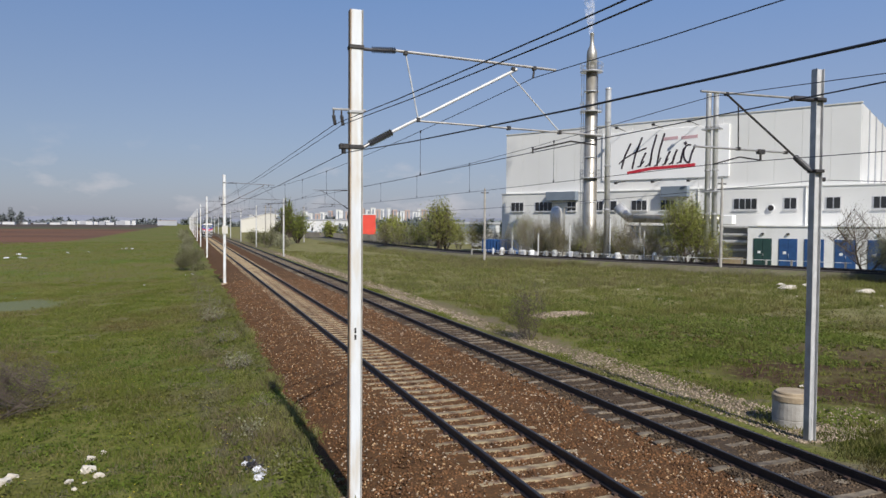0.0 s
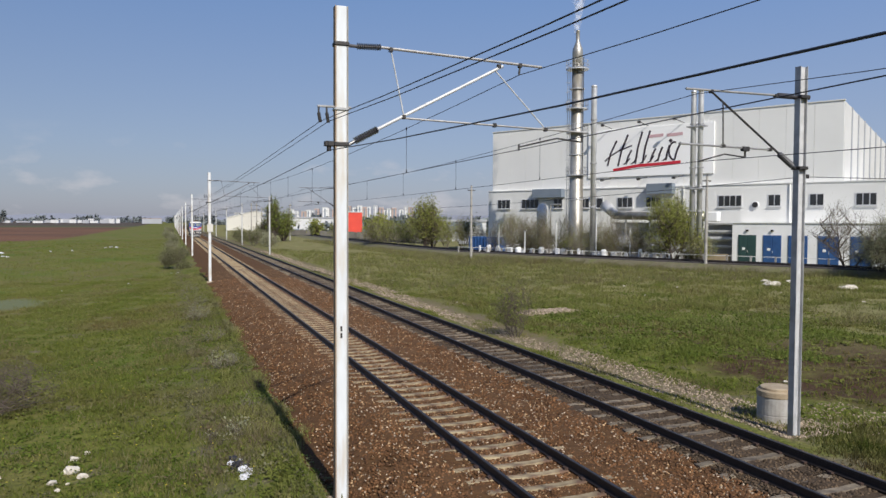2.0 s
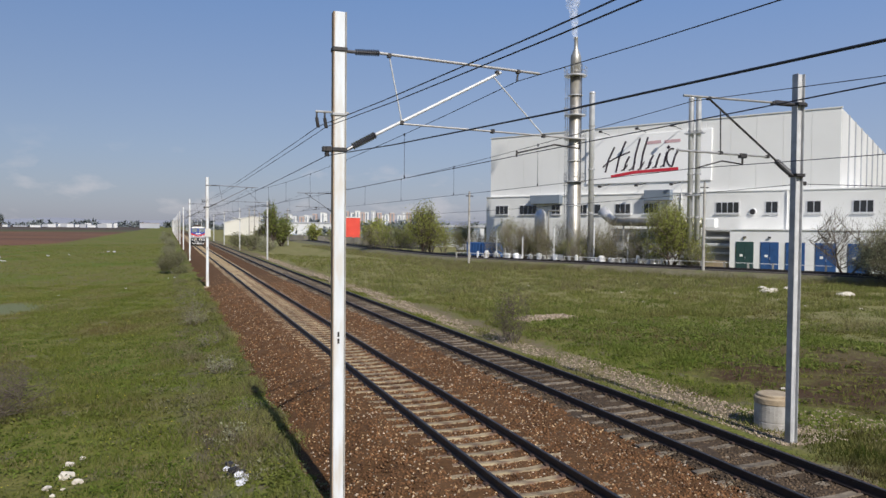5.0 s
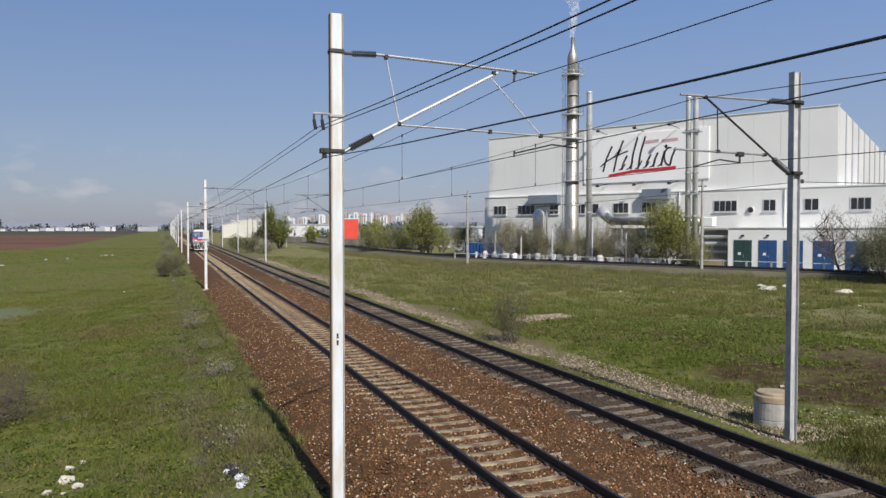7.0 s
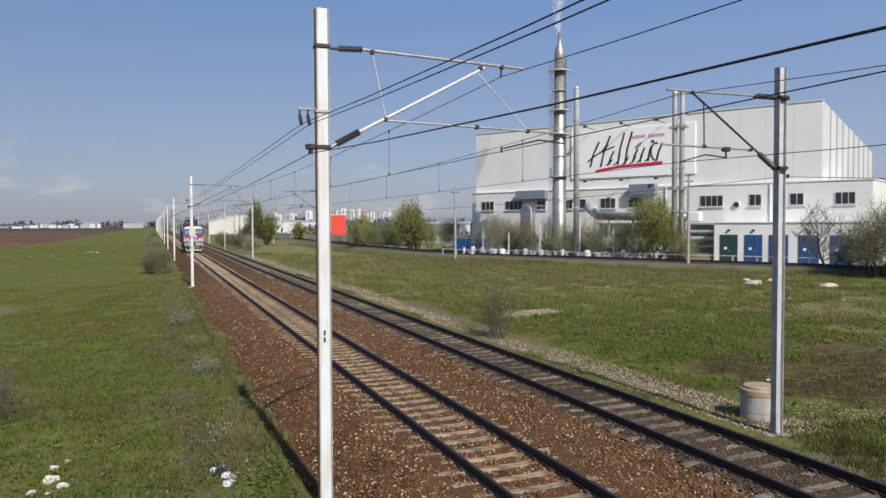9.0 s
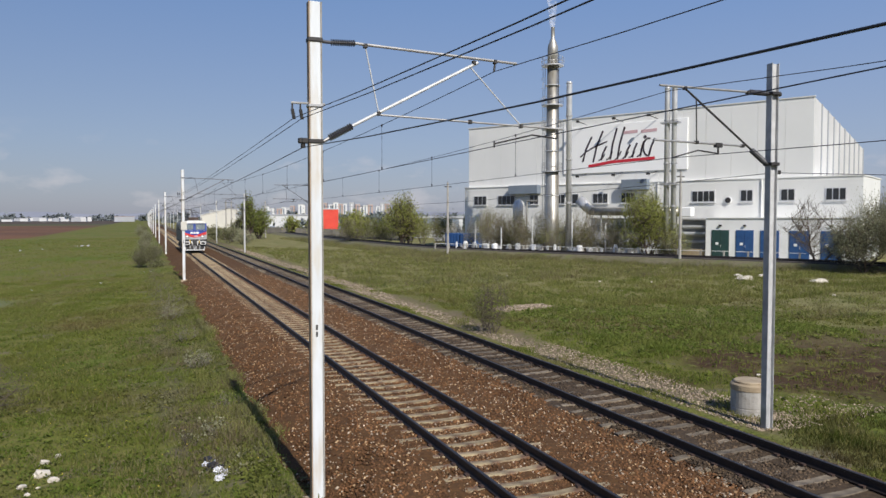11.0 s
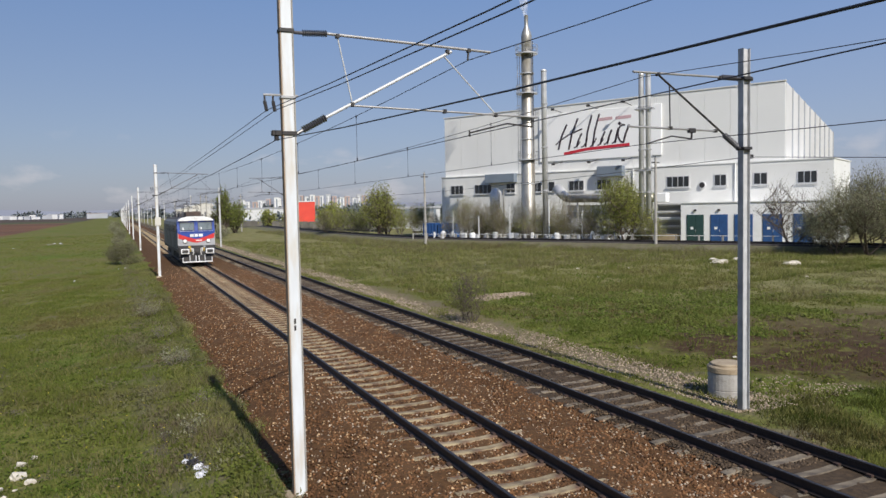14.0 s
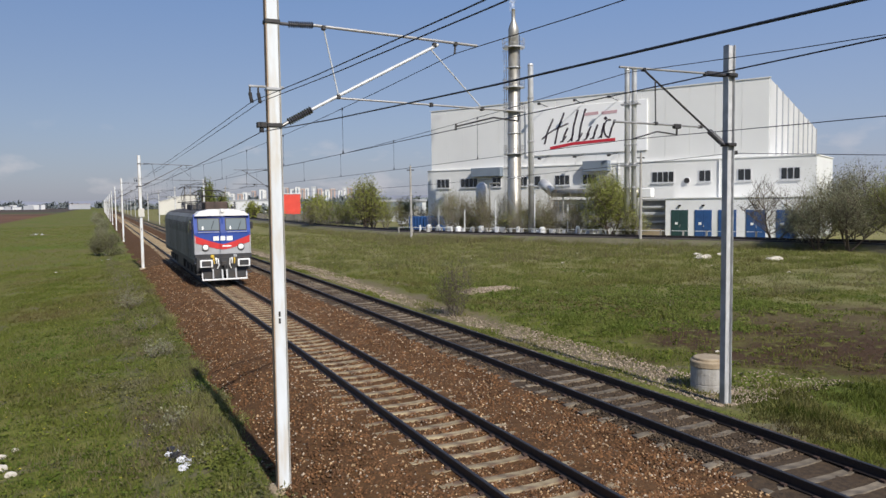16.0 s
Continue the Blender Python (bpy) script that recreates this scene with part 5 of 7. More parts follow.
bl = thing("blue_container", pose(45.5, 101.0, -0.5, 0, 0, -61), "blue steel skip container standing by the fence", "container")
part("container_body", box(B(), -1.3, 1.3, -1.1, 1.1, 0.2, 2.6, 0.04), M_blue_door, bl)
for x in (-1.1, -0.55, 0.0, 0.55, 1.1):
    part("container_rib", box(B(), x - 0.06, x + 0.06, -1.17, -1.1, 0.25, 2.55), M_blue_door, bl)
part("container_foot", box(B(), -1.1, 1.1, -1.0, 1.0, 0.0, 0.2), M_dark_metal, bl)
bl2 = copy_thing(bl, pose(44.15, 103.5, -0.5, 0, 0, -61))

for x, y, h in ((-29.5, -8.6, 4.2), (-20.4, -8.3, 4.8), (-14.2, -8.9, 5.6), (-9.8, -8.5, 4.0), (-25.0, -8.8, 3.4)):
    sp = thing("standpipe", in_yard(x, y), "slim pale standpipe in the factory yard", "pipe", "standpipes")
    part("pipe", rod(B(), (0, 0, -0.4), (0, 0, h), 0.09, 8), M_far_white, sp)
    part("cap", rod(B(), (0, 0, h), (0, 0, h + 0.14), 0.13, 8), M_galv, sp)

# steam over the stack
PUFFS = []
r_p = np.random.default_rng(5)
for i in range(9):
    b = bmesh.new()
    bmesh.ops.create_icosphere(b, subdivisions=3, radius=1.0)
    s = 0.35 + 0.13 * i
    for vtx in b.verts:
        k = 1 + 0.35 * noise.noise(vtx.co * 1.3 + Vector((i * 7.1, 0, 0)))
        vtx.co = Vector((vtx.co.x * s * k, vtx.co.y * s * k, vtx.co.z * 1.25 * k))
    ob = part("steam_puff", b, M_steam, None, "", True)
    PUFFS.append((ob, i))
    ob.matrix_world = in_yard(-17.8 + 0.05 * i, -8.0, 29.8 + 0.95 * i)
    tagged(ob, "thin white puff of steam rising from the stack", "steam", "steam plume")


# ---- siding, posts and fence ----
SIDE = [(84, 4), (70.5, 30), (61.0, 52), (54.3, 66), (47.5, 81), (42.0, 96), (39.2, 112), (38.6, 145), (39, 190), (41, 260), (45, 420)]


def smooth_path(pts, n=8):
    out = []
    P = [Vector((*p, 0)) for p in pts]
    for i in range(len(P) - 1):
        p0, p1, p2, p3 = P[max(i - 1, 0)], P[i], P[i + 1], P[min(i + 2, len(P) - 1)]
        for k in range(n):
            s = k / n
            out.append(0.5 * ((2 * p1) + (p2 - p0) * s + (2 * p0 - 5 * p1 + 4 * p2 - p3) * s * s + (3 * p1 - p0 - 3 * p2 + p3) * s ** 3))
    return out + [P[-1]]


SP = smooth_path(SIDE)


def along(prof, path, jitter=0.0):
    """A section of (offset, height) pairs swept along a path on the land."""
    b = B()
    rows = []
    rr = random.Random(4)
    for i, p in enumerate(path):
        d = (path[min(i + 1, len(path) - 1)] - path[max(i - 1, 0)]).normalized()
        nrm = Vector((d.y, -d.x, 0))
        rows.append([b.verts.new(p + nrm * (o + rr.uniform(-jitter, jitter)) + Vector((0, 0, h))) for o, h in prof])
    for a, c in zip(rows, rows[1:]):
        for i in range(len(prof) - 1):
            b.faces.new((a[i], a[i + 1], c[i + 1], c[i]))
    bmesh.ops.recalc_face_normals(b, faces=b.faces[:])
    return b


sid = thing("siding_track", pose(0, 0, 0), "grimy industrial siding on a low gravel bank", "railway track", kind="structure")
part("siding_bank", along([(-4.6, -0.75), (-2.4, 0.0), (2.4, 0.0), (4.6, -0.75)], SP, 0.15), M_gravel_bank, sid, "weedy gravel bank")
part("siding_bed", along([(-2.0, -0.02), (-1.8, 0.12), (1.8, 0.12), (2.0, -0.02)], SP), M_tar, sid, "dark oily track bed")
for o in (-0.75, 0.75):
    part("rail", along([(o - 0.06, 0.12), (o - 0.035, 0.29), (o + 0.035, 0.29), (o + 0.06, 0.12)], SP), M_rail, sid)


def plain_post(x, y, h, label, z=-0.6):
    t = thing("line_post", pose(x, y, z), label, "post", "posts of the siding")
    part("post_shaft", rod(B(), (0, 0, -0.2), (0, 0, h), 0.17, 10, 0.12), M_concrete, t)
    part("cross_arm", box(B(), -0.5, 0.5, -0.06, 0.06, h - 0.6, h - 0.48, 0.01), M_dark_metal, t)
    part("post_cap", rod(B(), (0, 0, h), (0, 0, h + 0.12), 0.05, 6), M_insul, t)
    return t


plain_post(36.9, 89.4, 9.6, "grey concrete line post beside the siding")
plain_post(53.2, 63.7, 9.9, "grey concrete line post beside the siding")
plain_post(30.5, 143, 9.6, "grey concrete line post beside the siding")
for x, y in ((18.9, 190), (20.4, 192), (28.5, 190), (27, 240)):
    plain_post(x, y, 9.4, "grey concrete line post beside the siding")


def fence():
    t = thing("yard_fence", HALL, "low pale railing with concrete posts along the factory yard", "fence")
    for i in range(20):
        x = -36 + 2.55 * i
        pb = part("fence_post", box(B(), x - 0.09, x + 0.09, -9.57, -9.43, -0.3, 1.2, 0.01), M_concrete, t)
    for z in (1.1,):
        part("fence_rail", box(B(), -36, 13, -9.40, -9.36, z, z + 0.06), M_clad, t)
    return t


fence()
far_f = thing("board_fence", pose(0, 0, -0.5), "weathered grey board fence far along the line", "fence")
for i in range(60):
    s = i / 60
    x, y = 33 + 20 * s, 260 - 112 * s
    part("board", box(B(), x - 0.85, x + 0.85, y - 0.04, y + 0.04, 0.0, 2.0 + 0.1 * math.sin(i * 2.3)), M_board, far_f)


# ---- trees and shrubs ----
def branchy(seed, height, spread, levels, trunk_r, lean=0.25, first=0.25, n0=5, tips_only=True):
    """Limb segments (p, q, r0, r1) of a tree and the places of its twig ends."""
    rr = random.Random(seed)
    segs, tips = [], []

    def grow(p, d, length, r, level):
        k = 3
        q = p
        for i in range(k):
            d = (d + Vector((rr.uniform(-1, 1), rr.uniform(-1, 1), rr.uniform(-0.4, 0.8))) * 0.22).normalized()
            e = q + d * length / k
            segs.append((q, e, r * (1 - 0.25 * i), r * (1 - 0.25 * (i + 1))))
            q = e
            tips.append(q)
            if level < levels:
                for _ in range(2):
                    a = rr.uniform(0, 2 * math.pi)
                    side = Vector((math.cos(a), math.sin(a), rr.uniform(0.0, 0.7)))
                    grow(q, (d * 0.5 + side * spread).normalized(), length * rr.uniform(0.45, 0.7), r * 0.5, level + 1)
        tips.append(q)

    for i in range(n0):
        a = 2 * math.pi * (i + rr.random()) / n0
        d = Vector((math.cos(a) * lean, math.sin(a) * lean, 1)).normalized()
        grow(Vector((math.cos(a) * 0.1, math.sin(a) * 0.1, 0)), d, height * rr.uniform(0.5, 0.72), trunk_r, 0)
    return segs, tips


def limbs_mesh(segs, seg=5, keep=0.0):
    vs, fs = [], []
    for p, q, r0, r1 in segs:
        if r0 < keep:
            continue
        d = q - p
        if d.length < 1e-5:
            continue
        d.normalize()
        a = d.orthogonal().normalized()
        c = d.cross(a)
        o = len(vs)
        for cen, r in ((p, r0), (q, r1)):
            for i in range(seg):
                t2 = 2 * math.pi * i / seg
                vs.append(cen + (a * math.cos(t2) + c * math.sin(t2)) * r)
        for i in range(seg):
            j = (i + 1) % seg
            fs.append((o + i, o + j, o + seg + j, o + seg + i))
    return np.array([tuple(v) for v in vs]), np.array(fs)


def leaves_mesh(tips, n, size, jitter, seed, squash=0.8):
    r2 = np.random.default_rng(seed)
    T = np.array([tuple(t) for t in tips])
    c = T[r2.integers(0, len(T), n)] + r2.normal(0, jitter, (n, 3)) * np.array([1, 1, squash])
    c[:, 2] = np.maximum(c[:, 2], 0.08)
    a = r2.normal(0, 1, (n, 3))
    a /= np.linalg.norm(a, axis=1)[:, None]
    b = np.cross(a, r2.normal(0, 1, (n, 3)))
    b /= np.linalg.norm(b, axis=1)[:, None]
    s = size * r2.uniform(0.6, 1.4, n)[:, None]
    v = np.stack([c - a * s, c + b * s * 0.55, c + a * s, c - b * s * 0.55], 1).reshape(-1, 3)
    return v, np.arange(4 * n).reshape(n, 4)


def tree(name, at, seed, height, spread, levels, trunk_r, leaf, n_leaf, size, jitter, label, category="tree", lean=0.3, n0=4, twig=None, group="", oval=1.0):
    t = thing(name, pose(*at), label, category, group)
    segs, tips = branchy(seed, height, spread, levels, trunk_r, lean, n0=n0)
    top = max(p.z for p in tips)
    k = height / top
    segs = [(p * k, q * k, r0, r1) for p, q, r0, r1 in segs]
    tips = [p * k for p in tips]
    if oval:
        def shape(p):
            k2 = float(np.interp(p.z / height, [0, 0.2, 0.45, 0.75, 1.0], [1.6, 1.5, 1.1, 0.72, 0.5])) * oval
            return Vector((p.x * k2, p.y * k2, p.z))
        segs = [(shape(p), shape(q), r0, r1) for p, q, r0, r1 in segs]
        tips = [shape(p) for p in tips]
    v, f = limbs_mesh(segs)
    o = new("trunk", raw_mesh("trunk", v, f, twig or M_bark))
    o.parent = t
    if n_leaf:
        v, f = leaves_mesh(tips, n_leaf, size, jitter, seed)
        c = new("crown", raw_mesh("crown", v, f, leaf))
        c.parent = t
    return t


def yard_at(x, y):
    p = HALL @ Vector((x, y, -0.15))
    return (p.x, p.y, p.z)


# along the factory yard
tree("tree", yard_at(-4.6, -8.0), 11, 8.8, 0.75, 3, 0.14, M_leaf_yellow, 15000, 0.085, 0.40, "fresh yellow-green tree standing before the factory", lean=0.26, n0=6)
for i, (x, y, h, s) in enumerate(((-28.8, -6.4, 6.0, 34), (-24.6, -7.0, 5.2, 36), (-22.2, -7.8, 4.0, 37), (-17.0, -8, 4.4, 38), (-13.0, -8.2, 3.4, 39), (-8.5, -8.3, 4.2, 40), (-1.0, -8.6, 3.2, 41))):
    tree("tree", yard_at(x, y), s, h * 1.2, 0.75, 3, 0.045, M_blossom if i % 3 else M_leaf_yellow, 1900 if i % 3 else 2600, 0.06, 0.34, "slender nearly bare young tree by the factory fence", twig=M_twig, lean=0.35, n0=7, group="young trees by the fence")
for i, (x, y, h) in enumerate(((-27.2, -5.2, 3.8), (-25.9, -6.4, 3.0), (-20.8, -5.8, 3.6), (-19.4, -6.6, 3.0), (-15.8, -5.2, 3.2), (-11.0, -6.4, 3.0), (-6.8, -7.0, 2.8), (-2.6, -7.6, 2.6))):
    tree("shrub", yard_at(x, y), 160 + i, h, 0.8, 3, 0.035, M_leaf_olive if i % 2 else M_leaf_yellow, 1800, 0.07, 0.34, "scrubby olive bush among the clutter of the yard", "shrub", lean=0.5, n0=8, twig=M_twig, group="yard shrubs")
for i in range(15):
    x, y = -31.0 + 1.5 * i + 0.6 * math.sin(i * 2.7), -7.4 + 1.0 * math.sin(i * 1.9)
    tree("tree", yard_at(x, y), 300 + i, 5.4 + 2.2 * abs(math.sin(i * 1.3)), 0.55, 3, 0.03, (M_blossom, M_leaf_grey, M_leaf_yellow)[i % 3], 750, 0.05, 0.36, "thin upright budding tree in the tangle along the yard fence", twig=M_twig, lean=0.28, n0=5, group="young trees by the fence", oval=0.7)
for i, (x, y, h) in enumerate(((47.5, 112, 5.0), (50.4, 110, 5.4), (53.8, 107.5, 4.8))):
    tree("tree", (x, y, -0.5), 330 + i, h, 0.7, 3, 0.05, M_petal, 2600, 0.06, 0.38, "small tree in white blossom by the siding", twig=M_twig, lean=0.4, n0=5, group="blossoming trees")
# between the siding and the town
tree("tree", (41.5, 121.6, -0.5), 51, 10.0, 0.7, 3, 0.14, M_leaf_yellow, 5600, 0.13, 0.45, "fresh green broad-leaved tree beside the siding", lean=0.28, n0=7, oval=1.0)
tree("tree", (44.5, 126.0, -0.5), 52, 7.0, 0.7, 3, 0.12, M_leaf_yellow, 2600, 0.18, 0.5, "yellow-green tree beside the siding", lean=0.35)
tree("tree", (39.6, 147.0, -0.5), 53, 6.6, 0.7, 3, 0.12, M_leaf_yellow, 2600, 0.2, 0.5, "yellow-green tree beside the siding", lean=0.4)
for i, (x, y, h) in enumerate(((36.6, 139, 5.2), (38.0, 134, 5.6), (39.5, 130, 5.0), (42.2, 131, 5.4), (44.0, 118, 5.0), (48.2, 121, 5.6), (52.5, 117, 5.0), (49.8, 121, 5.5), (33.8, 158, 4.8), (54.5, 113, 5.0))):
    tree("tree", (x, y, -0.5), 60 + i, h * 1.12, 0.7, 3, 0.05, (M_blossom, M_leaf_yellow, M_leaf_green, M_leaf_yellow, M_leaf_yellow)[i % 5], 2600, 0.09, 0.34, "budding yellow-green tree in the hedge by the siding", twig=M_twig, lean=0.34, n0=7, group="hedge trees by the siding", oval=0.9)
tree("tree", (22.6, 176.0, -0.6), 75, 11.4, 0.16, 3, 0.2, M_leaf_green, 3600, 0.16, 0.28, "slim green poplar beside the line", lean=0.1, n0=4)
tree("tree", (25.6, 181.0, -0.6), 76, 8.0, 0.5, 3, 0.2, M_leaf_green, 4200, 0.16, 0.6, "round yellow-green tree beside the line", lean=0.35, n0=5)
tree("tree", (20.4, 180.0, -0.6), 77, 5.6, 0.4, 3, 0.1, M_leaf_olive, 1500, 0.16, 0.4, "small olive tree beside the line", lean=0.35, n0=5)
tree("tree", (40.0, 215.0, -0.6), 78, 6.0, 0.6, 3, 0.16, M_leaf_yellow, 1500, 0.26, 0.5, "round yellow-green tree before a warehouse", lean=0.35, n0=5)
for i, (x, y, h, w) in enumerate(((15.3, 150, 3.4, 0.9), (16.8, 158, 3.6, 0.9), (14.8, 170, 3.0, 0.9), (17.2, 141, 2.6, 0.9), (15.6, 186, 3.2, 0.9), (19.0, 165, 3.0, 0.9))):
    tree("shrub", (x, y, -0.6), 90 + i, h, w, 2, 0.05, M_leaf_grey if i % 2 else M_leaf_olive, 1500, 0.12, 0.45, "olive-brown shrub on the verge of the line", "shrub", lean=0.7, n0=6, twig=M_twig, group="verge shrubs")
# trees at the right edge of the meadow
tree("tree", (61.6, 53.4, -0.5), 101, 7.2, 0.85, 3, 0.13, M_leaf_grey, 3000, 0.04, 0.35, "nearly bare spreading tree before the factory", twig=M_bark, lean=0.6, n0=3)
tree("tree", (58.4, 46.0, -0.5), 102, 6.0, 0.8, 3, 0.08, M_leaf_grey, 17000, 0.05, 0.40, "airy grey-olive tree at the meadow's edge", lean=0.5, n0=5, twig=M_bark)
tree("tree", (59.8, 43.9, -0.5), 103, 8.4, 0.7, 3, 0.09, M_leaf_grey, 22000, 0.05, 0.42, "tall airy grey-olive tree at the meadow's edge", lean=0.4, n0=5, twig=M_bark)
tree("tree", (62.2, 40.6, -0.5), 104, 7.6, 0.7, 3, 0.10, M_leaf_yellow, 12000, 0.06, 0.45, "yellow-green tree at the meadow's edge", lean=0.45, n0=5)
tree("tree", (60.3, 48.8, -0.5), 105, 4.8, 0.8, 3, 0.06, M_leaf_grey, 8000, 0.05, 0.40, "low grey-olive tree at the meadow's edge", lean=0.5, n0=5, twig=M_bark)
tree("tree", (64.4, 46.6, -0.5), 106, 7.2, 0.8, 3, 0.08, M_leaf_olive, 14000, 0.06, 0.42, "leafy olive-green tree at the meadow's edge", lean=0.45, n0=5, twig=M_bark)
# shrubs near the line
tree("shrub", (13.55, 27.9, -0.62), 111, 2.9, 0.45, 3, 0.014, M_leaf_green, 800, 0.04, 0.16, "sparse green shrub beside the second track", "shrub", lean=0.38, n0=12, twig=M_bark)
tree("shrub", (0.5, 86.5, -1.0), 112, 3.1, 0.6, 3, 0.022, M_leaf_olive, 5200, 0.05, 0.34, "dense olive-green bush on the bank of the line", "shrub", lean=0.5, n0=10, twig=M_twig)
tree("shrub", (-0.4, 88.5, -1.0), 113, 2.0, 0.5, 3, 0.03, M_leaf_olive, 3000, 0.05, 0.24, "olive-green bush on the bank of the line", "shrub", lean=0.5, n0=9, twig=M_twig)
for i, (x, y, h) in enumerate(((1.3, 85, 0.8), (0.6, 106, 1.0), (0.9, 120, 1.5), (0.2, 140, 2.4), (-0.2, 158, 2.2), (0.4, 190, 2.4), (0.8, 172, 3.0), (0.3, 200, 3.2), (-0.8, 225, 3.0), (-1.5, 260, 3.5), (0.0, 320, 4.0), (-2.0, 380, 4.0))):
    tree("shrub", (x, y, -1.0), 120 + i, h * 0.7, 0.8, 2, 0.03, M_leaf_grey if i % 2 else M_leaf_olive, 1000, 0.08, 0.3, "olive-green bush on the bank of the line", "shrub", lean=0.75, n0=6, twig=M_twig, group="bank shrubs")
tree("shrub", (-5.1, 23.4, -1.25), 115, 2.3, 1.2, 3, 0.024, M_leaf_olive, 300, 0.03, 0.15, "bare dark thorny shrub in the meadow", "shrub", lean=1.05, n0=13, oval=1.2, twig=M_bark)
tree("shrub", (-5.9, 24.2, -1.25), 116, 2.1, 1.2, 3, 0.024, M_leaf_olive, 300, 0.03, 0.15, "bare dark thorny shrub in the meadow", "shrub", lean=1.05, n0=12, oval=1.2, twig=M_bark)
for i, (x, y, h) in enumerate(((2.05, 20.5, 0.6), (1.7, 26.5, 0.8), (1.6, 33.0, 0.8), (1.3, 40.0, 1.0), (1.5, 47.5, 0.9), (1.6, 18.0, 0.45), (1.3, 54.0, 1.0))):
    tree("shrub", (x, y, -0.86), 130 + i, h, 0.9, 2, 0.010, M_leaf_grey if i % 2 else M_leaf_green, 260, 0.035, 0.12, "low grey-green weed clump at the ballast's edge", "shrub", lean=0.9, n0=7, twig=M_twig, group="weed clumps by the ballast")


for i, (x, y, h) in enumerate(((1.55, 15.2, 0.55), (1.15, 17.4, 0.6), (1.75, 14.6, 0.4))):
    tree("shrub", (x, y, -0.88), 140 + i, h, 1.0, 2, 0.008, M_leaf_grey, 60, 0.03, 0.10, "dry dark twiggy weed clump beside the litter", "shrub", lean=1.0, n0=9, twig=M_bark, group="weed clumps by the ballast")


# ---- small things beside the line ----
mh = thing("manhole_shaft", pose(13.95, 14.05, -0.58), "round pale concrete manhole shaft with a stained lid", "manhole")
part("lower_ring", lathe(B(), [(0.45, -0.1), (0.45, 0.22), (0.44, 0.24)], 32), M_concrete, mh, "pale concrete ring", smooth=False)
part("upper_ring", lathe(B(), [(0.445, 0.245), (0.45, 0.26), (0.45, 0.66)], 32), M_concrete, mh, "pale concrete ring")
part("collar", lathe(B(), [(0.455, 0.665), (0.465, 0.68), (0.465, 0.80), (0.44, 0.83)], 32), M_concrete_warm, mh, "brown-stained collar")
part("lid", lathe(B(), [(0.39, 0.83), (0.39, 0.88), (0.36, 0.90)], 32), M_concrete_warm, mh, "worn concrete lid")


def rock(at, s, seed, material, label, category="rock", group="white rocks"):
    b = bmesh.new()
    bmesh.ops.create_icosphere(b, subdivisions=2 if category == "rock" else 1, radius=1.0)
    off = Vector((seed * 3.7, seed * 1.3, 0))
    for vtx in b.verts:
        k = 1 + 0.5 * noise.noise(vtx.co * 1.1 + off) + 0.35 * noise.noise(vtx.co * 3.1 + off)
        vtx.co = Vector((vtx.co.x * s[0] * k, vtx.co.y * s[1] * k, max(vtx.co.z * s[2] * k, -0.4 * s[2])))
    ob = part("rock" if category == "rock" else "litter", b, material, None)
    ob.matrix_world = pose(*at)
    return tagged(ob, label, category, group)


M_chalk = mat("chalky_stone", (0.62, 0.57, 0.49), (0.45, 0.40, 0.33), 5, 0.9, bump=0.5)
gz = lambda x, y: float(ground_height(x, y))
for i, (x, y, s) in enumerate(((-1.98, 16.95, 0.19), (-2.25, 16.35, 0.11), (-1.72, 16.55, 0.12), (-1.95, 16.2, 0.06), (-3.55, 16.75, 0.22), (-3.42, 17.15, 0.14), (-2.02, 17.75, 0.14), (-1.78, 18.1, 0.09), (-2.1, 15.85, 0.07))):
    rock((x, y, gz(x, y) + 0.03), (s * 0.85, s * 0.6, s * 0.6), i + 1, M_chalk, "rough white stone lying in the grass")
r_l = np.random.default_rng(33)
for i, (x, y, s) in enumerate(((0.0, 79.5, 0.22), (0.55, 79.0, 0.2), (-11.8, 168, 0.8), (-10.6, 167, 0.7), (-12.6, 166, 0.6), (-24.3, 130, 0.7), (-23.4, 128, 0.6), (-26.5, 131, 0.8), (-3.4, 68.0, 0.18), (-20.5, 150, 0.6), (-17.5, 155, 0.5), (-27.5, 145, 0.8), (-12.0, 62, 0.15), (-8.0, 64, 0.15))):
    rock((x, y, gz(x, y) + 0.02), (s * 0.6, s * 0.35, s * 0.2), 20 + i, M_bag, "scrap of white plastic litter in the meadow", "litter", "meadow litter")
for i in range(26):
    x, y = r_l.uniform(15, 48), r_l.uniform(14, 62)
    s = r_l.uniform(0.05, 0.13)
    rock((x, y, gz(x, y) + 0.03), (s, s * 0.7, s * 0.5), 50 + i, M_chalk, "small pale stone lying in the meadow", "rock", "meadow stones")
for i, (x, y, s) in enumerate(((43.0, 43.9, 0.5), (43.6, 44.6, 0.6), (44.4, 45.4, 0.5), (46.2, 40.0, 0.65), (47.4, 46.0, 0.5), (45.6, 47.4, 0.3))):
    rock((x, y, gz(x, y) + 0.08), (s * 1.3, s * 0.8, s * 0.35), 80 + i, M_chalk, "pale slab of broken concrete in the meadow", "rock", "broken slabs")
bag = thing("plastic_bag", pose(1.33, 15.0, gz(1.33, 15.0)), "crumpled white and black plastic bag in the grass", "litter")
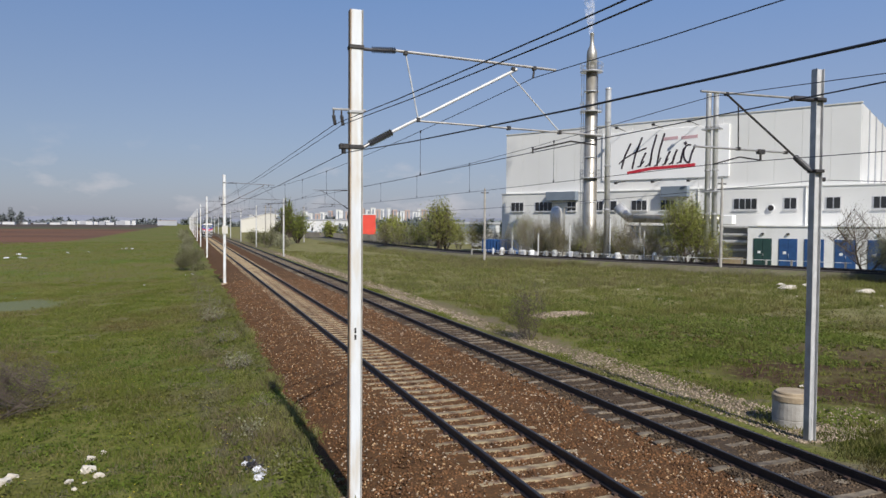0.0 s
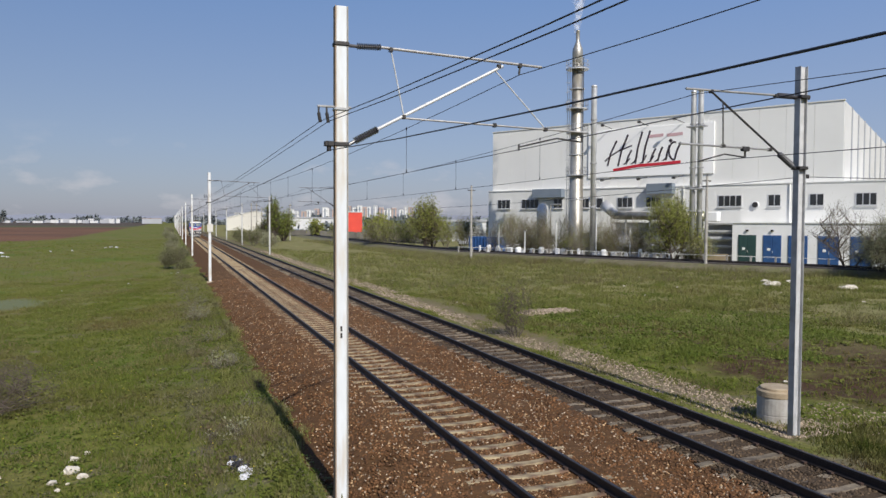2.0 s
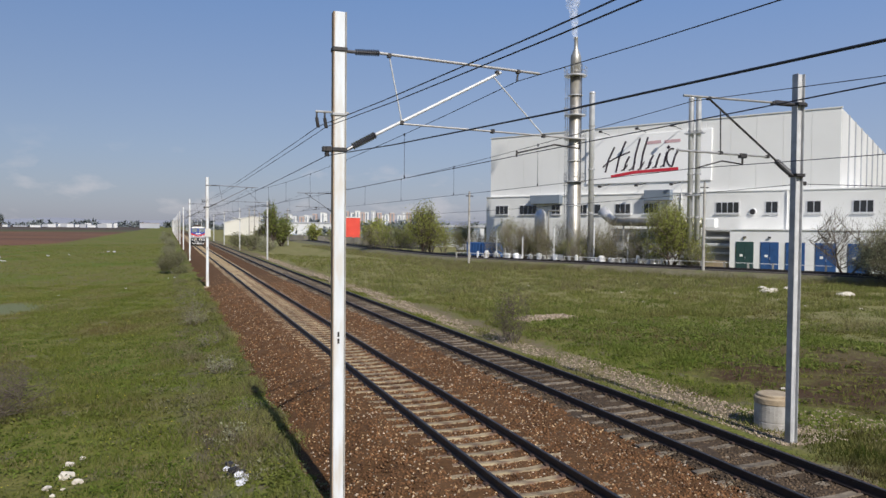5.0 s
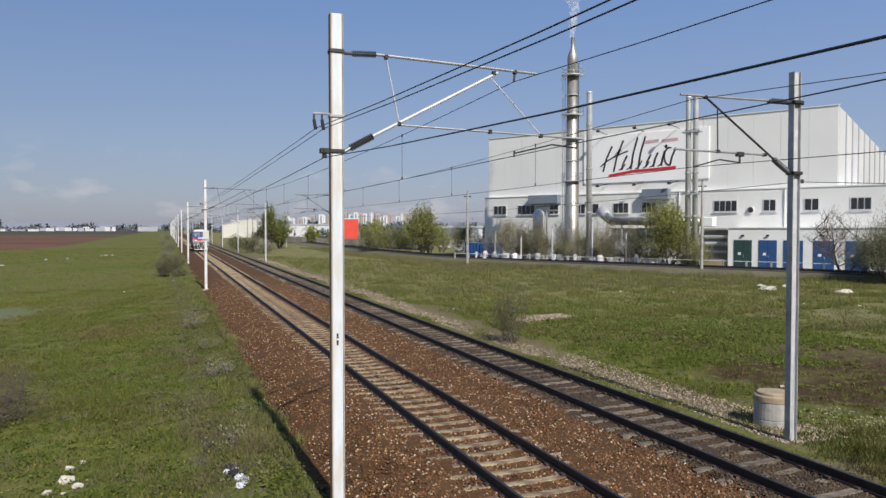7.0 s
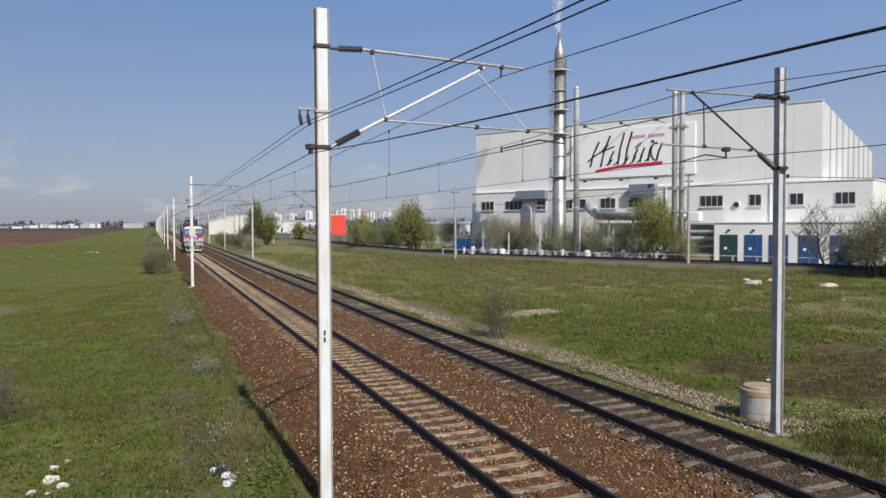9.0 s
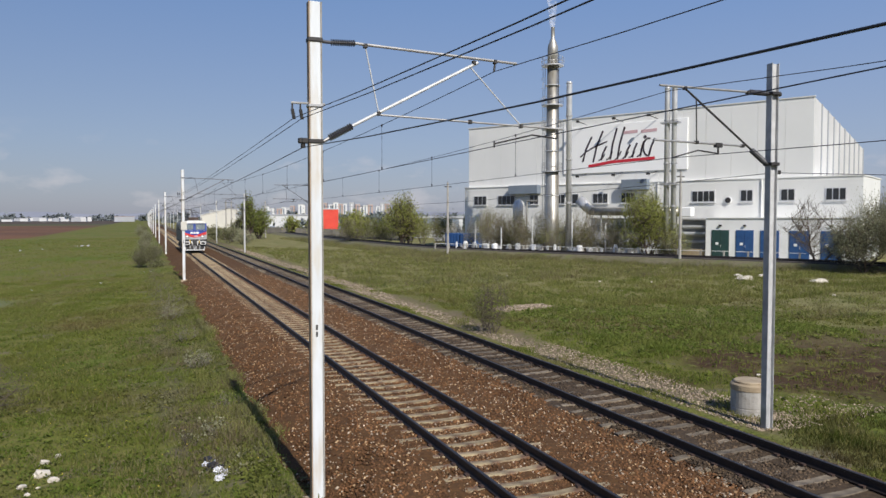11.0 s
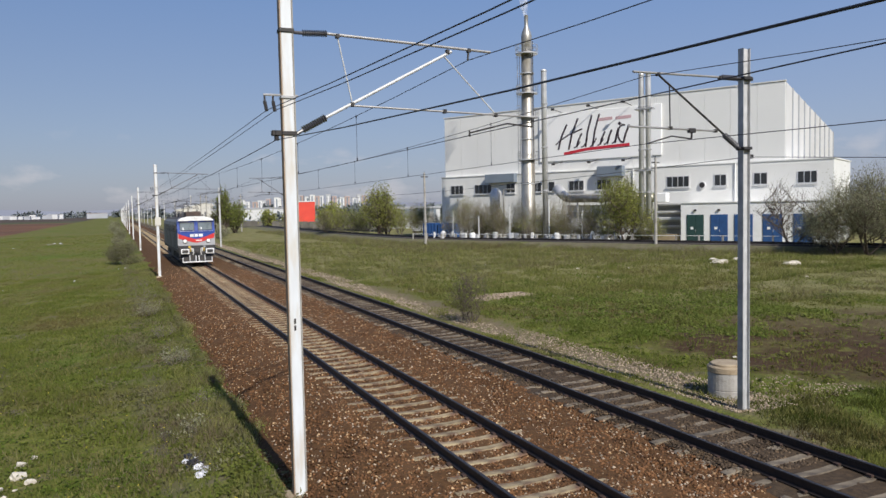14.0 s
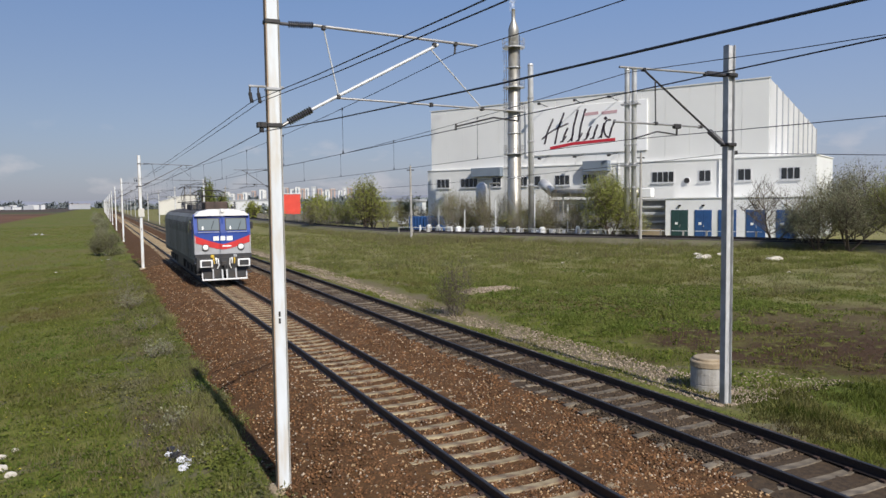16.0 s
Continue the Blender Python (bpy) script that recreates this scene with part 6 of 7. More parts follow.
for i, (x, y, z, s, m) in enumerate(((0.0, 0.0, 0.03, 0.10, M_bag), (0.12, -0.16, 0.02, 0.08, M_bag), (-0.1, 0.25, 0.04, 0.12, M_black_bag), (-0.2, 0.5, 0.03, 0.06, M_bag), (0.06, 0.14, 0.06, 0.06, M_black_bag), (0.02, -0.38, 0.02, 0.10, M_bag), (-0.12, 0.75, 0.03, 0.09, M_black_bag), (0.0, 0.62, 0.03, 0.05, M_bag))):
    b = bmesh.new()
    bmesh.ops.create_icosphere(b, subdivisions=3, radius=1.0)
    for vtx in b.verts:
        k = 1 + 0.8 * noise.noise(vtx.co * 2.6 + Vector((i * 5.0, 1, 2)))
        vtx.co = Vector((x + vtx.co.x * s * k, y + vtx.co.y * s * 1.2 * k, z + max(vtx.co.z * s * 0.8 * k, -z)))
    part("fold", b, m, bag)


# ---- distance ----
def at_bearing(bx, by, d):
    return bx * d, by * d


def block(name, x, y, w, d, h, turn, wall, roof, label, category, group="", bands=0):
    t = thing(name, pose(x, y, -0.8, 0, 0, turn), label, category, group)
    part("wall", box(B(), -w / 2, w / 2, -d / 2, d / 2, 0, h), wall, t)
    part("roof", box(B(), -w / 2 - 0.3, w / 2 + 0.3, -d / 2 - 0.3, d / 2 + 0.3, h, h + 0.5), roof, t)
    for i in range(bands):
        z = h * (i + 0.55) / bands
        part("window_band", box(B(), -w / 2 + 1, w / 2 - 1, -d / 2 - 0.1, -d / 2, z, z + h / bands * 0.4), M_blue_grey, t, "row of dark windows")
    return t


# red hall and pale warehouses
red = thing("red_hall", pose(51.4, 215.5, -0.6, 0, 0, -12), "bright red corrugated metal hall with a white roof edge", "hall")
part("wall", box(B(), -2.6, 2.2, 0, 6, 0, 7.6), M_red_hall, red)
for i in range(14):
    x = -2.5 + 4.6 * i / 13
    part("wall_rib", box(B(), x - 0.07, x + 0.07, -0.08, 0, 0.1, 7.5), M_red_hall, red)
part("roof", box(B(), -2.75, 2.35, -0.15, 6.1, 7.6, 7.85), M_far_white, red, "white roof edge")
wx = [at_bearing(0.169, 0.986, 330), at_bearing(0.0866, 0.996, 420), at_bearing(0.36, 0.933, 190), at_bearing(0.118, 0.993, 520)]
block("warehouse", wx[0][0], wx[0][1], 36, 30, 6.4, -12, M_far_white, M_far_grey, "long low white warehouse with a grey roof", "warehouse", "far warehouses")
hall = thing("warehouse", pose(wx[1][0] + 1.0, wx[1][1], -0.8, 0, 0, -4), "cream warehouse with a pitched pale roof beside the line", "warehouse", "far warehouses")
part("wall", prism(B(), [(-9, 0), (-9, 6.6), (5, 10.2), (9, 9.4), (9, 0)], -30, 30), M_cream, hall)
for sx, z0, z1, x0, x1 in ((0, 6.65, 10.25, -9.3, 5.0), (1, 10.25, 9.4, 5.0, 9.3)):
    part("roof", prism(B(), [(x0, z0), (x1, z1), (x1, z1 + 0.25), (x0, z0 + 0.25)], -30.3, 30.3), M_far_white, hall)
block("warehouse", wx[2][0], wx[2][1], 16, 8, 5.2, -20, M_far_white, M_far_grey, "white garage block behind the hedge", "warehouse", "far warehouses", 1)
block("warehouse", wx[3][0], wx[3][1], 40, 30, 10.0, -8, M_far_grey, M_far_white, "grey warehouse far off", "warehouse", "far warehouses", 1)
van = thing("box_van", pose(*at_bearing(0.151, 0.9885, 250), -0.6, 0, 0, -70), "white box van parked by the fence", "van")
part("cargo_box", box(B(), -3.0, 1.4, -1.1, 1.1, 0.7, 3.2, 0.05), M_far_white, van)
part("cab", box(B(), 1.4, 3.2, -1.05, 1.05, 0.5, 2.4, 0.2), M_blue_grey, van)
for x in (-2.0, 2.3):
    for y in (-0.95, 0.95):
        part("wheel", rod(B(), (x, y - 0.12, 0.42), (x, y + 0.12, 0.42), 0.42, 12), M_dark_metal, van)
for i, (bx, d, c) in enumerate(((0.395, 150, M_far_white), (0.41, 148, M_blue_grey), (0.375, 155, M_far_white), (0.285, 190, M_far_grey), (0.30, 186, M_far_white))):
    by = math.sqrt(1 - bx * bx)
    cr = thing("parked_car", pose(bx * d, by * d, -0.55, 0, 0, 20 + 10 * i), "parked car half hidden behind the hedge", "car", "parked cars")
    prof = [(-2.0, 0.3), (-2.0, 0.8), (-1.5, 0.95), (-0.9, 1.4), (0.6, 1.42), (1.3, 0.95), (2.0, 0.82), (2.05, 0.3)]
    part("car_body", prism(B(), prof, -0.8, 0.8), c, cr)
    for x in (-1.25, 1.25):
        for y in (-0.72, 0.72):
            part("wheel", rod(B(), (x, y - 0.1, 0.32), (x, y + 0.1, 0.32), 0.32, 10), M_dark_metal, cr)

# apartment blocks behind the red hall
r_b = np.random.default_rng(3)
for i in range(24):
    bx = 0.152 + 0.0066 * i + r_b.uniform(-0.002, 0.002)
    by = math.sqrt(1 - bx * bx)
    d = 1150 + r_b.uniform(-40, 40)
    h = 26 + r_b.uniform(-3, 4) - (6 if i < 5 else 0)
    t = thing("apartment_block", pose(bx * d, by * d, -1.0, 0, 0, -14 + r_b.uniform(-6, 6)), "far pale apartment block with balcony strips", "apartment block", "far apartment blocks")
    m = (M_far_white, M_far_brick, M_far_grey)[(0, 0, 1, 0, 2, 1)[i % 6]]
    part("wall", box(B(), -3.6, 3.6, -6, 6, 0, h), m, t)
    part("roof", box(B(), -3.8, 3.8, -6.2, 6.2, h, h + 1.0), M_far_grey, t)
    part("balcony_strip", box(B(), -1.0, 1.0, -6.4, -6.0, 2, h - 1.5), M_blue_grey if m is not M_far_grey else M_far_white, t, "balcony strip")
# white works far across the fields
for i in range(24):
    bx = (-0.148 + 0.0062 * i if i < 14 else -0.30 + 0.015 * (i - 14)) + r_b.uniform(-0.003, 0.003)
    d = 1500 + r_b.uniform(-150, 250)
    w, h = r_b.uniform(6, 26), r_b.uniform(3.0, 8.0) if i < 14 else r_b.uniform(2, 4.5)
    block("works_building", bx * d, math.sqrt(1 - bx * bx) * d, w, 12, h, r_b.uniform(-10, 10), (M_far_white, M_far_white, M_far_grey)[i % 3], M_far_grey, "far white industrial building beyond the fields", "building", "far works")
bx = -0.023
block("works_building", bx * 1300, 1300, 30, 20, 8, 5, M_far_grey, M_far_brick, "far beige hall beyond the fields", "building", "far works")


def tree_line(name, b0, b1, dist, n, h, seed, label):
    """A far belt of woodland: many leaf clumps in an uneven row."""
    r3 = np.random.default_rng(seed)
    vs, fs = [], []
    for i in range(n):
        a = r3.uniform(b0, b1)
        d = dist * r3.uniform(0.9, 1.15)
        hh = h * r3.uniform(0.4, 1.15) * (0.6 + 0.5 * math.sin(a * 61 + seed) ** 2)
        c = np.array([math.sin(a) * d, math.cos(a) * d, -1.0])
        for _ in range(16):
            p = c + np.array([r3.normal(0, hh * 0.35), r3.normal(0, hh * 0.35), r3.uniform(0, hh)])
            q = r3.normal(0, hh * 0.22, (4, 3))
            o = len(vs)
            vs.extend([p + k for k in q])
            fs.append((o, o + 1, o + 2))
            fs.append((o, o + 2, o + 3))
            fs.append((o, o + 1, o + 3))
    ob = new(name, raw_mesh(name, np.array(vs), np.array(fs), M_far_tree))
    return tagged(ob, label, "trees", kind="stuff")


tree_line("far_woods", -0.55, 0.02, 1900, 420, 13, 1, "far dark belt of trees along the horizon")
tree_line("far_woods", 0.02, 0.5, 900, 260, 9, 2, "far trees before the town")
tree_line("far_woods", 0.16, 0.62, 320, 120, 6, 3, "hazy scrub beyond the siding")
for i, (bx, h) in enumerate(((-0.1935, 30), (-0.184, 24), (-0.204, 16), (-0.2, 18))):
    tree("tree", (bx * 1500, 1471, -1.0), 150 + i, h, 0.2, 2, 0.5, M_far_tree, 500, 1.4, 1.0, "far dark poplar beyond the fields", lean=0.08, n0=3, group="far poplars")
hb = B()
prev = None
for i in range(90):
    a = -0.75 + 0.021 * i
    h = 34 + 14 * math.sin(i * 0.21) * math.sin(i * 0.07 + 1) + 6 * math.sin(i * 0.9)
    vv = [hb.verts.new((math.sin(a) * 4300, math.cos(a) * 4300, -20)), hb.verts.new((math.sin(a) * 4350, math.cos(a) * 4350, max(h, 4))), hb.verts.new((math.sin(a) * 4500, math.cos(a) * 4500, -20))]
    if prev:
        for k in range(2):
            hb.faces.new((prev[k], vv[k], vv[k + 1], prev[k + 1]))
    prev = vv
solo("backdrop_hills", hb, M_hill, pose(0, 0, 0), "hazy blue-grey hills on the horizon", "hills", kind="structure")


# ---- grass ----
def blades(name, n, region, seed, material, h0, h1, label, keep=None):
    """Single bent blades."""
    r4 = np.random.default_rng(seed)
    x0, x1, y0, y1 = region
    m = n * 3
    x, y = r4.uniform(x0, x1, m), y0 + (y1 - y0) * r4.uniform(0, 1, m) ** 1.6
    patch = np.sin(x * 1.3 + 2 * np.sin(y * 0.7)) * np.sin(y * 1.1 + 1.5 * np.sin(x * 0.6)) + 0.5 * np.sin(x * 4.1 + y * 2.3) * np.sin(y * 3.7 - x * 1.9)
    ok = patch + r4.normal(0, 0.6, m) > -0.25
    if keep is not None:
        ok &= keep(x, y, r4)
    ok &= ((x + 11.5) / 3.7) ** 2 + ((y - 55.5) / 4.3) ** 2 > 1.0 + r4.normal(0, 0.3, m)   # dry puddle bed stays nearly bare
    ok &= ((x - 18.8) / 1.9) ** 2 + ((y - 34.8) / 1.2) ** 2 > 1.0 + r4.normal(0, 0.25, m)   # rubble patch
    x, y, patch = x[ok][:n], y[ok][:n], patch[ok][:n]
    k = len(x)
    z = ground_height(x, y) - 0.01
    h = r4.uniform(h0, h1, k) * (0.75 + 0.35 * np.clip(patch, -0.6, 1.2))
    grow = 1 + np.hypot(x, y) * 0.012
    w = 0.011 * r4.uniform(0.6, 1.5, k) * grow
    a = r4.uniform(0, 2 * np.pi, k)
    ca, sa = np.cos(a), np.sin(a)
    lean = r4.uniform(0.1, 0.9, k) * h
    b = r4.uniform(0, 2 * np.pi, k)
    base = np.stack([x, y, z], -1)
    side = np.stack([ca * w, sa * w, 0 * w], -1)
    top = base + np.stack([np.cos(b) * lean, np.sin(b) * lean, h], -1)
    v = np.stack([base - side, base + side, top], 1).reshape(-1, 3)
    ob = new(name, raw_mesh(name, v, np.arange(3 * k).reshape(k, 3), material))
    return tagged(ob, label, "grass", kind="stuff")


edge = lambda x, y, r: (x < 2.72 + 0.25 * np.sin(y * 0.8) + 0.15 * np.sin(y * 2.1) - r.exponential(0.25, len(x))) & ((np.abs(x - 0.75 + 0.2 * np.sin(y * 0.4)) > 0.32) | (r.uniform(0, 1, len(x)) < 0.45))
right_edge = lambda x, y, r: (x > 14.6 + 0.8 * np.sin(y * 0.5) + r.normal(0, 0.5, len(x))) & ~((((x - 25.0) / 9) ** 2 + ((y - 17.2) / 7.4) ** 2 + 0.3 * np.sin(x * 1.7 + y) < 1.0) & (r.uniform(0, 1, len(x)) < 0.80 + 0.16 * np.sin(x * 1.1 + 2 * np.sin(y * 0.9))))
lower_meadow = lambda x, y, r: right_edge(x, y, r) & (x + 0.5 * y + r.normal(0, 4, len(x)) + 3 * np.sin(x * 0.5 + y * 0.3) < 42)
verge = lambda x, y, r: (np.sin(y * 0.9) + np.sin(y * 0.37 + x) + r.normal(0, 0.5, len(x)) > 0.1)
blades("grass", 230000, (-16, 3.0, 9, 75), 1, M_grass, 0.05, 0.16, "meadow grass with dry and green blades", edge)
blades("grass", 60000, (-13, 2.6, 9, 60), 2, M_grass_lush, 0.07, 0.20, "lush green grass tufts in the meadow", edge)
blades("grass", 130000, (13.6, 52, 9, 70), 3, M_grass_lush, 0.06, 0.20, "lush spring grass on the meadow beyond the tracks", lower_meadow)
lush = lambda x, y, r: ((x - 22) / 7) ** 2 + ((y - 28) / 7) ** 2 + 0.5 * np.sin(x * 0.9 + y * 0.5) * np.sin(y * 0.8 - x * 0.4) + r.normal(0, 0.45, len(x)) < 0.75
blades("grass", 16000, (14.5, 31, 19, 37), 12, M_grass_bright, 0.10, 0.28, "bright green grass in the damp part of the meadow", lush)
blades("grass", 60000, (15, 56, 24, 75), 13, M_grass_pale, 0.06, 0.2, "pale yellow-green grass on the upper meadow", lambda x, y, r: right_edge(x, y, r) & (x + 0.5 * y + r.normal(0, 5, len(x)) > 36))
blades("grass", 60000, (13.6, 52, 9, 70), 4, M_grass, 0.06, 0.22, "dry and green grass on the meadow beyond the tracks", right_edge)
blades("grass", 14000, (11.9, 13.3, 7, 70), 5, M_grass, 0.05, 0.14, "short green grass on the verge of the second track", verge)

strip_grass = lambda x, y, r: np.sin(y * 0.7 + x * 1.3) + np.sin(y * 1.9 - x) + r.normal(0, 0.5, len(x)) > 0.5
blades("grass", 9000, (13.2, 15.5, 12, 64), 23, M_grass, 0.06, 0.18, "thin grass growing through the rubble", strip_grass)
tufty = lambda x, y, r: edge(x, y, r) & (np.sin(x * 0.55 + 1.2 * np.sin(y * 0.21)) + np.sin(y * 0.33 + x * 0.2) + 0.5 * np.sin(y * 1.1 + x * 1.7) + r.normal(0, 0.45, len(x)) > 0.75)
blades("grass", 42000, (-15, 2.6, 9, 70), 21, M_grass_pale, 0.08, 0.22, "pale yellow-green tufts in patches of the meadow", tufty)
blades("grass", 16000, (-15, 2.6, 9, 70), 22, M_grass_bright, 0.08, 0.2, "fresh green tufts in patches of the meadow", tufty)

band = lambda x, y, r: (x > 0.9 + 0.35 * np.sin(y * 0.5) - r.exponential(0.55, len(x))) & (x < 2.9 + 0.2 * np.sin(y * 1.1) - r.exponential(0.3, len(x))) & (np.sin(y * 0.6 + x * 2) + np.sin(y * 1.7) + r.normal(0, 0.7, len(x)) > -0.2)
blades("weeds", 42000, (-1.2, 3.1, 9, 75), 6, M_weed, 0.06, 0.26, "grey-green weeds along the ballast's edge", band)
blades("weeds", 42000, (15, 60, 26, 90), 7, M_weed, 0.10, 0.30, "dry weed stalks scattered over the meadow", right_edge)
blades("weeds", 12000, (-14, 1.5, 10, 60), 8, M_weed, 0.08, 0.22, "dry weed stalks scattered over the meadow")

def bank_front(x, y, r):
    ly = (x - 64.54) * 0.875 + (y - 71.8) * 0.485
    return (ly < -14.0) & (ly > -19.0 + r.exponential(1.0, len(x)))


# coarser tufts where the meadow runs off into the distance
def far_right(x, y, r):
    ly = (x - 64.54) * 0.875 + (y - 71.8) * 0.485
    return (ly < -14.5) & (x > 15.2 + 0.8 * np.sin(y * 0.2))


near_verge = lambda x, y, r: (x > 12.4) & (np.sin(y * 1.3 + x) + np.sin(x * 1.9) + r.normal(0, 0.6, len(x)) > -0.6)
blades("grass", 24000, (12.4, 21, 6, 13.2), 15, M_grass_deep, 0.06, 0.2, "thick green grass before the manhole", near_verge)
blades("grass", 46000, (14, 60, 34, 170), 16, M_grass_pale, 0.16, 0.42, "coarse tufts of meadow grass towards the siding", far_right)
blades("grass", 30000, (14, 56, 34, 170), 17, M_grass_lush, 0.14, 0.36, "green tufts of meadow grass towards the siding", far_right)
blades("weeds", 16000, (14, 56, 50, 170), 18, M_weed, 0.2, 0.55, "dry stalks in the meadow towards the siding", far_right)
blades("grass", 60000, (-60, 1.6, 50, 230), 19, M_grass, 0.12, 0.32, "coarse tufts in the wide meadow")
blades("grass", 24000, (-50, 1.6, 50, 200), 20, M_grass_bright, 0.10, 0.28, "fresh green tufts in the wide meadow")
def bank_side(x, y, r):
    return x < np.interp(y, [66, 81, 96, 112, 145, 190], [54.3, 47.5, 42.0, 39.2, 38.6, 39.0]) - 2.6 - r.exponential(1.0, len(x))


blades("weeds", 16000, (30, 48, 76, 180), 24, M_weed, 0.3, 0.8, "tall dry weeds along the siding bank", bank_side)
blades("grass", 16000, (30, 48, 76, 180), 25, M_grass_pale, 0.25, 0.6, "rank grass along the siding bank", bank_side)
blades("weeds", 26000, (36, 66, 44, 100), 14, M_weed, 0.25, 0.75, "tall dry weeds before the siding bank", bank_front)

def broad_leaves(n, region, seed, material, size, label, keep):
    """Flat-lying leaves of low meadow plants, in clumps."""
    r6 = np.random.default_rng(seed)
    x0, x1, y0, y1 = region
    k = n // 14
    cx, cy = r6.uniform(x0, x1, k * 3), y0 + (y1 - y0) * r6.uniform(0, 1, k * 3) ** 1.5
    ok = keep(cx, cy, r6) & (((cx - 18.8) / 1.9) ** 2 + ((cy - 34.8) / 1.2) ** 2 > 1.0)
    cx, cy = cx[ok][:k], cy[ok][:k]
    k = len(cx)
    sp = r6.uniform(0.05, 0.16, k)
    x = (cx[:, None] + r6.normal(0, 1, (k, 14)) * sp[:, None]).ravel()
    y = (cy[:, None] + r6.normal(0, 1, (k, 14)) * sp[:, None]).ravel()
    z = ground_height(x, y) + np.abs(r6.normal(0.03, 0.05, len(x)))
    c = np.stack([x, y, z], -1)
    a = r6.normal(0, 1, (len(x), 3)) * np.array([1, 1, 0.55])
    a /= np.linalg.norm(a, axis=1)[:, None]
    b = np.cross(a, np.array([0, 0, 1.0]) + r6.normal(0, 0.5, (len(x), 3)))
    b /= np.linalg.norm(b, axis=1)[:, None]
    s = size * r6.uniform(0.5, 1.4, len(x))[:, None]
    v = np.stack([c - a * s, c + b * s * 0.5, c + a * s, c - b * s * 0.5], 1).reshape(-1, 3)
    ob = new("meadow_plants", raw_mesh("meadow_plants", v, np.arange(4 * len(x)).reshape(-1, 4), material))
    return tagged(ob, label, "plants", kind="stuff")


broad_leaves(60000, (-13, 2.7, 9, 48), 41, M_grass_lush, 0.045, "broad-leaved green meadow plants in clumps", edge)
broad_leaves(12000, (-13, 2.7, 9, 40), 42, M_grass_bright, 0.04, "bright green low plants in clumps", edge)
fringe = lambda x, y, r: (x < 2.95 + 0.3 * np.sin(y * 0.8) + 0.15 * np.sin(y * 2.3) - r.exponential(0.2, len(x))) & (np.sin(y * 1.3 + x) + r.normal(0, 0.6, len(x)) > -0.3)
broad_leaves(12000, (1.7, 3.2, 9, 60), 46, M_grass, 0.045, "fresh green weeds creeping over the ballast's edge", fringe)
blades("weeds", 12000, (1.5, 3.1, 9, 80), 47, M_grass_pale, 0.10, 0.32, "tall fresh weeds on the ballast's edge", fringe)
broad_leaves(12000, (-0.8, 3.0, 9, 48), 43, M_weed, 0.045, "grey-green weeds in clumps by the ballast", band)
broad_leaves(20000, (14.5, 34, 14, 44), 44, M_grass_lush, 0.06, "broad-leaved green plants on the far meadow", right_edge)
broad_leaves(15000, (14.5, 31, 18, 37), 45, M_grass_bright, 0.065, "bright green leafy plants in the damp meadow", lush)

# lighter stones among the ballast
v, f = stones(5200, 2.9, 9.2, 8, 70, bed_l, 0.036, 1.7)
tagged(new("ballast_stones", raw_mesh("ballast_stones", v, f, M_tan_stone)), "tan stones scattered through the red-brown ballast", "stones", kind="stuff")
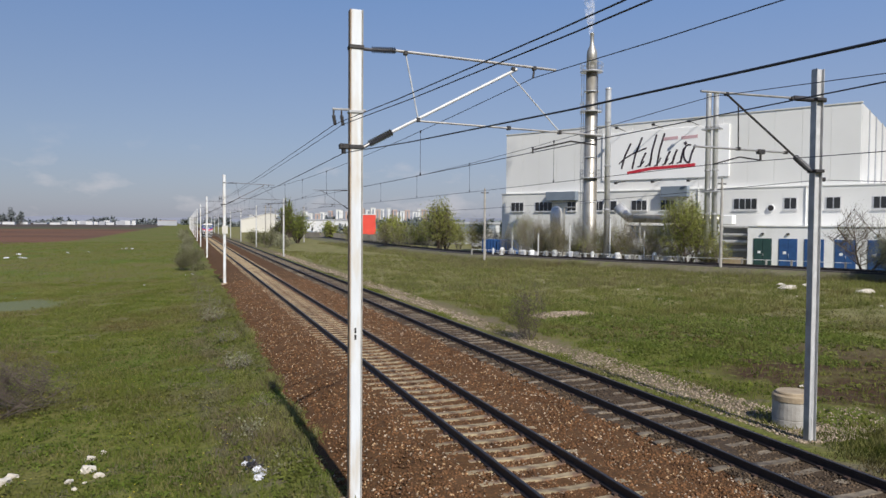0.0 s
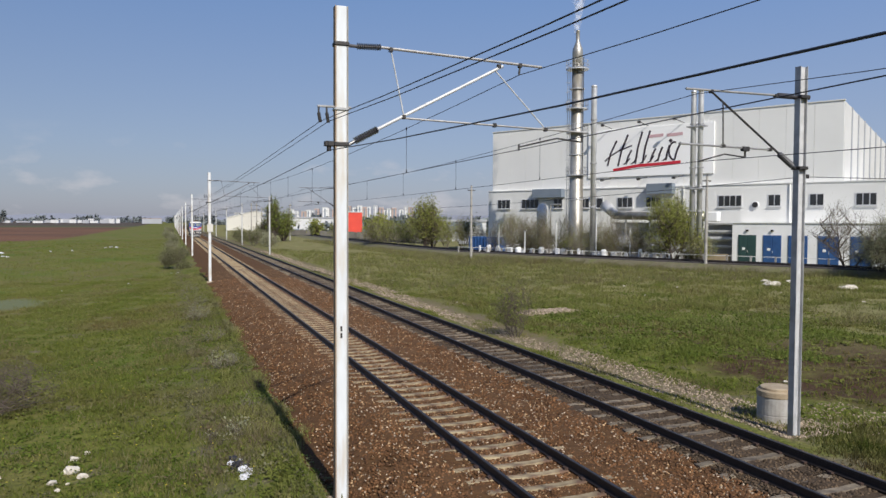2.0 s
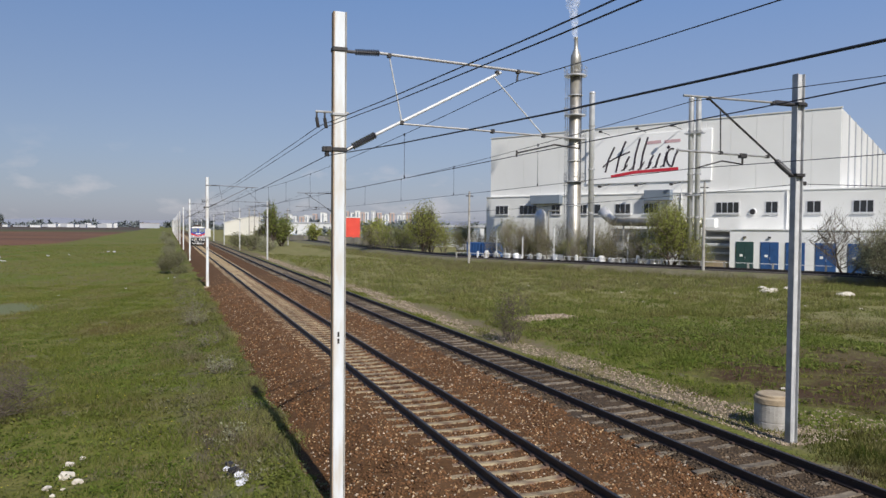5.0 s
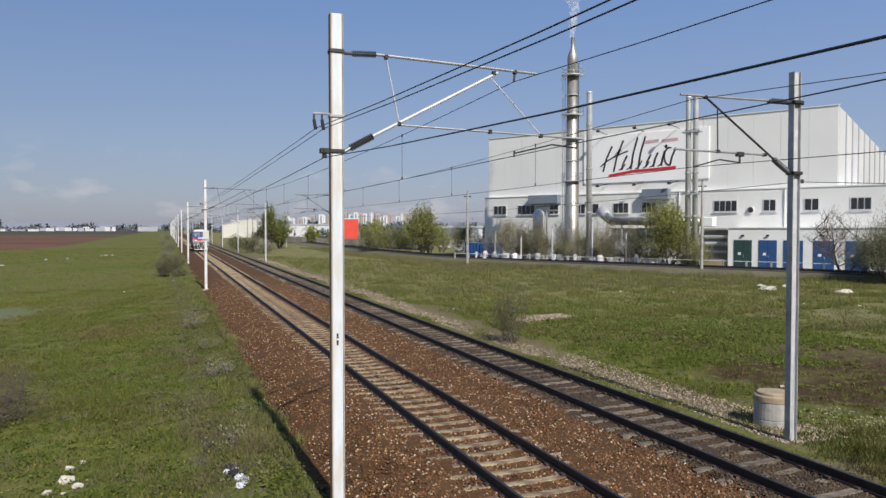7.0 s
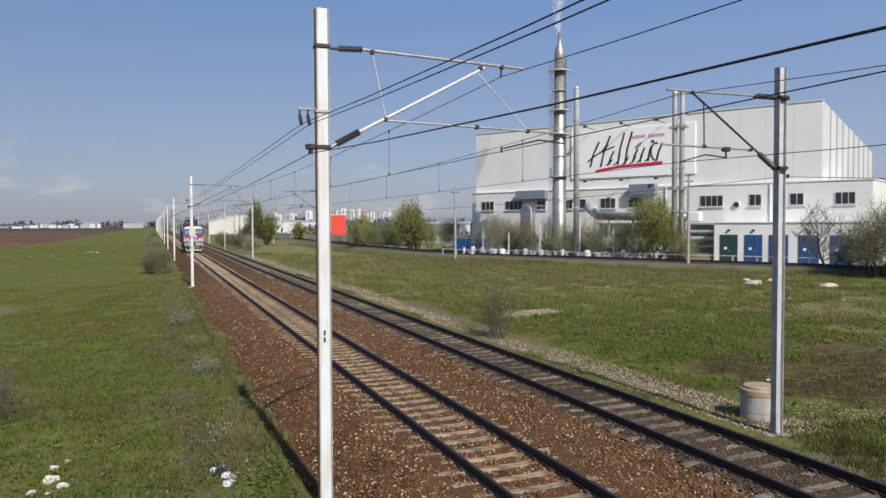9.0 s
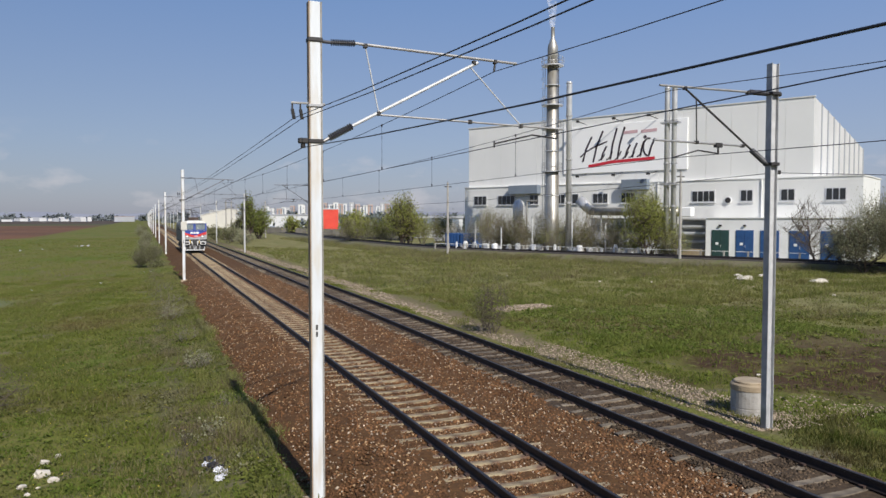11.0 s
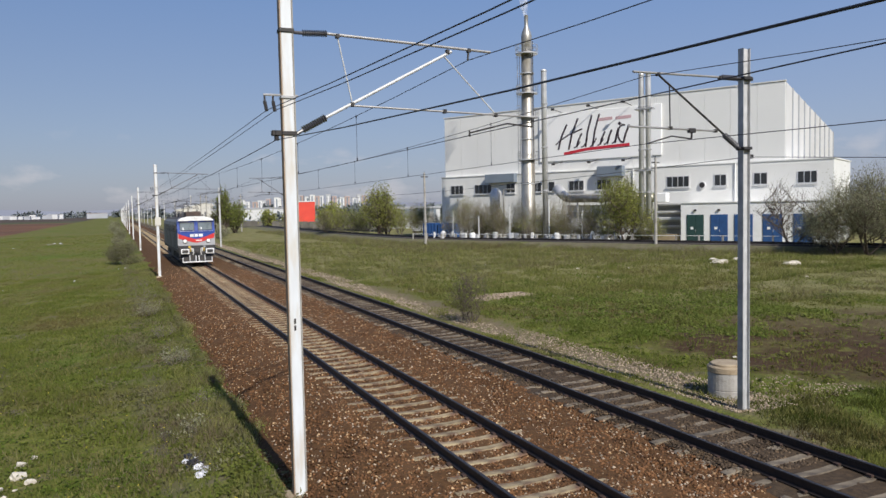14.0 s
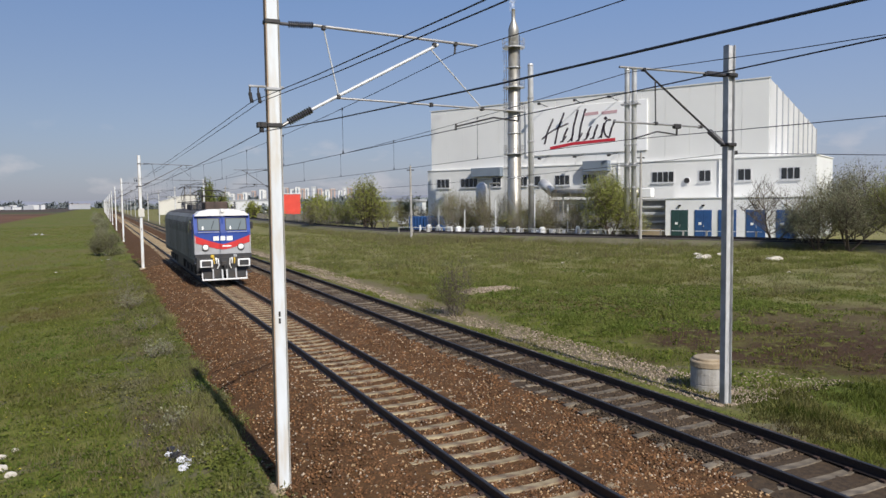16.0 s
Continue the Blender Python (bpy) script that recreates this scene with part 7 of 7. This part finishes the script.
# pale stony strip, stones by the manhole and a bare pale patch
low = lambda x: np.interp(x, [12.6, 13.4, 16.0], [-0.44, -0.515, -0.54])
v, f = stones(6400, 12.75, 14.7, 12.6, 62, low, 0.040, 1.5)
tagged(new("verge_stones", raw_mesh("verge_stones", v, f, M_rubble)), "pale rubble along the verge of the second track", "stones", kind="stuff")
for n_s, box_s in ((260, (14.2, 16.0, 12.5, 14.3)), (170, (15.3, 16.9, 12.9, 14.0)), (90, (16.2, 18.2, 13.1, 13.9)), (160, (14.8, 17.2, 13.8, 15.2))):
    v, f = stones(n_s, *box_s, lambda x: ground_height(x, np.full_like(x, (box_s[2] + box_s[3]) / 2)), 0.038, 1.0)
    tagged(new("verge_stones", raw_mesh("verge_stones", v, f, M_rubble)), "pale rubble spread beside the manhole", "stones", kind="stuff")
v, f = stones(2600, 12.9, 14.5, 34, 120, low, 0.065, 1.3)
tagged(new("verge_stones", raw_mesh("verge_stones", v, f, M_rubble)), "pale rubble along the verge farther on", "stones", kind="stuff")
v, f = stones(520, 17.1, 20.5, 33.9, 35.7, lambda x: ground_height(x, np.full_like(x, 34.8)), 0.075, 1.0)
tagged(new("verge_stones", raw_mesh("verge_stones", v, f, M_rubble)), "pale rubble in a bare patch of the meadow", "stones", kind="stuff")
# yellow and white flower heads
r5 = np.random.default_rng(9)
fx, fy = r5.uniform(-12, 2.4, 700), 10 + 50 * r5.uniform(0, 1, 700) ** 1.4
fv, ff = [], []
for x, y in zip(fx, fy):
    z = float(ground_height(x, y)) + r5.uniform(0.08, 0.2)
    s = r5.uniform(0.012, 0.03)
    o = len(fv)
    fv += [(x - s, y, z), (x, y - s, z + s * 0.4), (x + s, y, z), (x, y + s, z + s * 0.4)]
    ff.append((o, o + 1, o + 2, o + 3))
tagged(new("flowers", raw_mesh("flowers", np.array(fv), np.array(ff), M_flower)), "tiny yellow flower heads in the grass", "flowers", kind="stuff")


# ---- what moves ----
def motions():
    """The locomotive runs towards the camera on the first track; its wheels roll; the steam sways."""
    walk(LOCO, [(s, pose(TRACK_L, loco_y(s), 0)) for s in np.arange(0, 16.01, 0.5)])
    # rolling wheels: a turn of less than a quarter from row to row
    for w, y in WHEELS:
        walk(w, [(k / 15, pose(0, y, 0.625) @ pose(0, 0, 0, math.degrees(LOCO_SPEED * k / 15 / 0.625))) for k in range(241)])
    # the steam wavers as it rises
    for ob, i in PUFFS:
        rows = []
        for k in range(33):
            s = k / 2
            sway = 0.10 * i
            rows.append((s, in_yard(-17.8 + sway * math.sin(1.3 * s - 0.6 * i), -8.0 + 0.5 * sway * math.cos(1.1 * s - 0.5 * i), 29.8 + 0.95 * i + 0.35 * math.sin(1.9 * s + 1.7 * i), 25 * math.sin(0.5 * s + i))))
        walk(ob, rows)


motions()
